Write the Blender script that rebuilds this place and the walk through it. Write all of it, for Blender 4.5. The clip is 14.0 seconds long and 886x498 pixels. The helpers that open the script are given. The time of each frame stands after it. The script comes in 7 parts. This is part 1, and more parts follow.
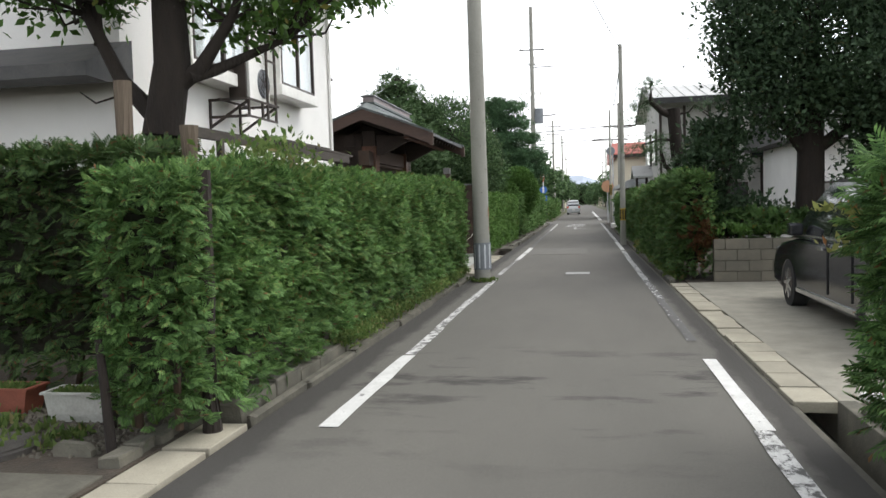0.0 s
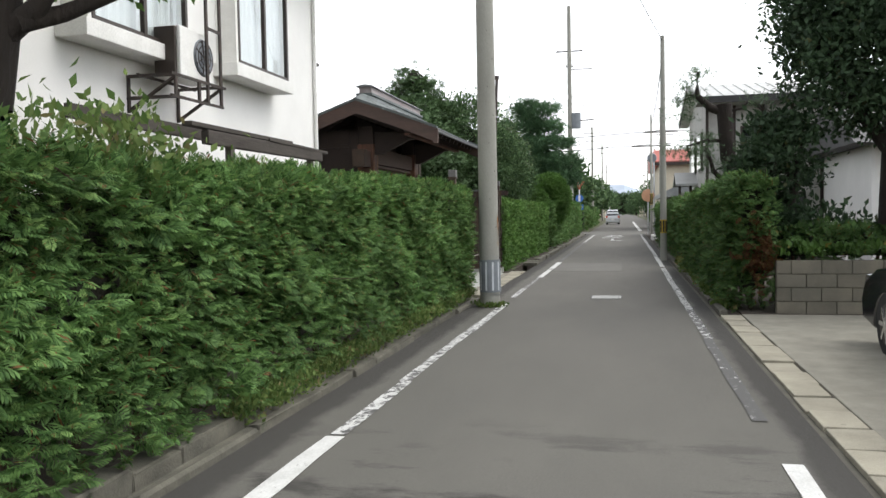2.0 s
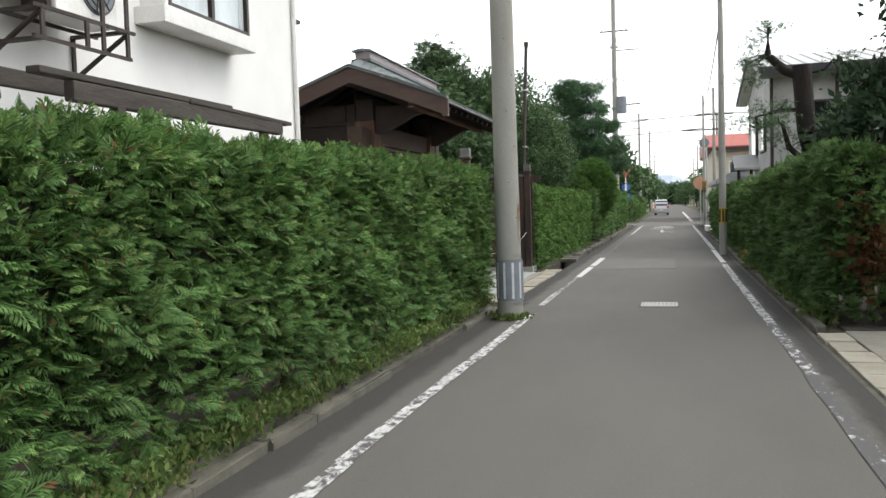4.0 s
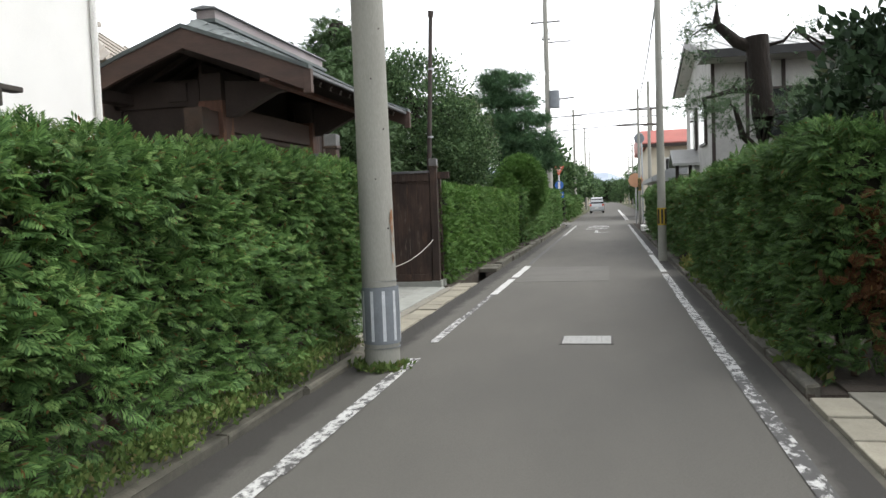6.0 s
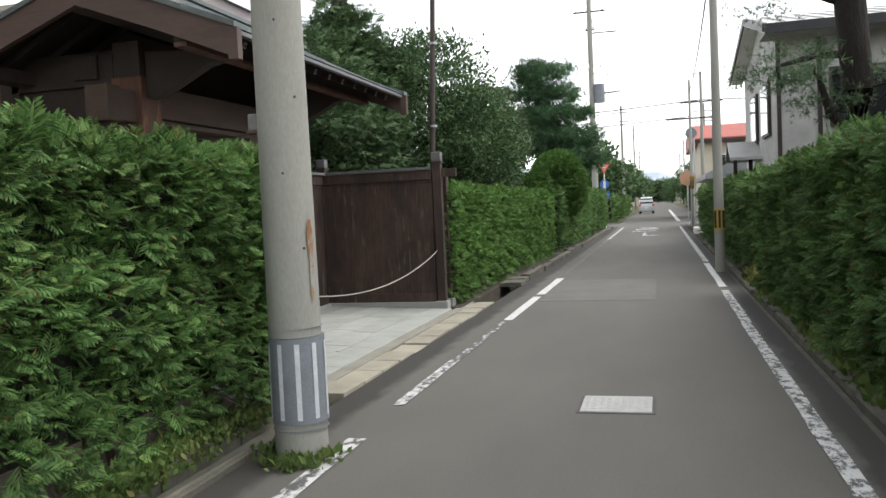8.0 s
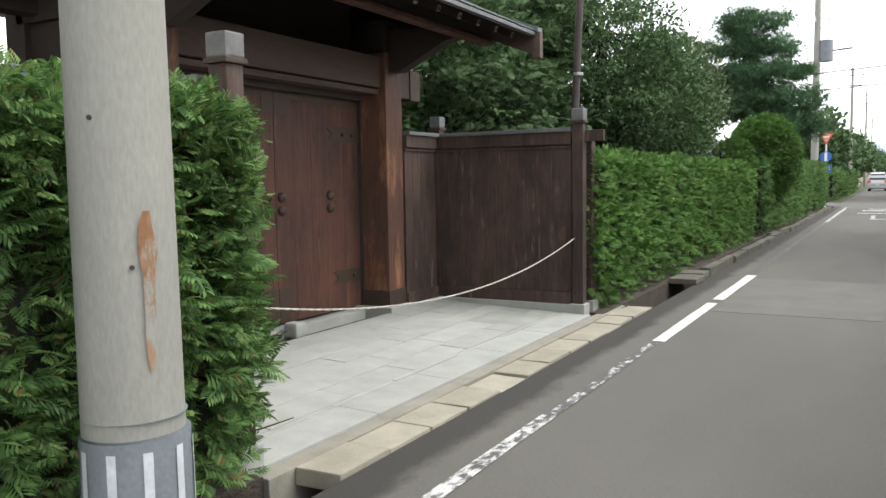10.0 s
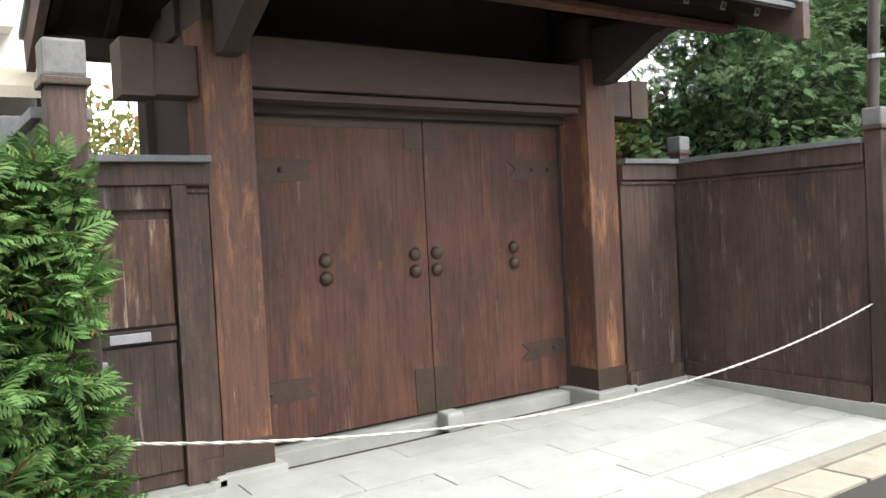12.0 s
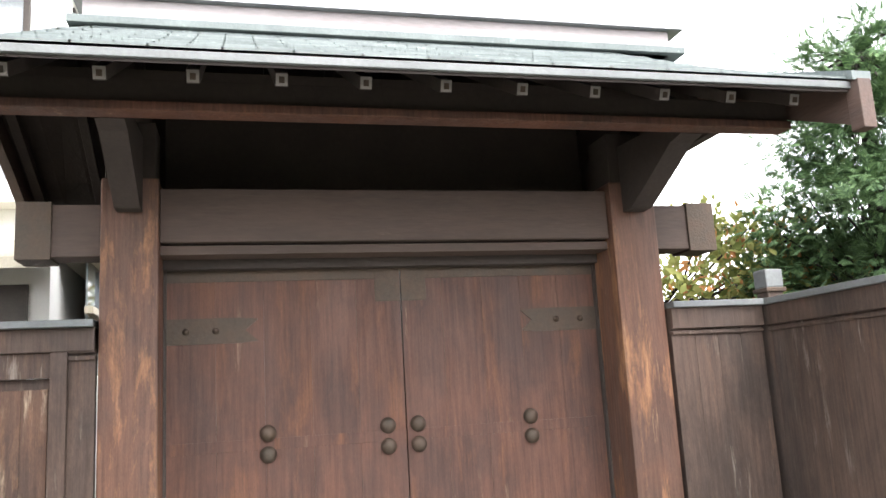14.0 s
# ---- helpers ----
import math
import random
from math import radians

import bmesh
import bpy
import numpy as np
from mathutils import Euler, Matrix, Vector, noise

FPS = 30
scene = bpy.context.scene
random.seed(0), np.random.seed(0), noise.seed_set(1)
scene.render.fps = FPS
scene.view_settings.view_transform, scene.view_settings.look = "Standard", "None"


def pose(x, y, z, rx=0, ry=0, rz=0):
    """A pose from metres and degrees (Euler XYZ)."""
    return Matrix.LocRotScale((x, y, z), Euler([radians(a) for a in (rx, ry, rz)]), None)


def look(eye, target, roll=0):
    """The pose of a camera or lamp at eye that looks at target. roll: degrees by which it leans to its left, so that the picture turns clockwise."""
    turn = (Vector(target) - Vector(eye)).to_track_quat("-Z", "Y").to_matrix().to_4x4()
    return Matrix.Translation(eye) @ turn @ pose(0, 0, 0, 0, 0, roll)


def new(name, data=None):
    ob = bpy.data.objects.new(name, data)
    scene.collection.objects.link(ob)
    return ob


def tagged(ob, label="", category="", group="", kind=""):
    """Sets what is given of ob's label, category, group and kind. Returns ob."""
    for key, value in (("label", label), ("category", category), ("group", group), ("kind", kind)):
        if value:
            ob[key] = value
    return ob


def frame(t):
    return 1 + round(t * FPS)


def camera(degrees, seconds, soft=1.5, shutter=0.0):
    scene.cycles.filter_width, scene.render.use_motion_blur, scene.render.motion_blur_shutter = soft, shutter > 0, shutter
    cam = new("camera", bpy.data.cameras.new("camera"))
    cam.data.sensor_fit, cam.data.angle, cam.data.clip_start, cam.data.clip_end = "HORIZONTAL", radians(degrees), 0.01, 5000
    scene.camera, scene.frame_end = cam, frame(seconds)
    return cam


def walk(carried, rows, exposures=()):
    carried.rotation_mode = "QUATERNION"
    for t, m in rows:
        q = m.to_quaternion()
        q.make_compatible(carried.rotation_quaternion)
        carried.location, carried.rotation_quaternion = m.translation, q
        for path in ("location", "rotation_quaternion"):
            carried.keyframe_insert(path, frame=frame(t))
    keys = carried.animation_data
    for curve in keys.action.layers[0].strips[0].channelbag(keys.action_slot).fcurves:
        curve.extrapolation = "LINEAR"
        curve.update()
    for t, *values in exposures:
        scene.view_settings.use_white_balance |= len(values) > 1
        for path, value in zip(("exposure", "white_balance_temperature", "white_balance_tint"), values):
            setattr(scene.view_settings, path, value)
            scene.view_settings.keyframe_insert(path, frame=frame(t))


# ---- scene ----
cam = camera(57.5, 14.0)
PATH = [
    (0, (-0.306, 0.795, 1.514), (-0.65, 2.762, 1.407), -1.7),
    (0.5, (-0.272, 1.493, 1.512), (-0.638, 3.456, 1.395), -1.8),
    (1, (-0.218, 2.171, 1.518), (-0.621, 4.127, 1.401), -1.9),
    (1.5, (-0.17, 2.876, 1.516), (-0.603, 4.826, 1.42), -1.2),
    (2, (-0.13, 3.559, 1.518), (-0.569, 5.508, 1.432), -1.0),
    (4.3, (-0.25, 6.863, 1.44), (-0.805, 8.782, 1.335), -1.8),
    (4.5, (-0.24, 7.2, 1.455), (-0.795, 9.12, 1.345), -1.8),
    (5, (-0.175, 7.85, 1.45), (-0.7, 9.777, 1.33), -1.8),
    (5.5, (-0.15, 8.6, 1.47), (-0.618, 10.54, 1.35), -1.9),
    (6, (-0.186, 9.4, 1.494), (-0.591, 11.357, 1.385), -2.1),
    (6.5, (-0.2, 10.13, 1.5), (-0.587, 12.092, 1.415), -2.5),
    (7, (-0.17, 10.81, 1.49), (-0.58, 12.767, 1.417), -2.9),
    (7.2, (-0.14, 11.05, 1.483), (-0.567, 13.003, 1.41), -3.0),
    (9.5, (-0.083, 14.165, 1.545), (-0.911, 15.977, 1.365), -1.1),
    (10, (-0.161, 14.853, 1.546), (-1.132, 16.593, 1.378), -0.9),
    (10.5, (-0.196, 15.502, 1.545), (-1.326, 17.144, 1.386), -1.2),
    (11, (-0.2, 16.146, 1.556), (-1.517, 17.64, 1.377), -2.0),
    (11.5, (-0.172, 16.828, 1.582), (-1.681, 18.129, 1.407), -2.7),
    (12, (-0.132, 17.479, 1.619), (-1.784, 18.605, 1.561), -2.9),
    (12.5, (-0.148, 18.126, 1.652), (-1.894, 19.099, 1.707), -3.7),
    (13, (-0.133, 18.654, 1.63), (-1.963, 19.445, 1.797), -4.0),
    (13.5, (-0.123, 19.218, 1.602), (-2.012, 19.803, 1.899), -3.8),
    (14, (-0.113, 19.867, 1.603), (-2.02, 20.361, 1.951), -3.3),
]
EXPOSURES = [(0, 1.23), (5, 1.36), (7.2, 1.36), (9.5, 1.58), (11, 2.0), (12, 2.4), (12.5, 2.65), (13.2, 3.0), (14, 3.1)]
walk(cam, [(t, look(eye, target, roll)) for t, eye, target, roll in PATH], EXPOSURES)

# ---- light ----
world = bpy.data.worlds.new("sky")
scene.world = world
world.use_nodes = True
wn = world.node_tree
wn.nodes.clear()
sky = wn.nodes.new("ShaderNodeTexSky")
sky.sky_type = "NISHITA"
sky.sun_disc = False
sky.sun_elevation = radians(59)
sky.sun_rotation = radians(72)
sky.air_density, sky.dust_density, sky.ozone_density = 1.0, 0.6, 1.0
grey = wn.nodes.new("ShaderNodeHueSaturation")
grey.inputs["Saturation"].default_value = 0.16
back = wn.nodes.new("ShaderNodeBackground")
back.inputs["Strength"].default_value = 0.15
wout = wn.nodes.new("ShaderNodeOutputWorld")
wn.links.new(sky.outputs[0], grey.inputs["Color"])
wn.links.new(grey.outputs[0], back.inputs["Color"])
wn.links.new(back.outputs[0], wout.inputs["Surface"])
sun = new("sun", bpy.data.lights.new("sun", "SUN"))
sun.data.energy, sun.data.angle, sun.data.color = 1.0, radians(50), (1.0, 0.97, 0.92)
sun.matrix_world = look((0, 0, 26), (-15, -5, 0))


# ---- materials ----
def material(name, base, other=None, rough=0.8, metal=0.0, scale=4.0, grain=60.0, stretch=(1, 1, 1), bump=0.3, depth=0.01, third=None, third_at=0.62, island=0.0, spec=0.4, soft=0.1):
    """Two colours mixed by a broad noise, a third in patches, and a fine grain that also gives relief."""
    m = bpy.data.materials.new(name)
    m.use_nodes = True
    nt = m.node_tree
    n, l = nt.nodes, nt.links
    b = n["Principled BSDF"]
    b.inputs["Roughness"].default_value = rough
    b.inputs["Metallic"].default_value = metal
    b.inputs["Specular IOR Level"].default_value = spec
    other = other or tuple(c * 0.72 for c in base)
    co = n.new("ShaderNodeTexCoord")
    mp = n.new("ShaderNodeMapping")
    mp.inputs["Scale"].default_value = stretch
    l.new(co.outputs["Object"], mp.inputs["Vector"])
    broad = n.new("ShaderNodeTexNoise")
    broad.inputs["Scale"].default_value, broad.inputs["Detail"].default_value, broad.inputs["Roughness"].default_value = scale, 8, 0.62
    fine = n.new("ShaderNodeTexNoise")
    fine.inputs["Scale"].default_value, fine.inputs["Detail"].default_value = grain, 4
    l.new(mp.outputs[0], broad.inputs["Vector"])
    l.new(mp.outputs[0], fine.inputs["Vector"])
    ramp = n.new("ShaderNodeMapRange")
    ramp.inputs["From Min"].default_value, ramp.inputs["From Max"].default_value = 0.32, 0.68
    l.new(broad.outputs["Fac"], ramp.inputs["Value"])
    mix = n.new("ShaderNodeMix")
    mix.data_type = "RGBA"
    mix.inputs["A"].default_value, mix.inputs["B"].default_value = (*base, 1), (*other, 1)
    l.new(ramp.outputs[0], mix.inputs["Factor"])
    colour = mix.outputs["Result"]
    if third:
        spots = n.new("ShaderNodeTexNoise")
        spots.inputs["Scale"].default_value, spots.inputs["Detail"].default_value, spots.inputs["Roughness"].default_value = scale * 1.7, 9, 0.7
        spots.inputs["Distortion"].default_value = 0.3
        l.new(mp.outputs[0], spots.inputs["Vector"])
        r2 = n.new("ShaderNodeMapRange")
        r2.inputs["From Min"].default_value, r2.inputs["From Max"].default_value = third_at, third_at + soft
        l.new(spots.outputs["Fac"], r2.inputs["Value"])
        m3 = n.new("ShaderNodeMix")
        m3.data_type = "RGBA"
        m3.inputs["B"].default_value = (*third, 1)
        l.new(colour, m3.inputs["A"])
        l.new(r2.outputs[0], m3.inputs["Factor"])
        colour = m3.outputs["Result"]
    shade = n.new("ShaderNodeMapRange")
    shade.inputs["To Min"].default_value, shade.inputs["To Max"].default_value = 0.78, 1.22
    l.new(fine.outputs["Fac"], shade.inputs["Value"])
    level = shade.outputs[0]
    if island:
        geo = n.new("ShaderNodeNewGeometry") if island > 0 else n.new("ShaderNodeObjectInfo")
        vary = n.new("ShaderNodeMapRange")
        vary.inputs["To Min"].default_value, vary.inputs["To Max"].default_value = 1 - abs(island), 1 + abs(island)
        l.new(geo.outputs["Random Per Island" if island > 0 else "Random"], vary.inputs["Value"])
        mul = n.new("ShaderNodeMath")
        mul.operation = "MULTIPLY"
        l.new(level, mul.inputs[0])
        l.new(vary.outputs[0], mul.inputs[1])
        level = mul.outputs[0]
    tint = n.new("ShaderNodeVectorMath")
    tint.operation = "SCALE"
    l.new(colour, tint.inputs[0])
    l.new(level, tint.inputs["Scale"])
    l.new(tint.outputs[0], b.inputs["Base Color"])
    if bump:
        bp = n.new("ShaderNodeBump")
        bp.inputs["Strength"].default_value, bp.inputs["Distance"].default_value = bump, depth
        l.new(fine.outputs["Fac"], bp.inputs["Height"])
        l.new(bp.outputs[0], b.inputs["Normal"])
    return m


def leaf_material(name, base, tip, odd, glow=0.3, odd_share=0.03, rough=0.7):
    """Leaves: each island takes its own shade between base and tip, a few are odd; some light passes through."""
    m = bpy.data.materials.new(name)
    m.use_nodes = True
    nt = m.node_tree
    n, l = nt.nodes, nt.links
    b = n["Principled BSDF"]
    b.inputs["Roughness"].default_value = rough
    b.inputs["Specular IOR Level"].default_value = 0.2
    geo = n.new("ShaderNodeNewGeometry")
    ramp = n.new("ShaderNodeValToRGB")
    e = ramp.color_ramp.elements
    e[0].color, e[1].color = (*odd, 1), (*tip, 1)
    e[0].position, e[1].position = 0.0, 1.0
    a = e.new(odd_share)
    a.color = (*base, 1)
    if odd_share > 0.005:
        a2 = e.new(odd_share * 0.8)
        a2.color = (*odd, 1)
    l.new(geo.outputs["Random Per Island"], ramp.inputs["Fac"])
    co = n.new("ShaderNodeTexCoord")
    patch = n.new("ShaderNodeTexNoise")
    patch.inputs["Scale"].default_value, patch.inputs["Detail"].default_value = 1.4, 4
    l.new(co.outputs["Object"], patch.inputs["Vector"])
    rng = n.new("ShaderNodeMapRange")
    rng.inputs["From Min"].default_value, rng.inputs["From Max"].default_value = 0.3, 0.7
    rng.inputs["To Min"].default_value, rng.inputs["To Max"].default_value = 0.7, 1.3
    l.new(patch.outputs["Fac"], rng.inputs["Value"])
    sc = n.new("ShaderNodeVectorMath")
    sc.operation = "SCALE"
    l.new(ramp.outputs["Color"], sc.inputs[0])
    l.new(rng.outputs[0], sc.inputs["Scale"])
    l.new(sc.outputs[0], b.inputs["Base Color"])
    tr = n.new("ShaderNodeBsdfTranslucent")
    l.new(sc.outputs[0], tr.inputs["Color"])
    mx = n.new("ShaderNodeMixShader")
    mx.inputs["Fac"].default_value = glow
    l.new(b.outputs[0], mx.inputs[1])
    l.new(tr.outputs[0], mx.inputs[2])
    l.new(mx.outputs[0], n["Material Output"].inputs["Surface"])
    return m


def worn_paint(name, share):
    """White road paint; the share of it that has worn away shows the asphalt."""
    m = material(name, (0.62, 0.62, 0.6), (0.5, 0.5, 0.48), rough=0.7, scale=8, grain=90, stretch=(1, 0.55, 1), bump=0.2, third=(0.085, 0.083, 0.08), third_at=0.62 - share, soft=0.1)
    return m


def glass_material(name, tint=(0.9, 0.95, 0.95), rough=0.02):
    m = bpy.data.materials.new(name)
    m.use_nodes = True
    b = m.node_tree.nodes["Principled BSDF"]
    b.inputs["Base Color"].default_value = (*tint, 1)
    b.inputs["Roughness"].default_value = rough
    b.inputs["Transmission Weight"].default_value = 1.0
    b.inputs["IOR"].default_value = 1.45
    return m


def weathered(name, base, dark, warm, pale, rough=0.62, warm_at=0.55, pale_at=0.6):
    """Old stained timber: blotched stain, warm worn patches, pale upright scratches and an upright grain."""
    m = bpy.data.materials.new(name)
    m.use_nodes = True
    nt = m.node_tree
    n, l = nt.nodes, nt.links
    b = n["Principled BSDF"]
    b.inputs["Specular IOR Level"].default_value = 0.3
    co = n.new("ShaderNodeTexCoord")
    info = n.new("ShaderNodeObjectInfo")
    shift = n.new("ShaderNodeVectorMath")
    shift.operation = "SCALE"
    shift.inputs[0].default_value = (0.0, 0.0, 9.0)
    l.new(info.outputs["Random"], shift.inputs["Scale"])
    moved = n.new("ShaderNodeVectorMath")
    moved.operation = "ADD"
    l.new(co.outputs["Object"], moved.inputs[0])
    l.new(shift.outputs[0], moved.inputs[1])

    def noise_of(scale, detail, stretch, rough=0.65, vector=None):
        mp = n.new("ShaderNodeMapping")
        mp.inputs["Scale"].default_value = stretch
        l.new(vector or co.outputs["Object"], mp.inputs["Vector"])
        t = n.new("ShaderNodeTexNoise")
        t.inputs["Scale"].default_value, t.inputs["Detail"].default_value, t.inputs["Roughness"].default_value = scale, detail, rough
        t.inputs["Distortion"].default_value = 0.25
        l.new(mp.outputs[0], t.inputs["Vector"])
        return t.outputs["Fac"]

    def ranged(value, a, c, lo=0.0, hi=1.0):
        r = n.new("ShaderNodeMapRange")
        r.inputs["From Min"].default_value, r.inputs["From Max"].default_value = a, c
        r.inputs["To Min"].default_value, r.inputs["To Max"].default_value = lo, hi
        l.new(value, r.inputs["Value"])
        return r.outputs[0]

    def product(a, c):
        k = n.new("ShaderNodeMath")
        k.operation = "MULTIPLY"
        l.new(a, k.inputs[0])
        l.new(c, k.inputs[1])
        return k.outputs[0]

    def mixed(f, a, c):
        x = n.new("ShaderNodeMix")
        x.data_type = "RGBA"
        l.new(f, x.inputs["Factor"])
        for key, v in (("A", a), ("B", c)):
            if isinstance(v, tuple):
                x.inputs[key].default_value = (*v, 1)
            else:
                l.new(v, x.inputs[key])
        return x.outputs["Result"]

    blotch = ranged(noise_of(2.1, 8, (1, 1, 0.55)), 0.36, 0.62)
    colour = mixed(blotch, base, dark)
    worn = noise_of(3.4, 9, (1.4, 1.4, 0.32), 0.7, moved.outputs[0])
    colour = mixed(ranged(worn, warm_at, warm_at + 0.13, 0, 0.85), colour, warm)
    scratch = ranged(noise_of(13, 7, (1, 1, 0.1), 0.72, moved.outputs[0]), pale_at - 0.02, pale_at + 0.13)
    where = ranged(noise_of(1.9, 7, (1, 1, 0.7), 0.6, moved.outputs[0]), 0.5, 0.62)
    colour = mixed(product(scratch, where), colour, pale)
    grain = noise_of(46, 4, (1, 1, 0.05))
    fine = noise_of(150, 3, (1, 1, 0.3))
    level = product(ranged(grain, 0.3, 0.7, 0.74, 1.26), ranged(fine, 0.25, 0.75, 0.85, 1.15))
    sc = n.new("ShaderNodeVectorMath")
    sc.operation = "SCALE"
    l.new(colour, sc.inputs[0])
    l.new(level, sc.inputs["Scale"])
    l.new(sc.outputs[0], b.inputs["Base Color"])
    l.new(ranged(worn, 0.4, 0.7, rough - 0.12, rough + 0.2), b.inputs["Roughness"])
    bp = n.new("ShaderNodeBump")
    bp.inputs["Strength"].default_value, bp.inputs["Distance"].default_value = 0.4, 0.006
    l.new(grain, bp.inputs["Height"])
    l.new(bp.outputs[0], b.inputs["Normal"])
    return m


ASPHALT = material("asphalt", (0.115, 0.11, 0.097), (0.09, 0.086, 0.076), rough=0.9, scale=0.9, grain=140, bump=0.35, depth=0.006, third=(0.06, 0.058, 0.056), third_at=0.7)


def asphalt_material(name, light, dark, stain):
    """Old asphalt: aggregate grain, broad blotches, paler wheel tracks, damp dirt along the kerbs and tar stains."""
    m = bpy.data.materials.new(name)
    m.use_nodes = True
    nt = m.node_tree
    n, l = nt.nodes, nt.links
    b = n["Principled BSDF"]
    b.inputs["Roughness"].default_value = 0.88
    b.inputs["Specular IOR Level"].default_value = 0.35
    co = n.new("ShaderNodeTexCoord")
    xyz = n.new("ShaderNodeSeparateXYZ")
    l.new(co.outputs["Object"], xyz.inputs[0])

    def noise_of(scale, detail, stretch=(1, 1, 1), rough=0.6):
        mp = n.new("ShaderNodeMapping")
        mp.inputs["Scale"].default_value = stretch
        l.new(co.outputs["Object"], mp.inputs["Vector"])
        t = n.new("ShaderNodeTexNoise")
        t.inputs["Scale"].default_value, t.inputs["Detail"].default_value, t.inputs["Roughness"].default_value = scale, detail, rough
        l.new(mp.outputs[0], t.inputs["Vector"])
        return t.outputs["Fac"]

    def ranged(value, a, c, lo=0.0, hi=1.0):
        r = n.new("ShaderNodeMapRange")
        r.inputs["From Min"].default_value, r.inputs["From Max"].default_value = a, c
        r.inputs["To Min"].default_value, r.inputs["To Max"].default_value = lo, hi
        l.new(value, r.inputs["Value"])
        return r.outputs[0]

    def maths(op, a, c):
        k = n.new("ShaderNodeMath")
        k.operation = op
        for i, v in enumerate((a, c)):
            if isinstance(v, (int, float)):
                k.inputs[i].default_value = v
            else:
                l.new(v, k.inputs[i])
        return k.outputs[0]

    def mixed(f, a, c):
        x = n.new("ShaderNodeMix")
        x.data_type = "RGBA"
        l.new(f, x.inputs["Factor"])
        for key, v in (("A", a), ("B", c)):
            if isinstance(v, tuple):
                x.inputs[key].default_value = (*v, 1)
            else:
                l.new(v, x.inputs[key])
        return x.outputs["Result"]

    blotch = ranged(noise_of(0.7, 9, (1, 0.35, 1)), 0.3, 0.7)
    colour = mixed(blotch, light, dark)
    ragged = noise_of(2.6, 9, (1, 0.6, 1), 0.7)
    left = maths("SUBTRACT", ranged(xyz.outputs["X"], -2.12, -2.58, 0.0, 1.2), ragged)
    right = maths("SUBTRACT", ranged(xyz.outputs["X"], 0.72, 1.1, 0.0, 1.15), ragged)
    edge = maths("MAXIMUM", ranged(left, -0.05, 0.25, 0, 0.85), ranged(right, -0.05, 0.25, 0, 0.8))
    tar = ranged(noise_of(1.1, 9, (0.7, 1.6, 1), 0.66), 0.54, 0.63, 0, 0.8)
    zone = maths("MULTIPLY", ranged(xyz.outputs["Y"], 4.6, 7.4), ranged(xyz.outputs["Y"], 9.6, 8.2))
    tar = maths("MULTIPLY", tar, zone)
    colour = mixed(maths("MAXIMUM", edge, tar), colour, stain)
    grain = noise_of(170, 3)
    stones = noise_of(55, 4, (1, 1, 1), 0.75)
    level = maths("MULTIPLY", ranged(grain, 0.25, 0.75, 0.72, 1.28), ranged(stones, 0.3, 0.7, 0.86, 1.14))
    sc = n.new("ShaderNodeVectorMath")
    sc.operation = "SCALE"
    l.new(colour, sc.inputs[0])
    l.new(level, sc.inputs["Scale"])
    l.new(sc.outputs[0], b.inputs["Base Color"])
    bp = n.new("ShaderNodeBump")
    bp.inputs["Strength"].default_value, bp.inputs["Distance"].default_value = 0.5, 0.006
    l.new(grain, bp.inputs["Height"])
    l.new(bp.outputs[0], b.inputs["Normal"])
    return m


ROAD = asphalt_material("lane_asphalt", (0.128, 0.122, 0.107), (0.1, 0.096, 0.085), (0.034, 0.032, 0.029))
ASPHALT_PATCH = material("asphalt_patch", (0.14, 0.135, 0.12), (0.115, 0.11, 0.1), rough=0.9, scale=2, grain=140, bump=0.3, depth=0.006)
ASPHALT_DARK = material("asphalt_dark", (0.045, 0.044, 0.04), (0.074, 0.071, 0.064), rough=0.85, scale=1.6, grain=120, bump=0.3, depth=0.006)
PAINT_FRESH = worn_paint("road_paint", 0.0)
PAINT_WORN = worn_paint("worn_road_paint", 0.155)
PAINT_FAINT = worn_paint("faint_road_paint", 0.22)
PAINT_GONE = worn_paint("nearly_gone_road_paint", 0.3)
CONCRETE = material("concrete", (0.27, 0.255, 0.21), (0.19, 0.18, 0.15), rough=0.9, scale=3, grain=80, third=(0.19, 0.18, 0.15), third_at=0.64, island=-0.1)
SLAB = material("tan_concrete_slab", (0.35, 0.325, 0.255), (0.26, 0.24, 0.19), rough=0.9, scale=3, grain=90, bump=0.3, third=(0.22, 0.2, 0.16), third_at=0.64, island=-0.1)
CONCRETE_OLD = material("mossy_concrete", (0.135, 0.126, 0.1), (0.075, 0.072, 0.058), rough=0.95, scale=4, grain=60, bump=0.5, third=(0.07, 0.08, 0.05), third_at=0.6, island=-0.15)
BLOCK = material("concrete_block", (0.15, 0.135, 0.105), (0.1, 0.094, 0.076), rough=0.95, scale=3, grain=90, bump=0.5, third=(0.09, 0.09, 0.07), third_at=0.63, island=-0.12)
GRANITE = material("granite_paving", (0.38, 0.39, 0.36), (0.3, 0.31, 0.28), rough=0.75, scale=3, grain=160, bump=0.15, third=(0.25, 0.25, 0.22), third_at=0.66, island=-0.09)
SOIL = material("soil", (0.075, 0.06, 0.045), (0.045, 0.038, 0.03), rough=1.0, scale=5, grain=40, bump=0.8, depth=0.03, third=(0.15, 0.14, 0.12), third_at=0.66)
GRASSY = material("grassy_ground", (0.07, 0.085, 0.035), (0.09, 0.08, 0.05), rough=1.0, scale=2, grain=30, bump=0.8, depth=0.03)
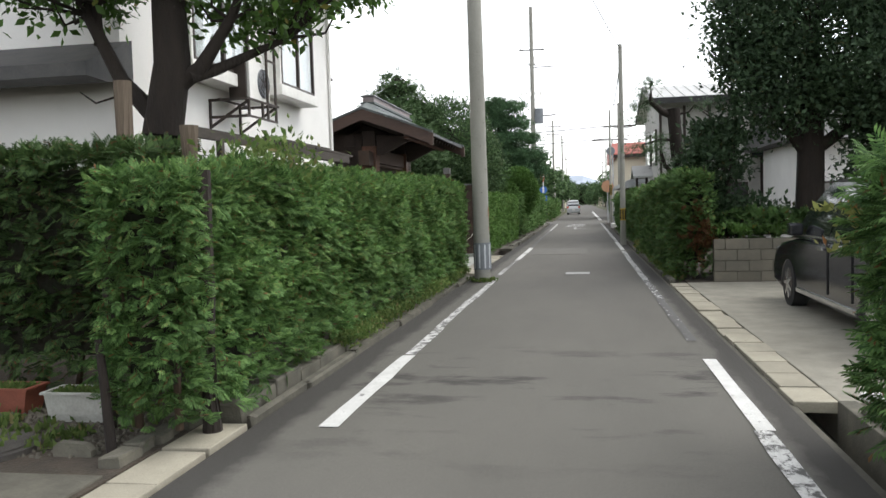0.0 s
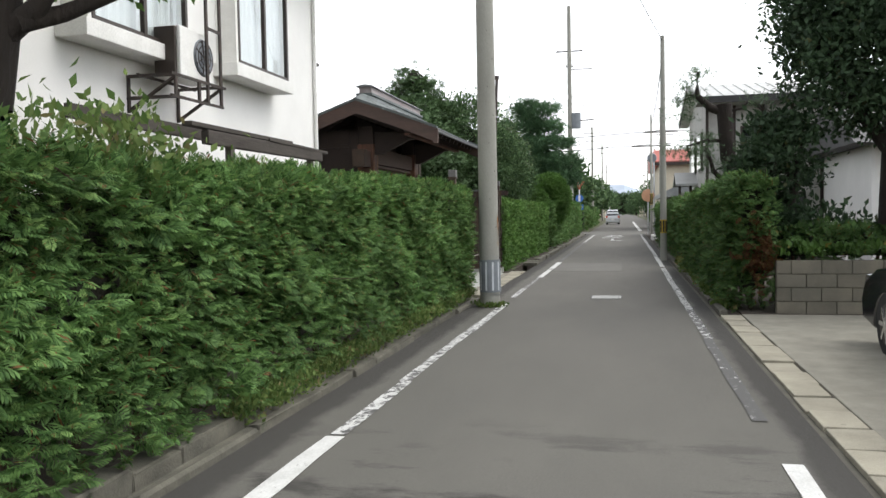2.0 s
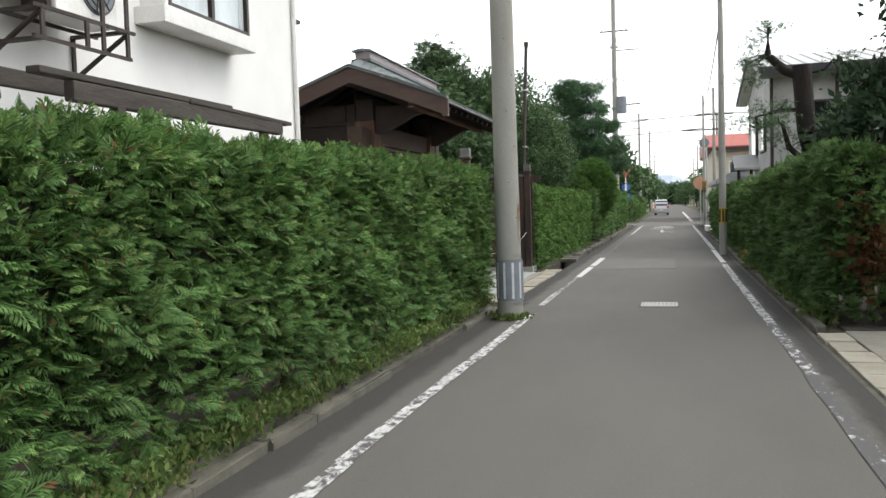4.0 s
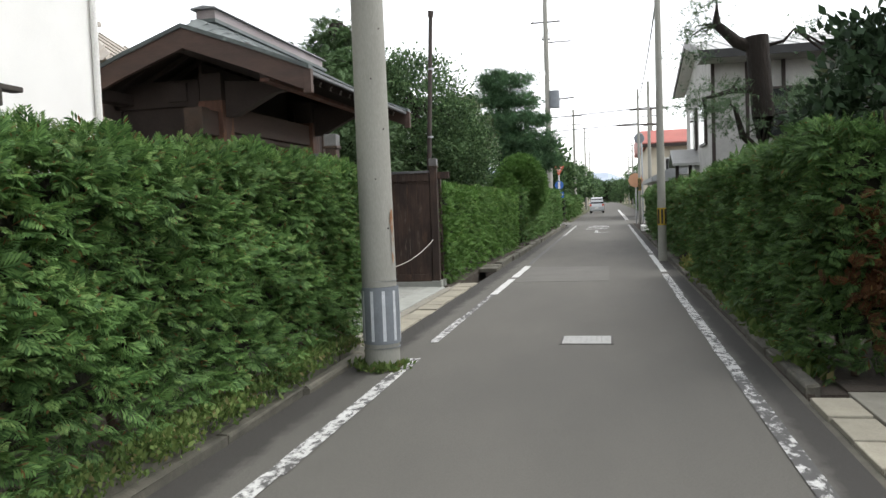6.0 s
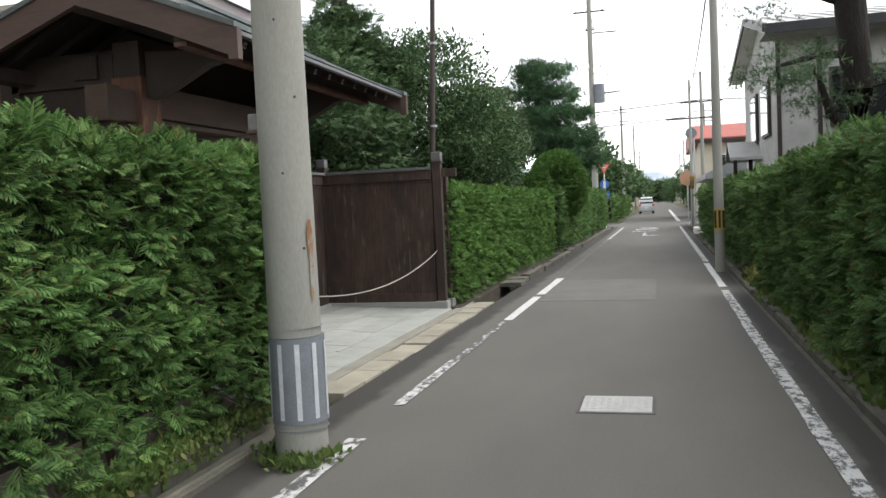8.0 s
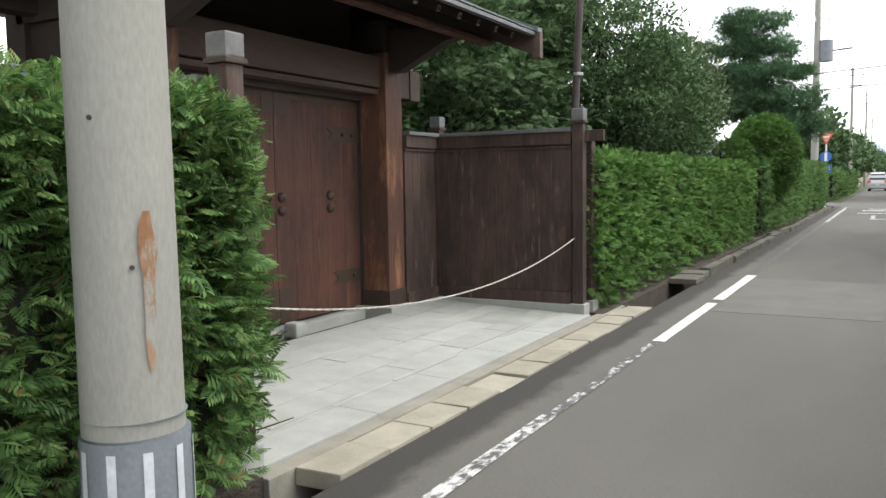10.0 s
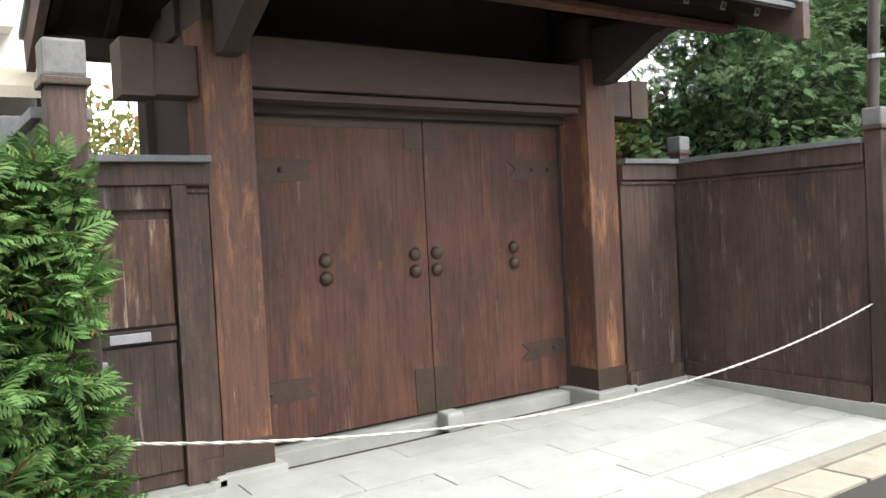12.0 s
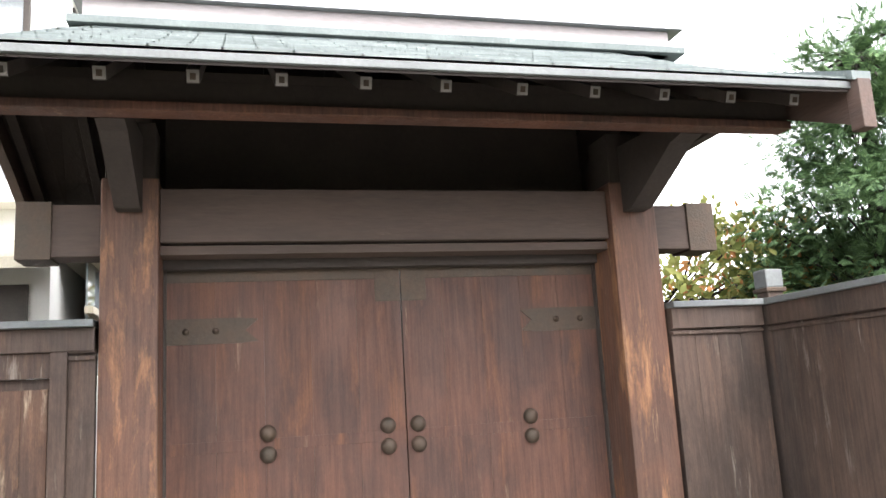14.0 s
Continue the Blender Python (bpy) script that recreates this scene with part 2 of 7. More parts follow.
STUCCO = material("white_stucco", (0.82, 0.81, 0.78), (0.75, 0.74, 0.71), rough=0.9, scale=1.2, grain=120, bump=0.25, depth=0.004, third=(0.5, 0.48, 0.43), third_at=0.74)
WHITE = material("white_paint", (0.78, 0.77, 0.74), (0.66, 0.65, 0.61), rough=0.6, scale=3, grain=60, bump=0.1)
CREAM = material("cream_wall", (0.6, 0.54, 0.42), (0.5, 0.45, 0.36), rough=0.85, scale=1, grain=60, bump=0.1)
GREYWALL = material("grey_boards", (0.5, 0.49, 0.46), (0.36, 0.35, 0.33), rough=0.85, scale=2, grain=50, bump=0.2)
RED_ROOF = material("red_roof", (0.4, 0.115, 0.09), (0.33, 0.1, 0.08), rough=0.55, scale=1.5, grain=40, bump=0.1)
TIN = material("tin_roof", (0.2, 0.21, 0.22), (0.3, 0.31, 0.31), rough=0.4, metal=0.5, scale=2, grain=50, bump=0.15)
TIN_PALE = material("pale_tin_roof", (0.5, 0.5, 0.48), (0.4, 0.4, 0.39), rough=0.45, metal=0.3, scale=2, grain=50, bump=0.1)
TAN_ROOF = material("tan_sheet_roof", (0.42, 0.38, 0.33), (0.33, 0.3, 0.26), rough=0.6, scale=2, grain=50, bump=0.1)
RAFTER_END = material("dull_painted_rafter_end", (0.26, 0.23, 0.22), (0.2, 0.18, 0.17), rough=0.7, bump=0)
TIN_DARK = material("dull_grey_coping", (0.11, 0.115, 0.115), (0.16, 0.165, 0.165), rough=0.6, metal=0.1, scale=3, grain=50, bump=0.15)
TILE = material("dark_roof_tile", (0.05, 0.05, 0.052), (0.085, 0.083, 0.08), rough=0.6, scale=3, grain=40, bump=0.3)
COPPER = material("green_copper_sheet", (0.15, 0.17, 0.165), (0.09, 0.105, 0.104), rough=0.62, metal=0.1, scale=3, grain=50, bump=0.15, third=(0.24, 0.28, 0.265), third_at=0.6, island=-0.14)
RIDGE_GREY = material("ridge_boards", (0.34, 0.3, 0.3), (0.25, 0.21, 0.21), rough=0.7, scale=3, grain=60, bump=0.2, stretch=(1, 0.2, 1))
WOOD_RED = weathered("red_brown_gate_wood", (0.112, 0.05, 0.034), (0.063, 0.033, 0.026), (0.15, 0.068, 0.04), (0.3, 0.205, 0.145), 0.6, 0.56, 0.61)
WOOD_POST = weathered("post_wood", (0.132, 0.062, 0.04), (0.08, 0.045, 0.034), (0.3, 0.15, 0.075), (0.36, 0.23, 0.14), 0.6, 0.52, 0.63)
WOOD_GREY = weathered("weathered_fence_wood", (0.084, 0.054, 0.042), (0.042, 0.03, 0.025), (0.118, 0.072, 0.052), (0.25, 0.215, 0.185), 0.7, 0.58, 0.58)
WOOD_SCRAPED = weathered("scraped_door_wood", (0.125, 0.066, 0.043), (0.06, 0.037, 0.029), (0.18, 0.1, 0.06), (0.4, 0.31, 0.22), 0.65, 0.54, 0.53)
WOOD_BEAM = material("brown_beam_wood", (0.08, 0.051, 0.04), (0.056, 0.038, 0.031), rough=0.7, scale=3, grain=34, stretch=(2, 0.3, 2), bump=0.3, depth=0.006, third=(0.14, 0.1, 0.08), third_at=0.64)
WOOD_BARGE = material("bargeboard_wood", (0.105, 0.064, 0.05), (0.062, 0.043, 0.037), rough=0.65, scale=2, grain=30, stretch=(0.4, 2, 2), bump=0.25)
# dark wood; on the gate its colour also holds the shade under the roof
WOOD_DARK = material("dark_and_shaded_wood", (0.05, 0.037, 0.032), (0.036, 0.027, 0.024), rough=0.8, scale=3, grain=30, bump=0.3)
WOOD_OLD = material("old_garden_post_wood", (0.17, 0.135, 0.1), (0.1, 0.075, 0.055), rough=0.9, scale=3, grain=26, stretch=(3, 3, 0.25), bump=0.6, depth=0.015)
WOOD_BLACK = material("blackened_pergola_wood", (0.04, 0.033, 0.028), (0.075, 0.065, 0.055), rough=0.9, scale=4, grain=30, stretch=(2, 0.4, 2), bump=0.5)
IRON = material("aged_iron_strap", (0.066, 0.052, 0.041), (0.088, 0.058, 0.042), rough=0.6, metal=0.5, scale=8, grain=60, bump=0.3)
STEEL_DARK = material("dark_steel", (0.05, 0.045, 0.042), (0.08, 0.06, 0.05), rough=0.6, metal=0.4, scale=8, bump=0.1)
STEEL = material("galvanised_steel", (0.42, 0.43, 0.44), (0.33, 0.34, 0.35), rough=0.45, metal=0.7, scale=6, bump=0.05)
POLE = material("pole_concrete", (0.32, 0.315, 0.28), (0.25, 0.245, 0.215), rough=0.85, scale=2.2, grain=90, stretch=(1, 1, 0.3), bump=0.2, depth=0.004, third=(0.2, 0.19, 0.16), third_at=0.68)
RUST = material("rust_streak", (0.2, 0.085, 0.035), (0.34, 0.22, 0.13), rough=0.95, scale=9, grain=60, stretch=(1, 1, 0.4), bump=0.3, third=(0.3, 0.29, 0.255), third_at=0.49)
BAND_GREY = material("grey_pole_wrap", (0.2, 0.22, 0.24), (0.16, 0.175, 0.19), rough=0.6, scale=5, grain=60, bump=0.1)
CAP_GREY = material("dull_zinc_cap", (0.17, 0.165, 0.16), (0.11, 0.108, 0.104), rough=0.6, metal=0.1, scale=7, grain=60, bump=0.15)
BAND_WHITE = material("white_stripe", (0.62, 0.64, 0.66), (0.5, 0.52, 0.54), rough=0.5, scale=7, grain=60, bump=0.1)
YELLOW = material("yellow_wrap", (0.5, 0.34, 0.03), (0.4, 0.27, 0.03), rough=0.6)
BLACK = material("black_plastic", (0.02, 0.02, 0.02), (0.03, 0.03, 0.03), rough=0.6, bump=0.1)
BARK = material("tree_bark", (0.03, 0.023, 0.018), (0.018, 0.014, 0.012), rough=0.95, scale=6, grain=24, stretch=(1, 1, 0.3), bump=0.9, depth=0.03, third=(0.055, 0.045, 0.037), third_at=0.64)
TWIG = material("hedge_twigs", (0.075, 0.05, 0.032), (0.05, 0.035, 0.025), rough=0.95, scale=8, bump=0.3)
# near-black colour that holds the shade inside a hedge
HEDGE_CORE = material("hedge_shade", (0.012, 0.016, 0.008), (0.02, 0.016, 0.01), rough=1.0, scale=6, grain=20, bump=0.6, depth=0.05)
TERRACOTTA = material("terracotta_planter", (0.24, 0.075, 0.045), (0.17, 0.055, 0.035), rough=0.7, scale=6)
PLANTER = material("grey_plastic_planter", (0.4, 0.4, 0.37), (0.27, 0.27, 0.24), rough=0.6, scale=6)
CAST = material("cast_iron_lid", (0.085, 0.078, 0.07), (0.06, 0.055, 0.05), rough=0.7, metal=0.2, scale=6, grain=70, bump=0.6)
LID = material("grey_manhole_lid", (0.46, 0.46, 0.44), (0.37, 0.37, 0.355), rough=0.75, scale=6, grain=60, bump=0.8, depth=0.01)
CARPAINT = material("dark_car_paint", (0.012, 0.013, 0.017), (0.012, 0.013, 0.017), rough=0.12, metal=0.0, bump=0, spec=0.6)
CHROME = material("bright_alloy", (0.6, 0.6, 0.6), (0.5, 0.5, 0.5), rough=0.25, metal=0.9, bump=0)
RUBBER = material("tyre_rubber", (0.02, 0.02, 0.02), (0.028, 0.028, 0.028), rough=0.9)
SILVER = material("silver_car_paint", (0.5, 0.51, 0.52), (0.46, 0.47, 0.48), rough=0.3, metal=0.3, bump=0)
SIGN_RED = material("red_sign", (0.6, 0.11, 0.06), (0.52, 0.1, 0.06), rough=0.5, bump=0)
SIGN_BLUE = material("blue_sign", (0.05, 0.16, 0.5), (0.05, 0.14, 0.42), rough=0.5, bump=0)
SIGN_ORANGE = material("orange_sign_back", (0.55, 0.3, 0.17), (0.45, 0.25, 0.15), rough=0.6, bump=0)
BROWN_FRAME = material("brown_window_frame", (0.055, 0.042, 0.035), (0.04, 0.032, 0.027), rough=0.45, metal=0.2, bump=0)
CURTAIN = material("white_curtain", (0.7, 0.71, 0.72), (0.6, 0.61, 0.62), rough=0.95, scale=2, grain=30, stretch=(1, 4, 0.2), bump=0.4, depth=0.03)
DARKROOM = material("dark_room", (0.04, 0.04, 0.042), (0.03, 0.03, 0.03), rough=0.95, bump=0)
ROPE = material("twisted_rope", (0.5, 0.48, 0.43), (0.36, 0.34, 0.3), rough=0.9, scale=20, grain=90, bump=0.6)
# the haze of distance is mixed into this pale blue
MOUNTAIN = material("distant_mountain", (0.38, 0.43, 0.5), (0.36, 0.41, 0.48), rough=1.0, scale=0.002, grain=0.01, bump=0)
GLASS = glass_material("window_glass")
CAR_GLASS = glass_material("car_glass", (0.35, 0.4, 0.42))

L_HEDGE = leaf_material("hedge_leaves", (0.036, 0.086, 0.024), (0.15, 0.265, 0.08), (0.15, 0.08, 0.03), 0.3, 0.03, 0.65)
L_HEDGE_BRIGHT = leaf_material("bright_hedge_leaves", (0.046, 0.11, 0.024), (0.13, 0.24, 0.055), (0.08, 0.14, 0.03), 0.3, 0.01, 0.65)
# brighter leaf colour that stands for light on the outer hedge tips
L_LIT_TIP = leaf_material("lit_hedge_tips", (0.085, 0.165, 0.045), (0.235, 0.36, 0.115), (0.2, 0.12, 0.05), 0.35, 0.05, 0.65)
L_HEDGE_DARK = leaf_material("dark_hedge_leaves", (0.038, 0.082, 0.026), (0.13, 0.23, 0.068), (0.16, 0.07, 0.02), 0.25, 0.03, 0.65)
# darker copy of the hedge leaves: the back hedge's shade is in the colour
L_HEDGE_SHADE = leaf_material("shaded_hedge_leaves", (0.022, 0.05, 0.016), (0.08, 0.135, 0.042), (0.1, 0.06, 0.025), 0.25, 0.06, 0.65)
L_BROAD = leaf_material("broad_leaves", (0.045, 0.09, 0.02), (0.1, 0.19, 0.045), (0.22, 0.2, 0.05), 0.35, 0.03, 0.4)
L_DARK = leaf_material("dark_glossy_leaves", (0.024, 0.046, 0.023), (0.056, 0.095, 0.046), (0.08, 0.09, 0.04), 0.2, 0.02, 0.55)
L_PINE = leaf_material("pine_needles", (0.04, 0.088, 0.044), (0.095, 0.175, 0.08), (0.1, 0.14, 0.05), 0.25, 0.02)
L_LOPPED = leaf_material("pale_pine_needles", (0.07, 0.115, 0.065), (0.15, 0.22, 0.12), (0.14, 0.15, 0.08), 0.3, 0.03)
L_FIR = leaf_material("fir_needles", (0.034, 0.07, 0.03), (0.115, 0.185, 0.076), (0.075, 0.11, 0.038), 0.2, 0.02)
L_YELLOW = leaf_material("yellowing_leaves", (0.14, 0.17, 0.05), (0.27, 0.27, 0.09), (0.35, 0.16, 0.06), 0.4, 0.15)
L_MAGNOLIA = leaf_material("pale_glossy_leaves", (0.045, 0.07, 0.03), (0.13, 0.17, 0.09), (0.2, 0.22, 0.13), 0.2, 0.1, 0.3)
L_RED = leaf_material("rusty_leaves", (0.07, 0.036, 0.018), (0.13, 0.06, 0.026), (0.18, 0.12, 0.04), 0.3, 0.1)
L_WEED = leaf_material("weed_leaves", (0.06, 0.11, 0.028), (0.15, 0.2, 0.06), (0.2, 0.18, 0.08), 0.35, 0.08)


# ---- mesh helpers ----
def box(bm, lo, hi, bevel=0.0):
    lo, hi = Vector(lo), Vector(hi)
    made = bmesh.ops.create_cube(bm, size=1.0)["verts"]
    for v in made:
        v.co = Vector(((lo[i] + hi[i]) / 2 + v.co[i] * (hi[i] - lo[i])) for i in range(3))
    if bevel:
        edges = list({e for v in made for e in v.link_edges})
        bmesh.ops.bevel(bm, geom=edges, offset=bevel, segments=2, affect="EDGES", profile=0.6)
    return bm


def beam(bm, a, b, wide, high, bevel=0.0, up=(0, 0, 1)):
    """A bar from a to b; wide across, high along up."""
    a, b = Vector(a), Vector(b)
    along = (b - a).normalized()
    side = along.cross(Vector(up)).normalized()
    top = side.cross(along).normalized()
    m = Matrix((side, along, top)).transposed().to_4x4()
    made = bmesh.ops.create_cube(bm, size=1.0)["verts"]
    for v in made:
        v.co = (a + b) / 2 + m.to_3x3() @ Vector((v.co.x * wide, v.co.y * (b - a).length, v.co.z * high))
    if bevel:
        bmesh.ops.bevel(bm, geom=list({e for v in made for e in v.link_edges}), offset=bevel, segments=2, affect="EDGES", profile=0.6)
    return bm


def rod(bm, a, b, r0, r1=None, n=12):
    a, b = Vector(a), Vector(b)
    r1 = r0 if r1 is None else r1
    q = (b - a).to_track_quat("Z", "Y").to_matrix().to_4x4()
    bmesh.ops.create_cone(bm, cap_ends=True, segments=n, radius1=r0, radius2=r1, depth=(b - a).length, matrix=Matrix.Translation((a + b) / 2) @ q)
    return bm


def tube(bm, points, radii, n=10):
    """A tapering limb through the points."""
    rings = []
    points = [Vector(p) for p in points]
    for i, p in enumerate(points):
        d = (points[min(i + 1, len(points) - 1)] - points[max(i - 1, 0)]).normalized()
        q = d.to_track_quat("Z", "Y")
        rings.append([bm.verts.new(p + q @ Vector((radii[i] * math.cos(2 * math.pi * k / n), radii[i] * math.sin(2 * math.pi * k / n), 0))) for k in range(n)])
    for r, s in zip(rings, rings[1:]):
        for k in range(n):
            bm.faces.new((r[k], r[(k + 1) % n], s[(k + 1) % n], s[k]))
    bm.faces.new(rings[0][::-1])
    bm.faces.new(rings[-1])
    return bm


def prism(bm, outline, axis, lo, hi):
    """A flat outline (u, v) drawn out along axis from lo to hi: x takes (y, z), y takes (x, z), z takes (x, y)."""
    def place(u, v, w):
        return {"x": (w, u, v), "y": (u, w, v), "z": (u, v, w)}[axis]
    a = [bm.verts.new(place(u, v, lo)) for u, v in outline]
    b = [bm.verts.new(place(u, v, hi)) for u, v in outline]
    n = len(outline)
    bm.faces.new(a)
    bm.faces.new(b[::-1])
    for i in range(n):
        bm.faces.new((a[i], b[i], b[(i + 1) % n], a[(i + 1) % n]))
    bmesh.ops.recalc_face_normals(bm, faces=bm.faces[:])
    return bm


def finish(name, bm, mat, smooth=False):
    me = bpy.data.meshes.new(name)
    bm.to_mesh(me)
    bm.free()
    me.materials.append(mat)
    if smooth:
        me.polygons.foreach_set("use_smooth", [True] * len(me.polygons))
        me.set_sharp_from_angle(angle=radians(40))
    return me


BASE = {}


def thing(name, at, label, category, group="", kind=""):
    ob = new(name)
    ob.location = at
    BASE[ob] = Vector(at)
    ob.empty_display_size = 0.2
    return tagged(ob, label, category, group, kind)


def hang(ob, parent):
    ob.parent = parent
    ob.matrix_parent_inverse = Matrix.Translation(-BASE.get(parent, Vector((0, 0, 0))))
    return ob


def part(name, bm, mat, parent, label="", smooth=False):
    ob = hang(new(name, finish(name, bm, mat, smooth)), parent)
    return tagged(ob, label)


def single(name, bm, mat, label, category, group="", kind="", smooth=False):
    return tagged(new(name, finish(name, bm, mat, smooth)), label, category, group, kind)


def structure(name, bm, mat, label="", smooth=False):
    return tagged(new(name, finish(name, bm, mat, smooth)), label, "", "", "structure")


def B():
    return bmesh.new()


def fast_mesh(name, verts, faces, mat):
    me = bpy.data.meshes.new(name)
    k = faces.shape[1]
    me.vertices.add(len(verts))
    me.vertices.foreach_set("co", verts.astype(np.float32).ravel())
    me.loops.add(faces.size)
    me.loops.foreach_set("vertex_index", faces.astype(np.int32).ravel())
    me.polygons.add(len(faces))
    me.polygons.foreach_set("loop_start", np.arange(0, faces.size, k, dtype=np.int32))
    me.update(calc_edges=True)
    me.materials.append(mat)
    return me


def turned(rng, out, spread):
    """Random frames whose third axis lies near the rows of out. Returns (n, 3, 3), columns x, y, z."""
    z = out + rng.normal(0, spread, out.shape)
    z /= np.linalg.norm(z, axis=1)[:, None] + 1e-9
    r = rng.normal(0, 1, out.shape)
    x = np.cross(r, z)
    x /= np.linalg.norm(x, axis=1)[:, None] + 1e-9
    return np.stack((x, np.cross(z, x), z), axis=2)


def fanned(rng, grow, face):
    """Frames that grow along grow and turn their flat side towards face."""
    z = grow / (np.linalg.norm(grow, axis=1)[:, None] + 1e-9)
    y = face + rng.normal(0, 0.35, face.shape)
    y -= z * np.sum(y * z, axis=1)[:, None]
    y /= np.linalg.norm(y, axis=1)[:, None] + 1e-9
    return np.stack((np.cross(y, z), y, z), axis=2)


def scatter(name, mat, places, frames, sizes, pattern_v, pattern_f):
    v = np.einsum("nij,kj->nki", frames, pattern_v) * sizes[:, None, None] + places[:, None, :]
    f = pattern_f[None] + (np.arange(len(places)) * len(pattern_v))[:, None, None]
    return fast_mesh(name, v.reshape(-1, 3), f.reshape(-1, pattern_f.shape[1]), mat)


def frond(rays=6):
    """A flat spray of scale leaves, in the xz plane, growing along z; its side shoots and its tip droop."""
    v, f = [], []

    def shoot(x0, z0, dx, dz, w, droop):
        i = len(v)
        ln = math.hypot(dx, dz)
        px, pz = -dz / ln * w, dx / ln * w
        y0 = -0.12 * z0 * z0
        v.extend([(x0, y0, z0), (x0 + dx * 0.62 + px, y0 - droop * 0.3, z0 + dz * 0.6 + pz), (x0 + dx, y0 - droop, z0 + dz * 0.94), (x0 + dx * 0.62 - px, y0 - droop * 0.3, z0 + dz * 0.6 - pz)])
        f.append((i, i + 1, i + 2, i + 3))
    shoot(0, 0, 0.001, 1.0, 0.035, 0.18)
    for k in range(rays):
        z = 0.06 + 0.8 * k / rays
        ln = 0.6 * (1 - 0.6 * k / rays)
        for s in (-1, 1):
            shoot(0, z + 0.05 * (s > 0), s * ln * 0.66, ln * 0.76, 0.043, 0.28 * ln)
            if k < rays - 2:
                shoot(s * ln * 0.3, z + ln * 0.36, s * ln * 0.34, ln * 0.2, 0.03, 0.12)
    return np.array(v, float), np.array(f)


def leaf_pattern():
    """One leaf folded along its midrib, growing along z."""
    v = [(0, 0, 0), (0.26, 0.08, 0.45), (0, 0.0, 1), (-0.26, 0.08, 0.45)]
    return np.array(v, float), np.array([(0, 1, 2), (0, 2, 3)])


def tuft_pattern(n=7):
    """A tuft of needles round z."""
    v, f = [], []
    for k in range(n):
        a = 2.4 * k
        t = 0.35 + 0.75 * (k / n)
        d = np.array((math.cos(a) * math.sin(t), math.sin(a) * math.sin(t), math.cos(t)))
        s = np.cross(d, (0.3, 0.2, 1.0)) * 0.06
        i = len(v)
        v += [tuple(-s), tuple(s), tuple(d)]
        f.append((i, i + 1, i + 2))
    return np.array(v, float), np.array(f)


FROND, LEAF, TUFT = frond(), leaf_pattern(), tuft_pattern()


def lumps(p, scale, seed):
    """A smooth uneven field for hedge faces."""
    q = p * scale + seed
    return (np.sin(q[:, 0] * 1.7 + 1.3 * np.sin(q[:, 2] * 1.1)) + np.sin(q[:, 1] * 1.3 + 2.1 * np.sin(q[:, 2] * 0.9 + q[:, 0])) + np.sin(q[:, 2] * 2.3 + q[:, 1] * 0.7)) / 3


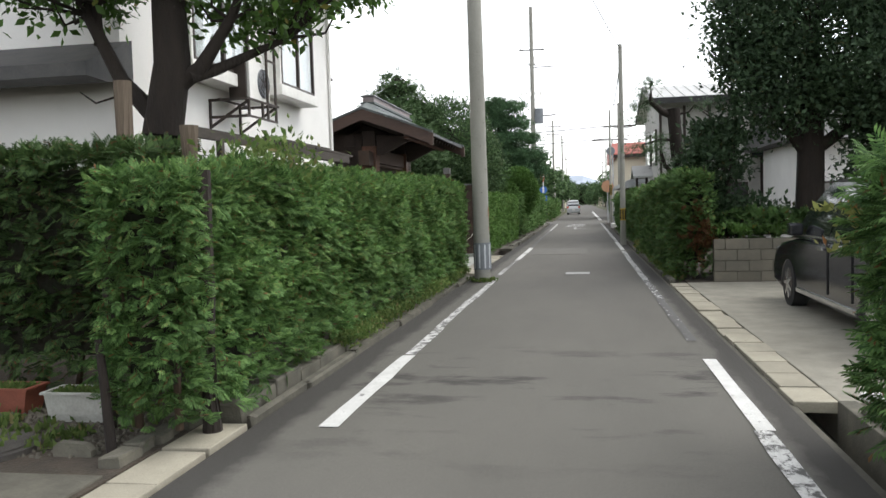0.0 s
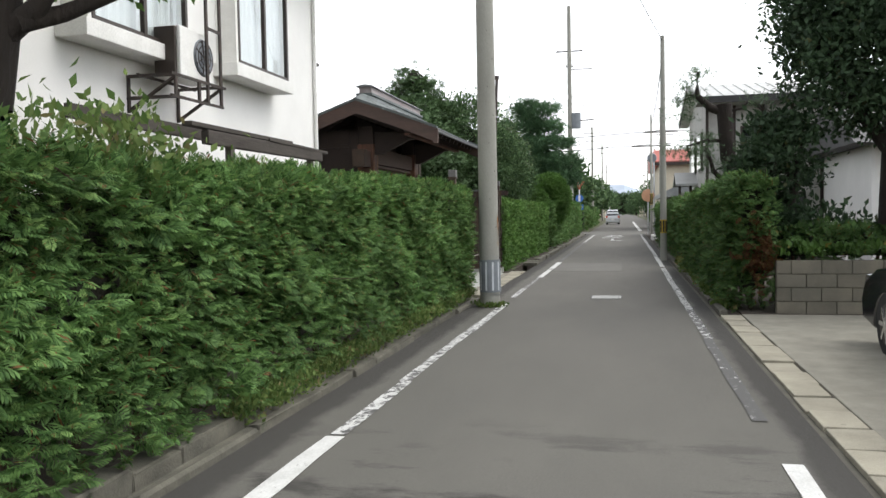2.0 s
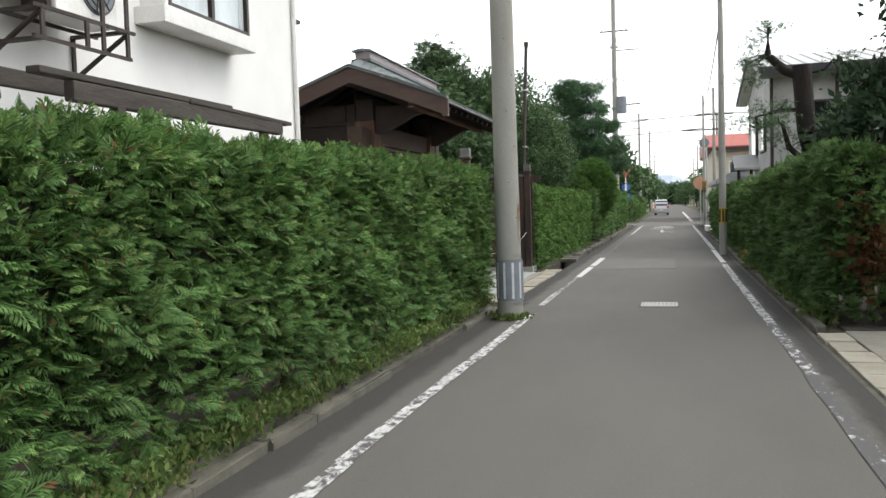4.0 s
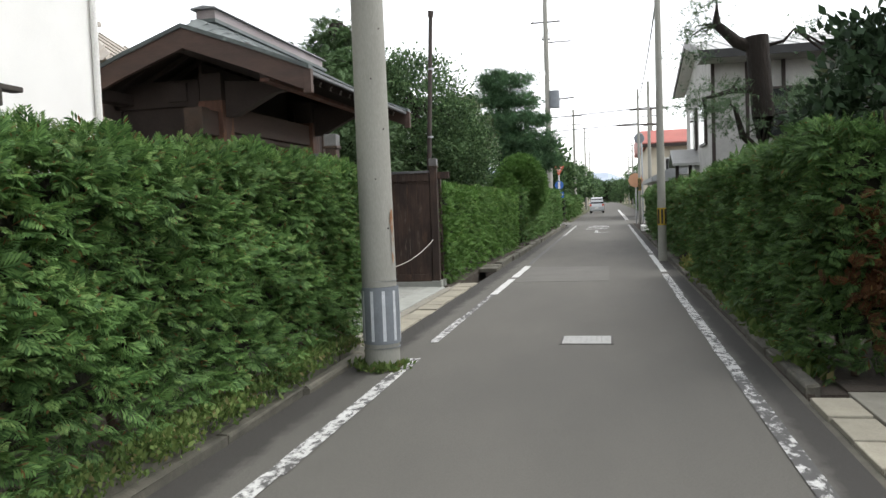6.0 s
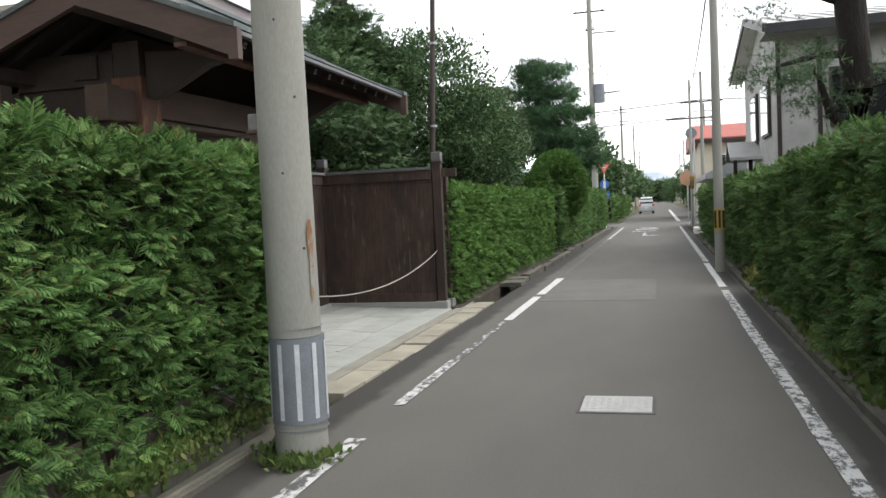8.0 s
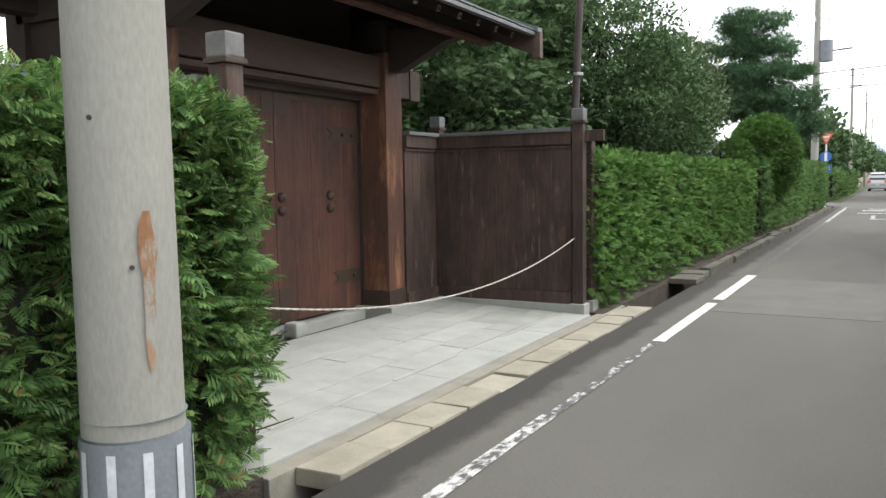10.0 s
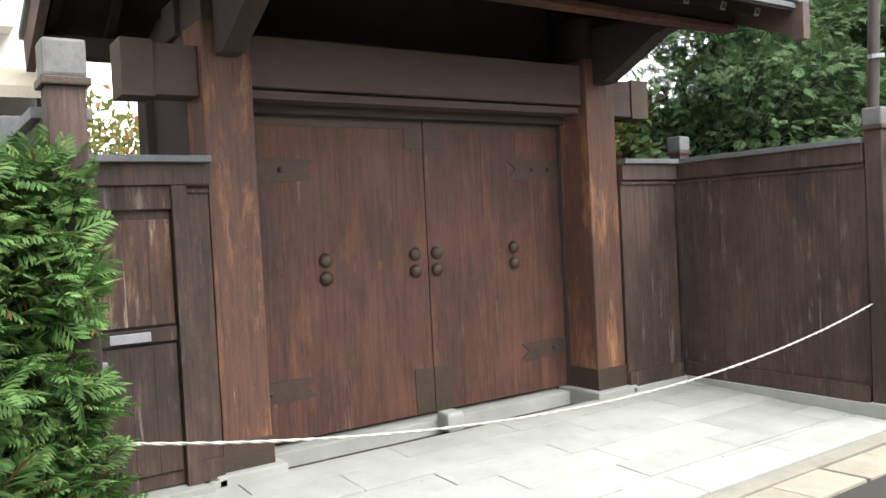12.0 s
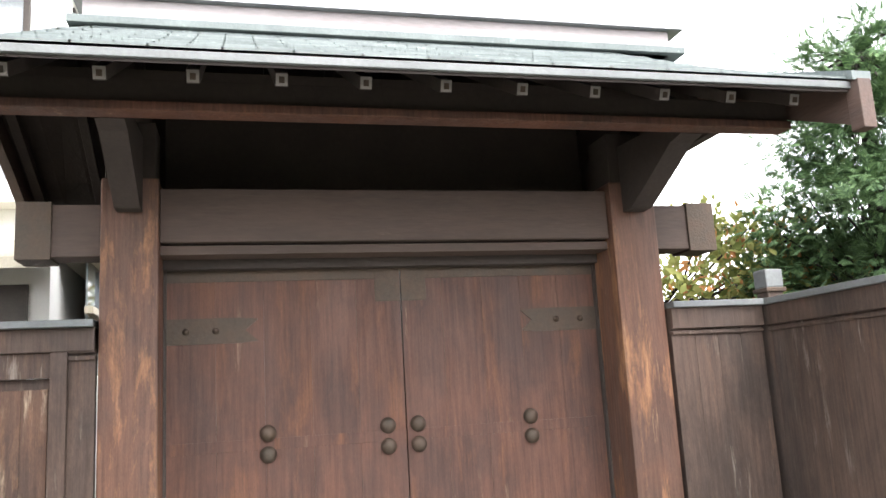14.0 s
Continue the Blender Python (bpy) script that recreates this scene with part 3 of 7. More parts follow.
def hedge(name, lo, hi, mat, label, density=330, size=0.15, seed=1, group="", rise=0.0, faces="xXyYZ", bulge=0.05, trunks=True, shoots=0.0):
    """A clipped hedge: twigs, a heart box coloured near black for the inner shade, and a coat of leaf sprays on the
    faces named. rise: how much higher the far end is.
    """
    rng = np.random.default_rng(seed)
    lo, hi = np.array(lo, float), np.array(hi, float)
    ob = thing(name, ((lo[0] + hi[0]) / 2, (lo[1] + hi[1]) / 2, lo[2]), label, "hedge", group)
    places, outs = [], []
    dim = hi - lo
    for c in faces:
        ax = "xyz".index(c.lower())
        a, b = [i for i in range(3) if i != ax]
        n = int(dim[a] * dim[b] * density)
        p = lo + rng.random((n, 3)) * dim
        o = np.zeros((n, 3))
        p[:, ax] = hi[ax] if c.isupper() else lo[ax]
        o[:, ax] = 1 if c.isupper() else -1
        places.append(p)
        outs.append(o)
    p, o = np.concatenate(places), np.concatenate(outs)
    along = (p[:, 1] - lo[1]) / dim[1]
    p[:, 2] += (p[:, 2] - lo[2]) / dim[2] * rise * along
    depth = lumps(p, 3.1, seed * 3.7) * bulge + lumps(p, 9.0, seed * 1.3) * bulge * 0.5 - rng.random(len(p)) ** 1.5 * 0.2
    p = p + o * depth[:, None]
    low = np.clip((p[:, 2] - lo[2]) / 0.6, 0, 1)
    keep = rng.random(len(p)) < 0.22 + 0.78 * low
    p, o = p[keep], o[keep]
    grow = o * 0.85 + np.array((0, 0, 0.08)) + rng.normal(0, 0.55, o.shape)
    fr = fanned(rng, grow, o * 0.45 + np.array((0, 0, 1.0)))
    me = scatter("foliage", mat, p, fr, size * (0.6 + 0.8 * rng.random(len(p))), *FROND)
    hang(new("foliage", me), ob)
    if shoots:
        # brighter sprays, more towards the top: lit tips put into the colour
        k = rng.random(len(p)) < shoots * (0.35 + 0.9 * (p[:, 2] - lo[2]) / dim[2])
        q, oo = p[k] + o[k] * (0.03 + 0.05 * rng.random((k.sum(), 1))), o[k]
        fr = fanned(rng, oo * 0.7 + np.array((0, 0, 0.3)) + rng.normal(0, 0.5, oo.shape), oo * 0.3 + np.array((0, 0, 1.0)))
        tips = scatter("lit_tips", L_LIT_TIP, q, fr, size * (0.35 + 0.4 * rng.random(len(q))), *FROND)
        tagged(hang(new("lit_tips", tips), ob), kind="stuff")
        bm = B()
        for c, d in zip(p[::260], o[::260]):
            c, d = Vector(c), Vector(d)
            a = c - d * 0.1
            e = c + d * 0.05 + Vector(rng.normal(0, 0.09, 3))
            tube(bm, [a, (a + e) / 2 + Vector(rng.normal(0, 0.02, 3)), e], [0.006, 0.005, 0.003], 5)
        tagged(part("bare_brushwood", bm, TWIG, ob), kind="stuff")
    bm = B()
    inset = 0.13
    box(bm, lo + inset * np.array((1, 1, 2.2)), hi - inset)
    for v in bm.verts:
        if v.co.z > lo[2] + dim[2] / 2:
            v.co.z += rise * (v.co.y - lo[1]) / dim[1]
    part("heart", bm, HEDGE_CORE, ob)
    if trunks:
        bm = B()
        n = max(2, int(max(dim[0], dim[1]) / 0.55))
        for k in range(n):
            f = (k + 0.5) / n
            c = lo + dim * (np.array((0.5, f, 0)) if dim[1] > dim[0] else np.array((f, 0.5, 0)))
            jit = rng.normal(0, 0.05, 2)
            tube(bm, [(c[0] + jit[0], c[1] + jit[1], lo[2] - 0.02), (c[0], c[1], lo[2] + 0.3), (c[0] - jit[1], c[1] + jit[0], lo[2] + dim[2] * 0.6)], [0.03, 0.025, 0.012], 6)
        tagged(part("stem_row", bm, TWIG, ob), kind="stuff")
    return ob


def crown_points(rng, blobs, clumps, per, spread, deep=0.45):
    """Leaf places in clumps that sit on and in ellipsoids (centre, radii)."""
    vol = np.array([b[1][0] * b[1][1] + b[1][1] * b[1][2] + b[1][0] * b[1][2] for b in blobs])
    pick = rng.choice(len(blobs), clumps, p=vol / vol.sum())
    c = np.array([b[0] for b in blobs], float)[pick]
    r = np.array([b[1] for b in blobs], float)[pick]
    d = rng.normal(0, 1, (clumps, 3))
    d /= np.linalg.norm(d, axis=1)[:, None]
    rad = 1 - deep * rng.random(clumps) ** 1.8
    rad *= 1 + deep * 0.36 * lumps(d, 4.0, clumps)
    centre = c + d * r * rad[:, None]
    p = np.repeat(centre, per, axis=0) + rng.normal(0, spread, (clumps * per, 3)) * (1, 1, 0.7)
    return p, np.repeat(d, per, axis=0), centre


def tree(name, label, limbs, blobs, mat, clumps=400, per=26, spread=0.16, size=0.1, pattern=None, seed=1, category="tree", out=0.6, twigs=60, bark=None, deep=0.45):
    """limbs: (points, radii) rows, the first is the trunk. blobs: (centre, radii) of the crown."""
    rng = np.random.default_rng(seed)
    ob = thing(name, limbs[0][0][0], label, category)
    bm = B()
    for pts, radii in limbs:
        tube(bm, pts, radii, 10)
    part("trunk", bm, bark or BARK, ob, smooth=True)
    if blobs:
        p, d, centre = crown_points(rng, blobs, clumps, per, spread, deep)
        pat = pattern or LEAF
        fr = fanned(rng, d * 0.8 + rng.normal(0, 0.45, d.shape), d * 0.3 + np.array((0, 0, 1.0))) if pat is FROND else turned(rng, d * out + np.array((0, 0, 0.25)), 0.75)
        me = scatter("crown", mat, p, fr, size * (0.6 + 0.8 * rng.random(len(p))), *pat)
        hang(new("crown", me), ob)
        if twigs:
            bm = B()
            ends = [Vector(q) for pts, _ in limbs for q in pts[1:]]
            for c in centre[rng.choice(len(centre), min(twigs, len(centre)), replace=False)]:
                c = Vector(c)
                e = min(ends, key=lambda q: (q - c).length)
                mid = (e + c) / 2 + Vector(rng.normal(0, 0.08, 3))
                tube(bm, [e, mid, c], [0.022, 0.014, 0.006], 5)
            tagged(part("brushwood", bm, bark or BARK, ob), kind="stuff")
    return ob


# ---- ground and road ----
structure("ground", box(B(), (-1500, -1500, -0.6), (1500, 1500, -0.42)), GRASSY, "grassy earth under the whole quarter")
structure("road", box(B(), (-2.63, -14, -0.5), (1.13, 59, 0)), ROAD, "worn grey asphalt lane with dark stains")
structure("crossing_road", box(B(), (-60, 59, -0.5), (60, 65, -0.002)), ASPHALT, "grey asphalt side street crossing the lane")
structure("road_far", box(B(), (-2.7, 65, -0.5), (3.2, 420, -0.004)), ASPHALT, "grey asphalt road running on to the hills")
structure("ground_left", box(B(), (-70, -20, -0.5), (-2.98, 17.95, 0.03)), SOIL, "dark bare garden soil with small gravel")
structure("ground_left_far", box(B(), (-70, 23.6, -0.5), (-2.98, 59, 0.03)), SOIL, "dark garden soil behind hedges")
structure("ground_gate", box(B(), (-70, 17.95, -0.5), (-5.0, 23.6, 0.02)), SOIL, "garden soil behind the gate")
structure("ground_right", box(B(), (1.5, 15.75, -0.5), (70, 59, 0.02)), SOIL, "dark garden soil behind hedges")
structure("ground_right_near", box(B(), (1.6, -20, -0.5), (70, 6.95, 0.005)), SOIL, "dark garden soil")
structure("ground_far_left", box(B(), (-120, 65, -0.5), (-2.7, 420, 0.02)), GRASSY, "far gardens")
structure("ground_far_right", box(B(), (3.2, 65, -0.5), (120, 420, 0.02)), GRASSY, "far gardens")
structure("driveway", box(B(), (1.5, 6.95, -0.5), (9, 15.75, 0.012), 0.01), CONCRETE, "pale stained concrete parking apron")
structure("forecourt", box(B(), (-9, 1.0, -0.4), (-3.02, 4.9, 0.045), 0.01), CONCRETE_OLD, "old damp concrete apron beside the hedge")
structure("road_patch", box(B(), (-1.95, 24.4, -0.01), (-0.21, 27.7, 0.004)), ASPHALT_PATCH, "paler square asphalt repair patch")


def line(name, x0, x1, y0, y1, mat, label):
    bm = B()
    n = max(2, int((y1 - y0) / 0.5))
    rng = np.random.default_rng(int(y0 * 10) % 997)
    l = [bm.verts.new((x0 + rng.normal(0, 0.004), y0 + (y1 - y0) * i / n, 0.0075)) for i in range(n + 1)]
    r = [bm.verts.new((x1 + rng.normal(0, 0.004), y0 + (y1 - y0) * i / n, 0.0075)) for i in range(n + 1)]
    for i in range(n):
        bm.faces.new((l[i], r[i], r[i + 1], l[i + 1]))
    return structure(name, bm, mat, label)


for i, (x0, x1, y0, y1, m) in enumerate((
        (-2.15, -2.01, 6.1, 8.75, PAINT_FRESH), (-2.13, -2.02, 8.8, 10.6, PAINT_WORN), (-2.15, -2.04, 10.6, 13.6, PAINT_WORN),
        (-2.14, -2.02, 13.6, 17.0, PAINT_WORN), (-2.14, -2.04, 17.9, 19.7, PAINT_WORN), (-2.12, -2.04, 19.7, 22.3, PAINT_FAINT), (-2.12, -2.0, 22.4, 25.0, PAINT_FRESH), (-2.12, -1.98, 25.3, 28.1, PAINT_FRESH),
        (-2.12, -2.02, 28.6, 44, PAINT_GONE), (-2.12, -2.0, 44, 57, PAINT_WORN),
        (0.77, 0.89, 6.2, 8.6, PAINT_FRESH), (0.74, 0.86, 3.2, 6.2, PAINT_WORN), (0.75, 0.86, 9.6, 13.4, PAINT_GONE), (0.77, 0.88, 13.4, 16.4, PAINT_FAINT), (0.77, 0.88, 16.4, 22.0, PAINT_WORN),
        (0.78, 0.9, 22.0, 25.5, PAINT_WORN), (0.8, 0.92, 26.0, 31, PAINT_FRESH), (0.82, 0.94, 31.5, 56, PAINT_WORN), (0.9, 1.15, 66, 120, PAINT_FRESH))):
    line("road_line_%d" % (i + 1), x0, x1, y0, y1, m, "white painted edge line, worn in places")
# worn road marking before the crossing
for i, (x0, x1, y0, y1) in enumerate(((-0.85, -0.7, 46, 49), (-0.7, -0.2, 46, 46.4), (-1.3, -0.2, 53, 54.2), (-1.1, -0.3, 55, 55.6), (-1.4, -0.3, 50.6, 51.2))):
    line("road_mark_%d" % (i + 1), x0, x1, y0, y1, PAINT_WORN, "worn white road marking")

# manhole lid in the road
lid = thing("manhole_cover", (-0.45, 18.05, 0), "pale grey rectangular manhole cover set in the asphalt", "manhole cover")
part("frame", box(B(), (-0.725, 17.79, -0.03), (-0.172, 18.31, 0.005), 0.004), CAST, lid)
part("lid", box(B(), (-0.7, 17.815, -0.02), (-0.197, 18.285, 0.011), 0.004), LID, lid)
bm = B()
for i in range(9):
    for j in range(8):
        box(bm, (-0.68 + i * 0.053, 17.835 + j * 0.055, 0.01), (-0.65 + i * 0.053, 17.866 + j * 0.055, 0.0125))
tagged(part("stud_pattern", bm, LID, lid), kind="stuff")
lid = thing("round_manhole_cover", (-4.12, 5.3, 0.04), "round rusty iron drain cover in the concrete apron", "manhole cover")
part("frame", rod(B(), (-4.12, 5.3, 0.0), (-4.12, 5.3, 0.065), 0.34, 0.34, 40), CAST, lid)
part("lid", rod(B(), (-4.12, 5.3, 0.03), (-4.12, 5.3, 0.078), 0.29, 0.29, 40), CAST, lid)

# open gutters
for nm, x0, x1, y0, y1 in (("gutter_left", -3.0, -2.63, -14, 60), ("gutter_right", 1.13, 1.64, -14, 60)):
    bm = B()
    box(bm, (x0 + 0.05, y0, -0.45), (x1 - 0.05, y1, -0.3))
    structure(nm, bm, CONCRETE_OLD, "damp concrete bed of the roadside gutter")
structure("gutter_wall_right", box(B(), (1.13, -14, -0.45), (1.19, 59, -0.015)), CONCRETE_OLD, "concrete gutter wall")
structure("verge_right", box(B(), (1.19, 15.7, -0.45), (1.5, 59, 0.0)), SOIL, "dark soil strip under the hedge")
structure("gutter_wall_right_2", box(B(), (1.47, -14, -0.45), (1.6, 6.94, 0.03), 0.01), CONCRETE_OLD, "mossy concrete gutter wall")

# ---- gutter covers and kerbs ----
def lids(name, label, x0, x1, y0, y1, step, z, seed, mat=SLAB):
    ob = thing(name, ((x0 + x1) / 2, y0, z - 0.09), label, "gutter cover", "", "structure")
    rng = np.random.default_rng(seed)
    y = y0
    while y < y1 - 0.1:
        e = min(y + step * (0.96 + 0.08 * rng.random()), y1)
        bm = box(B(), (x0 + rng.normal(0, 0.006), y, z - 0.09), (x1 + rng.normal(0, 0.01), e - 0.014 - 0.016 * rng.random(), z + rng.normal(0, 0.007)), 0.009)
        tilt = rng.normal(0, 0.012)
        for v in bm.verts:
            v.co.y += tilt * (v.co.x - x0) * 4
        part("slab", bm, mat, ob)
        y = e
    return ob


lids("gutter_covers_1", "pale concrete gutter cover slabs with open joints", -2.98, -2.66, 3.6, 6.1, 0.62, 0.02, 1)
lids("gutter_covers_2", "pale concrete gutter cover slabs in front of the gate", -2.93, -2.64, 18.15, 24.4, 0.5, 0.014, 2)
lids("gutter_covers_3", "pale concrete gutter cover slabs beside the driveway", 1.19, 1.48, 6.95, 15.6, 0.5, 0.02, 3)
lids("gutter_covers_4", "old gutter cover slab beside the hedge", -2.98, -2.6, 26.6, 27.7, 0.6, 0.1, 4, CONCRETE_OLD)
lids("gutter_covers_5", "old gutter cover slab beside the hedge", -2.98, -2.6, 37.0, 38.2, 0.6, 0.08, 5, CONCRETE_OLD)


def kerb(name, label, x0, x1, y0, y1, h, seed, step=0.6):
    ob = thing(name, ((x0 + x1) / 2, y0, -0.1), label, "kerb", "", "structure")
    rng = np.random.default_rng(seed)
    y = y0
    while y < y1 - 0.05:
        e = min(y + step * (0.6 + 0.8 * rng.random()), y1)
        bm = box(B(), (x0 + rng.normal(0, 0.012), y, -0.1), (x1 + rng.normal(0, 0.012), e - 0.012, h * (0.85 + 0.3 * rng.random())), 0.014)
        for v in bm.verts:
            v.co += Vector(rng.normal(0, 0.006, 3))
        part("stone", bm, CONCRETE_OLD, ob)
        y = e
    return ob


kerb("kerb_1", "low mossy concrete kerb in front of the hedge", -2.725, -2.62, 6.15, 17.4, 0.06, 6, 1.1)
kerb("kerb_2", "uneven old kerb stones under the hedge", -2.93, -2.73, 6.15, 17.3, 0.16, 7, 0.62)
kerb("kerb_3", "broken concrete kerb along the clipped hedge", -2.76, -2.6, 27.8, 56, 0.12, 8, 1.4)
kerb("kerb_4", "old kerb stones along the hedge", 1.2, 1.33, 15.7, 40, 0.06, 9, 1.2)
kerb("kerb_5", "rounded field stones at the foot of the hedge", -3.14, -3.0, 5.05, 6.15, 0.1, 10, 0.2)
kerb("kerb_6", "mossy kerb under the near hedge", 1.5, 1.62, 2, 6.6, 0.08, 11, 0.7)

# ---- near utility pole ----
PX, PY = -2.283, 16.6
pole = thing("utility_pole", (PX, PY, -0.1), "grey concrete utility pole with a striped wrap and a rust stain", "utility pole")
part("shaft", tube(B(), [(PX, PY, -0.3), (PX - 0.01, PY, 0.8), (PX - 0.02, PY, 3.3), (PX - 0.04, PY, 7), (PX - 0.06, PY, 12)], [0.165, 0.16, 0.148, 0.132, 0.11], 40), POLE, pole, smooth=True)
wrap = part("wrap", tube(B(), [(PX, PY, 0.2), (PX, PY, 0.24), (PX - 0.004, PY, 0.76), (PX - 0.004, PY, 0.82)], [0.172, 0.174, 0.171, 0.164], 40), BAND_GREY, pole, "grey reflective wrap", smooth=True)
for k in range(10):
    a = 2 * math.pi * k / 10 + 0.12
    bm = B()
    w = 0.085
    vs = []
    for z, r in ((0.27, 0.1775), (0.73, 0.1755)):
        for da in (-w, 0, w):
            vs.append(bm.verts.new((PX - 0.003 + r * math.cos(a + da), PY + r * math.sin(a + da), z)))
    for j in range(2):
        bm.faces.new((vs[j], vs[j + 1], vs[j + 4], vs[j + 3]))
    hang(new("stripe", finish("stripe", bm, BAND_WHITE)), wrap)
# rust streak and climbing-bolt holes on the side towards the lane
bm = B()
grid = []
for i, z in enumerate((0.98, 1.05, 1.12, 1.2, 1.28, 1.35, 1.42, 1.47)):
    w = (0.05, 0.09, 0.1, 0.13, 0.15, 0.19, 0.14, 0.06)[i]
    grid.append([bm.verts.new((PX - 0.006 + 0.161 * math.cos(a), PY + 0.161 * math.sin(a), z)) for a in (-0.3 - w + 0.03 * math.sin(5 * i), -0.3 + 0.04 * math.sin(3 * i), -0.3 + w * 0.9 + 0.03 * math.sin(4 * i))])
for g, h in zip(grid, grid[1:]):
    for j in range(2):
        bm.faces.new((g[j], g[j + 1], h[j + 1], h[j]))
part("rust_stain", bm, RUST, pole, "orange rust stain")
for k in range(9):
    a = -1.25 if k % 2 else -0.6
    z = 1.3 + 0.45 * k
    r = 0.163 - 0.0048 * z
    c = Vector((PX - 0.006 * z, PY, z))
    d = Vector((math.cos(a), math.sin(a), 0))
    part("bolt_socket", rod(B(), c + d * (r - 0.02), c + d * (r + 0.004), 0.009, 0.008, 8), STEEL_DARK, pole)


# ---- gate ----
def wood(bm, lo, hi, bevel=0.006):
    return box(bm, lo, hi, bevel)


gate = thing("gate", (-5.3, 20.93, 0), "large red-brown wooden gate with double doors and a copper roof", "gate")
Y0, Y1 = 19.42, 22.33          # inner faces of the main posts
for y0, y1 in ((19.1, 19.42), (22.33, 22.66)):
    post = part("post", wood(B(), (-5.36, y0, 0.16), (-5.02, y1, 2.95), 0.012), WOOD_POST, gate, "weathered reddish post")
    hang(new("post_shoe", finish("post_shoe", wood(B(), (-5.368, y0 - 0.008, 0.16), (-5.012, y1 + 0.008, 0.34)), IRON)), post)
    hang(new("plinth", finish("plinth", box(B(), (-5.45, y0 - 0.07, -0.02), (-4.95, y1 + 0.07, 0.16), 0.015), GRANITE)), post)
    # upper end of the post coloured darker, as shaded by the roof
    part("post_head", wood(B(), (-5.34, y0 + 0.02, 2.95), (-5.04, y1 - 0.02, 3.3)), WOOD_DARK, gate)
for y0 in (19.2, 22.5):
    part("side_boarding", wood(B(), (-6.55, y0, 0.4), (-5.36, y0 + 0.05, 3.25)), WOOD_DARK, gate)
# rear posts
for y0, y1 in ((19.14, 19.4), (22.36, 22.62)):
    part("rear_post", wood(B(), (-6.75, y0, 0.1), (-6.5, y1, 3.1), 0.01), WOOD_DARK, gate)
# lintel and beams
part("lintel", wood(B(), (-5.3, Y0, 2.57), (-5.08, Y1, 2.9), 0.008), WOOD_BEAM, gate)
part("lintel_board", wood(B(), (-5.33, Y0, 2.5), (-5.12, Y1, 2.556), 0.004), WOOD_BEAM, gate)
part("door_head", wood(B(), (-5.48, Y0, 2.44), (-5.3, Y1, 2.52), 0.004), WOOD_DARK, gate)
for y0, y1, c0, c1 in ((18.66, 19.1, 18.64, 18.83), (22.66, 23.12, 22.93, 23.14)):
    b = part("beam_end", wood(B(), (-5.3, y0, 2.49), (-5.08, y1, 2.8), 0.008), WOOD_BEAM, gate)
    hang(new("cap", finish("cap", wood(B(), (-5.315, c0, 2.475), (-5.065, c1, 2.815), 0.004), IRON)), b)
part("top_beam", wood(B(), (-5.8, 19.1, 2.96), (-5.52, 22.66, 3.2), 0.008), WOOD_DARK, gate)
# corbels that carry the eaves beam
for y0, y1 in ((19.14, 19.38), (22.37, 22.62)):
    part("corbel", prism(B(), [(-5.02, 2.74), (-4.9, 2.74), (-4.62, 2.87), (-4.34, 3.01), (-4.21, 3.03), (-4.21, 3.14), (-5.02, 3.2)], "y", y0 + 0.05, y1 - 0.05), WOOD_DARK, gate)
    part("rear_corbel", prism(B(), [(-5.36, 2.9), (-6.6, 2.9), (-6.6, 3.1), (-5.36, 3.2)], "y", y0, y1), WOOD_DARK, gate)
# dark board put in for the rafters' shadow above the beam's red face
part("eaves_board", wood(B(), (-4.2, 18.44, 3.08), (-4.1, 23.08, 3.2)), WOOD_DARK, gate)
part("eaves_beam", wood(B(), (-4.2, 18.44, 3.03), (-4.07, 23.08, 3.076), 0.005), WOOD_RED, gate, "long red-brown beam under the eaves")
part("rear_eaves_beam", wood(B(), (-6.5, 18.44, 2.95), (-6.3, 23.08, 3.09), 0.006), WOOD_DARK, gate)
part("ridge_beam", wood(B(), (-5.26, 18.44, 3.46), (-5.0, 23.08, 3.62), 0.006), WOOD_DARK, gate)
# far gable wall, a dark board added against the sky; the near gable is open
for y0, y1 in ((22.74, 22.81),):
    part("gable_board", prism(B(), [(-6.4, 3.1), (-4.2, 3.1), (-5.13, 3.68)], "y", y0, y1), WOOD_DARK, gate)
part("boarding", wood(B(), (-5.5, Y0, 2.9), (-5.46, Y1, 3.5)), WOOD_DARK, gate)

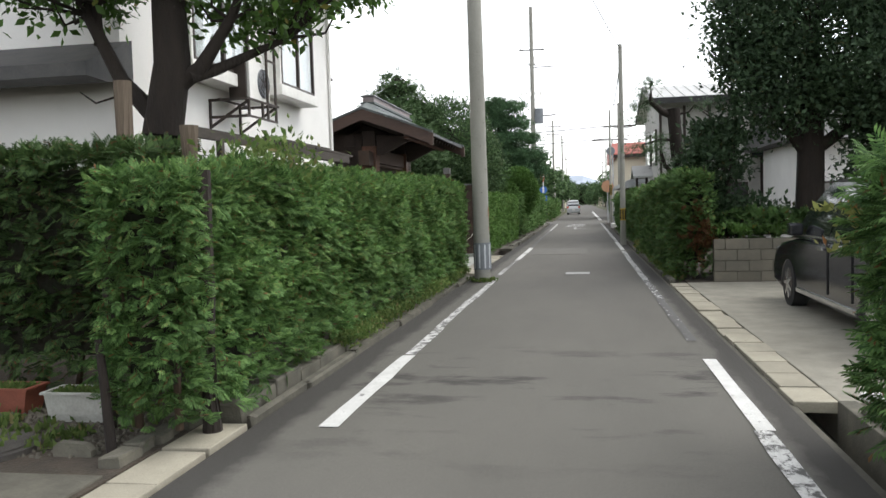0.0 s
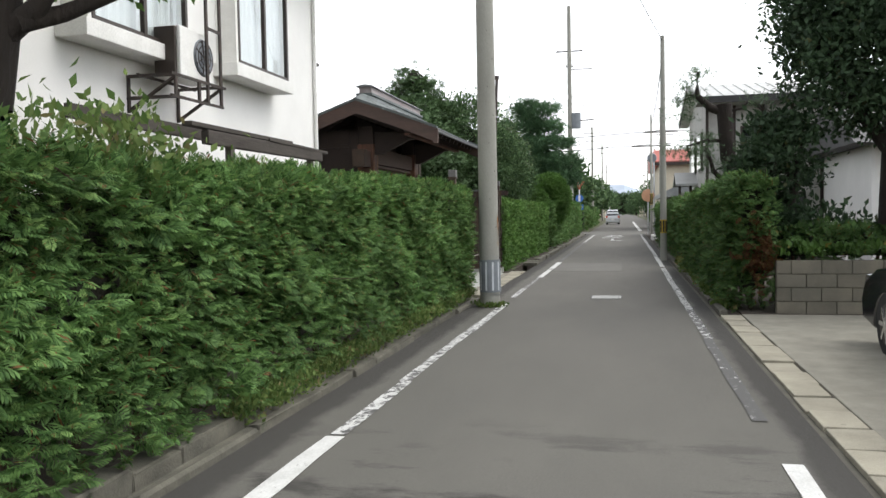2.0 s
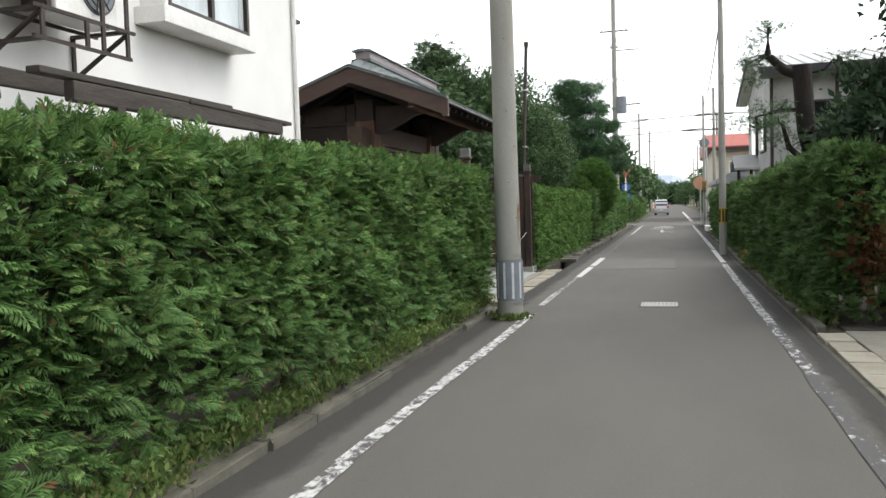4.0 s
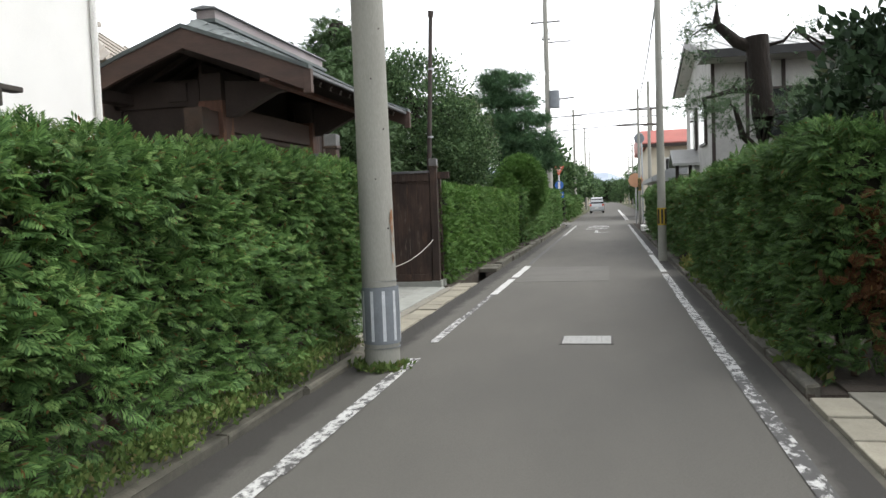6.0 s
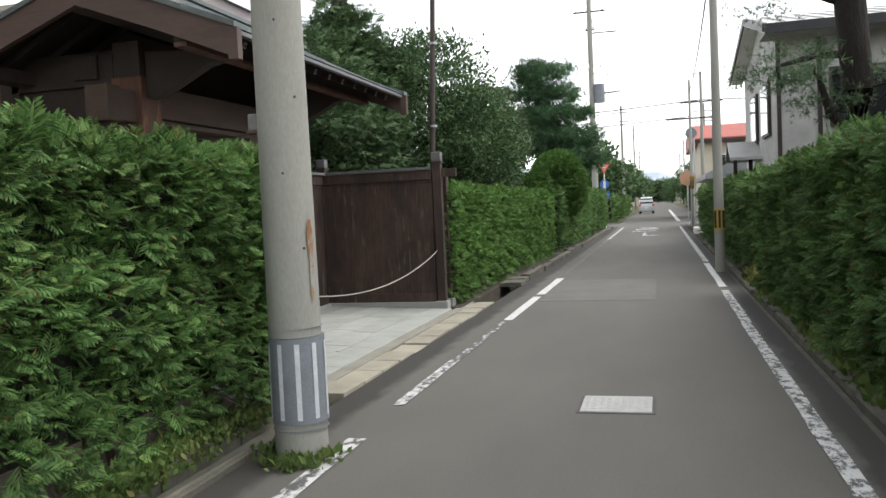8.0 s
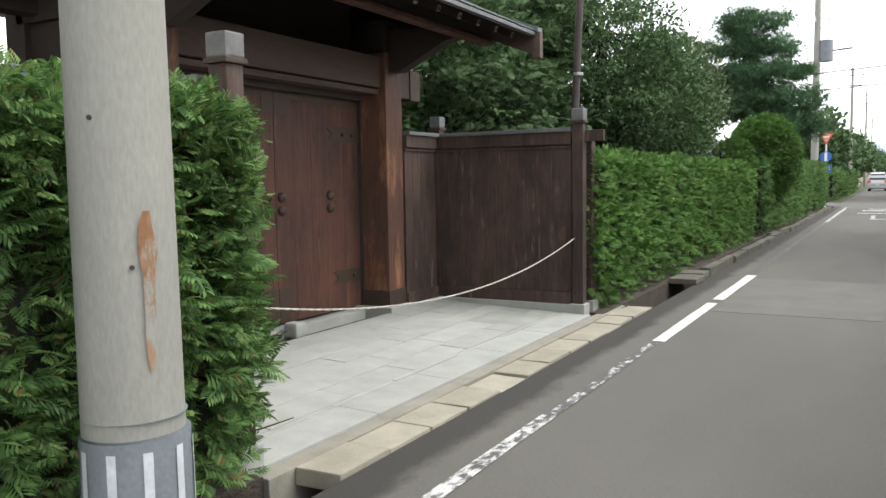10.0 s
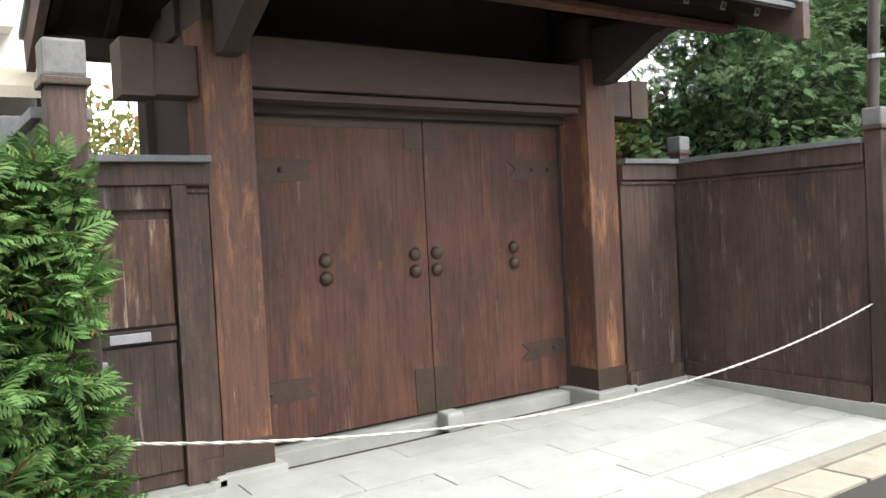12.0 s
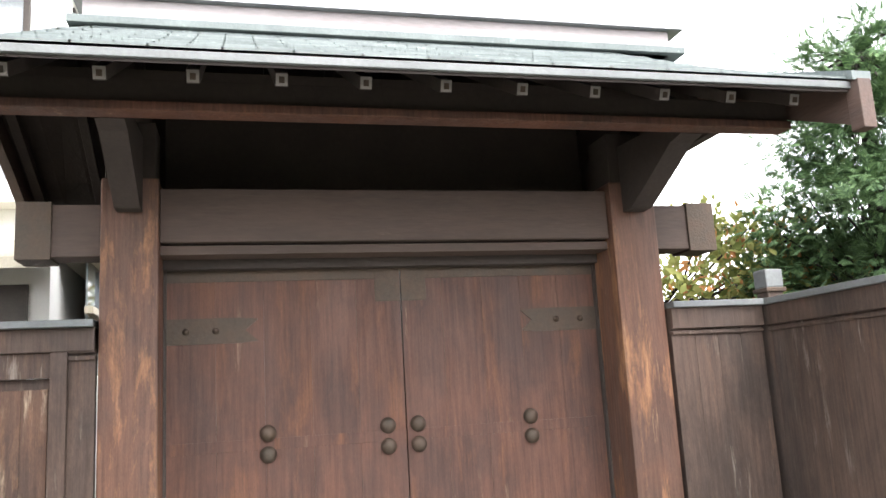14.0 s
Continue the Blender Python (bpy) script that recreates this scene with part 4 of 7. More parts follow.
# double doors: planks, straps and studs
for s, (y0, y1) in enumerate(((Y0 + 0.01, 20.92), (20.928, Y1 - 0.01))):
    door = part("door", wood(B(), (-5.46, y0, 0.17), (-5.435, y1, 2.47)), WOOD_RED, gate)
    n = 5
    w = (y1 - y0) / n
    for k in range(n):
        p = hang(new("plank", finish("plank", wood(B(), (-5.437, y0 + k * w + 0.0004, 0.17), (-5.4 + 0.0008 * ((k * 7) % 3), y0 + (k + 1) * w - 0.0004, 2.47), 0.0015), WOOD_RED)), door)
    hinge = y0 if s == 0 else y1
    d = 1 if s == 0 else -1
    for z, ln, h in ((2.06, 0.56, 0.16), (0.52, 0.5, 0.15)):
        a, b = hinge, hinge + d * ln
        tip = hinge + d * (ln - 0.12)
        out = [(a, z - h / 2), (tip, z - h / 2), (b, z - h / 2 + 0.01), (tip + d * 0.04, z), (b, z + h / 2 - 0.01), (tip, z + h / 2), (a, z + h / 2)]
        st = hang(new("strap", finish("strap", prism(B(), out, "x", -5.4, -5.39), IRON)), door)
    lo, hi = (y1 - 0.17, y1) if s == 0 else (y0, y0 + 0.17)
    hang(new("foot_plate", finish("foot_plate", wood(B(), (-5.4, lo, 0.17), (-5.391, hi, 0.52), 0.003), IRON)), door)
    hang(new("head_plate", finish("head_plate", wood(B(), (-5.4, lo, 2.22), (-5.391, hi, 2.47), 0.003), IRON)), door)
    hang(new("top_plate", finish("top_plate", wood(B(), (-5.4, y0, 2.37), (-5.393, y1, 2.47), 0.003), IRON)), door)
    hang(new("rail", finish("rail", wood(B(), (-5.4, y0, 1.31), (-5.396, y1, 1.38), 0.002), WOOD_RED)), door)
    for y in ((20.04, 20.8) if s == 0 else (21.0, 21.78)):
        for z in (1.28, 1.41):
            bm = B()
            bmesh.ops.create_uvsphere(bm, u_segments=16, v_segments=10, radius=0.052, matrix=Matrix.Translation((-5.392, y, z)) @ Matrix.Diagonal((0.9, 1, 1, 1)))
            hang(new("stud", finish("stud", bm, IRON, True)), door)
    for y, z in ((y0 + 0.12 if s == 0 else y1 - 0.12, 2.06), (y0 + 0.3 if s == 0 else y1 - 0.3, 2.06), (y0 + 0.14 if s == 0 else y1 - 0.14, 0.52)):
        bm = B()
        bmesh.ops.create_uvsphere(bm, u_segments=10, v_segments=6, radius=0.022, matrix=Matrix.Translation((-5.39, y, z)))
        hang(new("rivet", finish("rivet", bm, IRON, True)), door)
for y0, y1 in ((19.1, 19.435), (22.318, 22.66)):
    part("jamb", wood(B(), (-5.53, y0, 0.14), (-5.36, y1, 2.9), 0.004), WOOD_DARK, gate)
part("threshold", box(B(), (-5.5, Y0 + 0.07, 0.0), (-5.3, Y1 - 0.07, 0.13), 0.01), GRANITE, gate, "pale granite threshold")
part("door_stop", box(B(), (-5.3, 20.86, 0.05), (-5.14, 21.02, 0.2), 0.03), GRANITE, gate, "small rounded granite door stop")

# roof: two slopes of copper sheets on boards and rafters
RX, RZ, EX, EZ, BX = -5.13, 3.92, -3.6, 3.125, -6.66
RY0, RY1 = 18.42, 23.1
VZ = 0.2                     # how far the roof rolls down to its verges at the ridge


def rolled(bm, lift=0.0):
    """Rolls the roof surface down towards both verges, most at the ridge, nothing at the eaves."""
    for v in bm.verts:
        near = max(0.0, 1 - min(v.co.y - RY0, RY1 - v.co.y) / 0.6)
        high = max(0.0, 1 - abs(v.co.x - RX) / (EX - RX))
        v.co.z += lift - VZ * min(near, 1) ** 2 * high
    return bm



bm = B()
rings = []
for k in range(25):
    y = RY0 + (RY1 - RY0) * k / 24
    rings.append([bm.verts.new((x, y, z)) for x, z in ((EX, EZ), (RX, RZ), (BX, EZ), (BX, EZ - 0.05), (RX, RZ - 0.06), (EX, EZ - 0.05))])
for a, b in zip(rings, rings[1:]):
    for k in range(6):
        bm.faces.new((a[k], a[(k + 1) % 6], b[(k + 1) % 6], b[k]))
for q in ((0, 1, 4, 5), (1, 2, 3, 4)):
    bm.faces.new([rings[0][k] for k in q])
    bm.faces.new([rings[-1][k] for k in q[::-1]])
bmesh.ops.recalc_face_normals(bm, faces=bm.faces[:])
roof = part("roof", rolled(bm), WOOD_DARK, gate, "boarded roof coloured dark for the shade beneath")
part("copper_edge", wood(B(), (EX - 0.005, RY0 - 0.02, EZ - 0.035), (EX + 0.022, RY1 + 0.02, EZ + 0.004), 0.004), TIN_DARK, gate)
slope = Vector((EX - RX, 0, EZ - RZ))
rows_n, cols_n = 12, 15
bm_far = B()
for side in (1, -1):
    for r in range(rows_n):
        a, b = r / rows_n, (r + 1.12) / rows_n
        for c in range(cols_n + 1):
            off = 0.5 if r % 2 else 0.0
            y0 = RY0 + (RY1 - RY0) * max(0, (c - off) / cols_n) - 0.015
            y1 = RY0 + (RY1 - RY0) * min(1, (c + 1 - off) / cols_n) - 0.004
            if y1 - y0 < 0.03:
                continue
            def at(f, lift):
                x = (EX - RX) * f * side
                curve = -0.03 * math.sin(math.pi * min(f, 1))
                return RX + x, RZ + (EZ - RZ) * min(f, 1.02) + curve * 0.5 + lift
            tgt = B() if side == 1 else bm_far
            (x0, z0), (x1, z1) = at(a, 0.028), at(min(b, 1.015), 0.04)
            vs = [tgt.verts.new(p) for p in ((x0, y0, z0), (x0, y1, z0), (x1, y1, z1), (x1, y0, z1), (x0, y0, z0 - 0.012), (x0, y1, z0 - 0.012), (x1, y1, z1 - 0.012), (x1, y0, z1 - 0.012))]
            for f in ((0, 1, 2, 3), (7, 6, 5, 4), (3, 2, 6, 7), (0, 3, 7, 4), (2, 1, 5, 6)):
                tgt.faces.new([vs[i] for i in f])
            bmesh.ops.recalc_face_normals(tgt, faces=tgt.faces[:]) if side == 1 else None
            if side == 1:
                hang(new("shingle", finish("shingle", rolled(tgt), COPPER)), roof)
bmesh.ops.recalc_face_normals(bm_far, faces=bm_far.faces[:])
tagged(hang(new("shingles", finish("shingles", rolled(bm_far), COPPER)), roof), kind="stuff")
# rafters with pale painted ends
y = 18.49
while y < 22.95:
    for side in (1, -1):
        e = EX if side == 1 else BX
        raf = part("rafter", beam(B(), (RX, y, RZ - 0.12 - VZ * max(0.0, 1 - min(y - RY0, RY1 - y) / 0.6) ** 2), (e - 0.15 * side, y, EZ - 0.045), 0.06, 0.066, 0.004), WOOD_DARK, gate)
        if side == 1:
            hang(new("rafter_end", finish("rafter_end", beam(B(), (e - 0.148, y, EZ - 0.0445), (e - 0.143, y, EZ - 0.0465), 0.054, 0.058), RAFTER_END)), raf)
            hang(new("rafter_tip", finish("rafter_tip", beam(B(), (e - 0.144, y, EZ - 0.047), (e - 0.139, y, EZ - 0.0485), 0.026, 0.03), IRON)), raf)
    y += 0.397
# bargeboards
for y0, y1 in ((18.36, 18.42), (23.1, 23.16)):
    for side in (1, -1):
        e = EX + 0.06 if side == 1 else BX - 0.06
        PZ = RZ - VZ
        out = [(RX, PZ), (RX + (e - RX) * 0.5, (PZ + EZ) / 2 + 0.012), (e, EZ), (e - 0.05 * side, EZ - 0.24), (RX + (e - RX) * 0.5, (PZ + EZ) / 2 - 0.235), (RX, PZ - 0.24)]
        part("bargeboard", prism(B(), out, "y", y0, y1), WOOD_BARGE, gate, "curved brown bargeboard")
        part("barge_flashing", prism(B(), [(RX, PZ + 0.05), (RX + (e - RX) * 0.5, (PZ + EZ) / 2 + 0.062), (e, EZ + 0.05), (e, EZ), (RX + (e - RX) * 0.5, (PZ + EZ) / 2 + 0.012), (RX, PZ)], "y", y0 - 0.03, y1 + 0.03), COPPER, gate)
    part("barge_end", box(B(), (EX - 0.02, y0 - 0.012, EZ - 0.27), (EX + 0.075, y1 + 0.012, EZ + 0.004), 0.006), WOOD_BARGE, gate, "sawn block at the bargeboard foot")
# ridge
part("ridge_box", wood(B(), (RX - 0.13, 18.98, RZ - 0.03), (RX + 0.13, 22.9, RZ + 0.15), 0.008), RIDGE_GREY, gate, "weathered boarded ridge box")
part("ridge_cap", prism(B(), [(RX - 0.18, RZ + 0.15), (RX + 0.18, RZ + 0.15), (RX + 0.16, RZ + 0.17), (RX, RZ + 0.195), (RX - 0.16, RZ + 0.17)], "y", 18.92, 23.0), TIN, gate, "dark sheet-metal ridge cap")
part("ridge_foot", wood(B(), (RX - 0.17, 18.9, RZ - 0.03), (RX + 0.17, 23.0, RZ + 0.02), 0.006), COPPER, gate)


# ---- wing fences beside the gate ----
def boards(parent, lo, hi, axis, n, mat):
    """Upright boards side by side between two corners; thin along the other axis."""
    a = 0 if axis == "x" else 1
    w = (hi[a] - lo[a]) / n
    for k in range(n):
        p, q = list(lo), list(hi)
        p[a], q[a] = lo[a] + k * w + 0.0005, lo[a] + (k + 1) * w - 0.0005
        hang(new("board", finish("board", box(B(), p, q, 0.003), mat)), parent)


def panel(name, label, x0, x1, y0, y1, axis, n, top=2.1):
    f = thing(name, ((x0 + x1) / 2, (y0 + y1) / 2, 0), label, "fence", "gate wing fences")
    c = lambda z0, z1, g: box(B(), (x0 - g * (axis == "y"), y0 - g * (axis == "x"), z0), (x1 + g * (axis == "y"), y1 + g * (axis == "x"), z1), 0.005)
    part("stone_base", c(-0.05, 0.14, 0.06), GRANITE, f, "pale granite base course")
    part("sill", c(0.14, 0.27, 0.03), WOOD_GREY, f)
    part("top_rail", c(top - 0.17, top - 0.03, 0.035), WOOD_GREY, f)
    part("coping", c(top - 0.03, top + 0.012, 0.07), TIN_DARK, f, "thin grey metal coping")
    part("mid_bead", c(top - 0.21, top - 0.185, 0.02), WOOD_GREY, f)
    boards(f, (x0, y0, 0.27), (x1, y1, top - 0.17), axis, n, WOOD_GREY)
    return f


panel("wing_fence", "weathered dark brown board fence standing on granite", -5.0, -3.3, 23.44, 23.5, "x", 8)
panel("wing_fence", "narrow weathered brown board panel beside the gate post", -5.07, -5.01, 22.68, 23.38, "y", 4)
panel("wing_fence", "weathered dark brown board fence behind the hedge end", -5.0, -3.3, 17.98, 18.04, "x", 8)
panel("wing_fence", "narrow weathered brown board beside the side door", -5.07, -5.01, 18.95, 19.09, "y", 1)


def fence_post(x, y, label, cap=True, top=2.16):
    p = thing("fence_post", (x, y, 0), label, "fence post", "gate fence posts")
    part("stone_base", box(B(), (x - 0.09, y - 0.09, -0.05), (x + 0.09, y + 0.09, 0.15), 0.01), GRANITE, p)
    part("shaft", box(B(), (x - 0.062, y - 0.062, 0.15), (x + 0.062, y + 0.062, top), 0.008), WOOD_GREY, p)
    part("cap_collar", box(B(), (x - 0.08, y - 0.08, top), (x + 0.08, y + 0.08, top + 0.03), 0.006), IRON, p)
    if cap:
        part("cap", box(B(), (x - 0.07, y - 0.07, top + 0.03), (x + 0.07, y + 0.07, top + 0.16), 0.012), TIN_DARK if x < -4 else CAP_GREY, p, "square metal post cap")
    return p


fence_post(-3.22, 23.47, "weathered brown fence post with a square metal cap")
fence_post(-5.04, 23.5, "dark corner post with a square metal cap")
fence_post(-3.18, 18.0, "weathered brown fence post with a square metal cap beside the hedge")
fence_post(-5.04, 18.06, "dark corner post with a square metal cap")
part("stay", box(B(), (-3.16, 23.49, 1.96), (-2.95, 23.55, 2.08), 0.005), WOOD_GREY, fence_post(-3.22, 23.78, "low brown post behind the fence end", False, 2.0))
mast = thing("thin_mast", (-3.32, 23.62, 0), "thin rusty brown metal mast with clamps beside the fence post", "mast")
part("tube", tube(B(), [(-3.34, 23.62, 0.0), (-3.32, 23.62, 2.3), (-3.2, 23.62, 4.85)], [0.045, 0.043, 0.036], 12), STEEL_DARK, mast, smooth=True)
for z in (2.7, 3.9):
    part("clamp", rod(B(), (-3.3 + (z - 2.3) * 0.047, 23.62, z), (-3.3 + (z - 2.3) * 0.047, 23.62, z + 0.03), 0.056), STEEL, mast)
part("cap", rod(B(), (-3.2, 23.62, 4.83), (-3.195, 23.62, 4.93), 0.05, 0.055), STEEL_DARK, mast)

# small side door
sd = thing("side_door", (-5.04, 18.6, 0), "small worn brown wooden side door with a letter slot", "door")
part("jamb", box(B(), (-5.09, 18.86, 0.1), (-4.97, 18.95, 2.0), 0.005), WOOD_GREY, sd)
part("jamb", box(B(), (-5.09, 18.2, 0.1), (-4.97, 18.29, 2.0), 0.005), WOOD_GREY, sd)
part("head", box(B(), (-5.09, 18.2, 1.94), (-4.96, 19.09, 2.07), 0.005), WOOD_GREY, sd)
part("coping", box(B(), (-5.14, 18.14, 2.07), (-4.9, 19.09, 2.11), 0.005), TIN_DARK, sd, "thin grey metal coping")
part("transom", box(B(), (-5.06, 18.29, 1.8), (-4.99, 18.86, 1.94), 0.005), WOOD_GREY, sd)
leaf = part("leaf", box(B(), (-5.06, 18.295, 0.15), (-5.03, 18.858, 1.798), 0.004), WOOD_GREY, sd)
boards(leaf, (-5.032, 18.31, 1.12), (-5.012, 18.85, 1.74), "y", 4, WOOD_SCRAPED)
boards(leaf, (-5.032, 18.31, 0.24), (-5.012, 18.85, 1.0), "y", 4, WOOD_GREY)
hang(new("rail", finish("rail", box(B(), (-5.032, 18.3, 1.02), (-5.0, 18.855, 1.1), 0.004), WOOD_GREY)), leaf)
hang(new("letter_slot", finish("letter_slot", box(B(), (-5.0, 18.47, 1.03), (-4.99, 18.7, 1.085), 0.003), STEEL)), leaf)
hang(new("door_pull", finish("door_pull", box(B(), (-5.02, 18.35, 0.9), (-4.97, 18.45, 0.94), 0.006), STEEL)), leaf)
part("step_stone", box(B(), (-5.1, 18.1, -0.05), (-4.9, 19.0, 0.14), 0.01), GRANITE, sd)

# rope across the forecourt
pts = []
for i in range(61):
    f = i / 60
    yy = 23.38 + (18.1 - 23.38) * f
    pts.append((-3.25, yy, 0.62 + 0.265 * (2 * f - 1) ** 2))
rope = thing("rope", (-3.25, 23.38, 0.88), "pale twisted rope slung across the gate forecourt", "rope")
for k in (0, math.pi):
    bm = B()
    tw = []
    for i in range(241):
        f = i / 240 * 60
        j = min(int(f), 59)
        p = Vector(pts[j]).lerp(Vector(pts[j + 1]), f - j)
        a = i * 0.9 + k
        tw.append(p + Vector((0.0034 * math.cos(a), 0, 0.0034 * math.sin(a))))
    tube(bm, tw, [0.0045] * len(tw), 5)
    part("strand", bm, ROPE, rope)


# ---- granite forecourt of the gate ----
structure("forecourt_bed", box(B(), (-5.5, 18.05, -0.4), (-3.12, 23.4, -0.03)), CONCRETE_OLD, "mortar bed under the granite paving")
pave = thing("pavement", (-4.2, 20.8, 0.05), "pale grey granite slab paving before the gate", "paving", "", "structure")
rng = np.random.default_rng(4)


def falling(bm):
    """The paving falls gently from the gate to the lane."""
    for v in bm.verts:
        v.co.z -= 0.034 * (v.co.x + 5.0)
    return bm


x = -5.0
r = 0
while x < -3.4:
    w = (0.3, 0.36, 0.27, 0.33, 0.29)[r % 5]
    y = 18.07 - (0.0, 0.35, 0.6, 0.2, 0.45)[r % 5]
    while y < 23.42:
        ln = 0.75 + 0.35 * rng.random()
        a, b = max(y, 18.07), min(y + ln, 23.42)
        if b - a > 0.06:
            part("slab", falling(box(B(), (x, a, 0.04), (min(x + w, -3.4) - 0.008, b - 0.008, 0.1 + rng.normal(0, 0.002)), 0.005)), GRANITE, pave)
        y += ln
    x += w
    r += 1
y = 18.07
while y < 23.4:
    e = min(y + 0.9 + 0.3 * rng.random(), 23.42)
    part("edge_stone", falling(box(B(), (-3.396, y, -0.05), (-3.07, e - 0.004, 0.102), 0.008)), GRANITE, pave)
    y = e
structure("gutter_ledge", box(B(), (-3.065, 17.95, -0.4), (-2.94, 24.3, 0.022), 0.008), CONCRETE, "mossy concrete ledge beside the gutter")

# ---- white house ----
house = thing("house", (-9.5, 13, 0), "white stuccoed two-storey house with brown window frames", "house")
HX, HY = -5.5, 17.2
WINS = ((10.65, 12.4, 3.5, 5.0), (13.75, 15.36, 3.62, 5.15))
# street wall pieced round its two windows
edges = [9.4]
for a, b, _, _ in WINS:
    edges += [a, b]
edges.append(HY)
for i in range(len(edges) - 1):
    a, b = edges[i], edges[i + 1]
    if i % 2 == 0:
        part("wall", box(B(), (HX - 0.2, a, 0), (HX, b, 6.0)), STUCCO, house)
    else:
        w = WINS[i // 2]
        part("wall", box(B(), (HX - 0.2, a, 0), (HX, b, w[2])), STUCCO, house)
        part("wall", box(B(), (HX - 0.2, a, w[3]), (HX, b, 6.0)), STUCCO, house)
WY = 18.45
SIDE = ((-8.9, -7.5, 3.4, 5.2), (-11.6, -10.1, 3.4, 5.2))
part("side_wall", box(B(), (-6.9, HY - 0.2, 0), (HX - 0.2, HY, 6.0)), STUCCO, house)
part("side_wall", box(B(), (-7.1, HY - 0.2, 0), (-6.9, WY, 6.0)), STUCCO, house)
part("side_wall", box(B(), (-16, WY - 0.2, 0), (-7.1, WY, 3.4)), STUCCO, house)
part("side_wall", box(B(), (-16, WY - 0.2, 5.2), (-7.1, WY, 6.0)), STUCCO, house)
for a, b in ((-16, -11.6), (-10.1, -8.9), (-7.5, -7.1)):
    part("side_wall", box(B(), (a, WY - 0.2, 3.4), (b, WY, 5.2)), STUCCO, house)
part("rear_wall", box(B(), (-14, 9.4, 0), (-13.8, HY - 0.2, 6)), STUCCO, house)
part("end_wall", box(B(), (-13.8, 9.4, 0), (HX - 0.2, 9.6, 6)), STUCCO, house)
part("floor_slab", box(B(), (-13.8, 9.6, 2.8), (-5.7, 17.0, 2.95)), DARKROOM, house)
part("ceiling_slab", box(B(), (-13.8, 9.6, 5.85), (-5.7, 17.0, 5.95)), WHITE, house)
# eaves and roof
part("soffit", box(B(), (-16.8, 8.6, 6.0), (-4.75, 18.0, 6.12), 0.01), CREAM, house)
part("fascia", box(B(), (-4.75, 8.55, 5.96), (-4.68, 18.05, 6.2), 0.008), BROWN_FRAME, house)
part("fascia", box(B(), (-16.8, 18.0, 5.96), (-6.2, 19.2, 6.12), 0.008), BROWN_FRAME, house)
part("roof", prism(B(), [(-14.9, 6.12), (-4.6, 6.12), (-4.6, 6.2), (-9.7, 8.2), (-14.9, 6.2)], "y", 8.5, 18.1), TILE, house)


def window_x(a, b, z0, z1, bay=0.3, panes=2):
    """A window in the street wall, set in a shallow bay with a white sill."""
    w = part("window", box(B(), (HX - 0.12, a, z0 - 0.02), (HX - 0.06, b, z0 + 0.02)), BROWN_FRAME, house, "brown-framed sliding window in a shallow bay")
    def sub(name, bm, mat, label=""):
        return tagged(hang(new(name, finish(name, bm, mat)), w), label)
    x0, x1 = HX, HX + bay
    sub("sill", box(B(), (x0, a - 0.2, z0 - 0.2), (x1 + 0.06, b + 0.06, z0 - 0.02), 0.012), WHITE)
    sub("hood", box(B(), (x0, a - 0.1, z1 + 0.0), (x1 + 0.06, b + 0.06, z1 + 0.12), 0.01), WHITE)
    sub("cheek", box(B(), (x0, a - 0.1, z0 - 0.02), (x1, a - 0.04, z1), 0.004), WHITE)
    sub("cheek", box(B(), (x0, b, z0 - 0.02), (x1, b + 0.03, z1), 0.004), WHITE)
    for y0, y1 in ((a - 0.04, a + 0.01), (b - 0.05, b), ((a + b) / 2 - 0.03, (a + b) / 2 + 0.03)):
        sub("frame_bar", box(B(), (x1 - 0.05, y0, z0 - 0.02), (x1 + 0.01, y1, z1), 0.004), BROWN_FRAME)
    for q0, q1 in ((z0 - 0.02, z0 + 0.04), (z1 - 0.05, z1)):
        sub("frame_bar", box(B(), (x1 - 0.045, a - 0.04, q0), (x1 + 0.005, b, q1), 0.004), BROWN_FRAME)
    for y0, y1 in ((a + 0.01, (a + b) / 2 - 0.03), ((a + b) / 2 + 0.03, b - 0.05)):
        g = sub("pane", box(B(), (x1 - 0.025, y0, z0 + 0.04), (x1 - 0.018, y1, z1 - 0.05)), GLASS)
        g.visible_shadow = False
    # curtain in soft folds
    bm = B()
    n = 60
    lo = [bm.verts.new((x1 - 0.14 + 0.022 * math.sin(i * 1.1), a + (b - a) * i / n, z0 + 0.03)) for i in range(n + 1)]
    hi = [bm.verts.new((x1 - 0.14 + 0.018 * math.sin(i * 1.1), a + (b - a) * i / n, z1 - 0.05)) for i in range(n + 1)]
    for i in range(n):
        bm.faces.new((lo[i], lo[i + 1], hi[i + 1], hi[i]))
    sub("curtain", bm, CURTAIN)


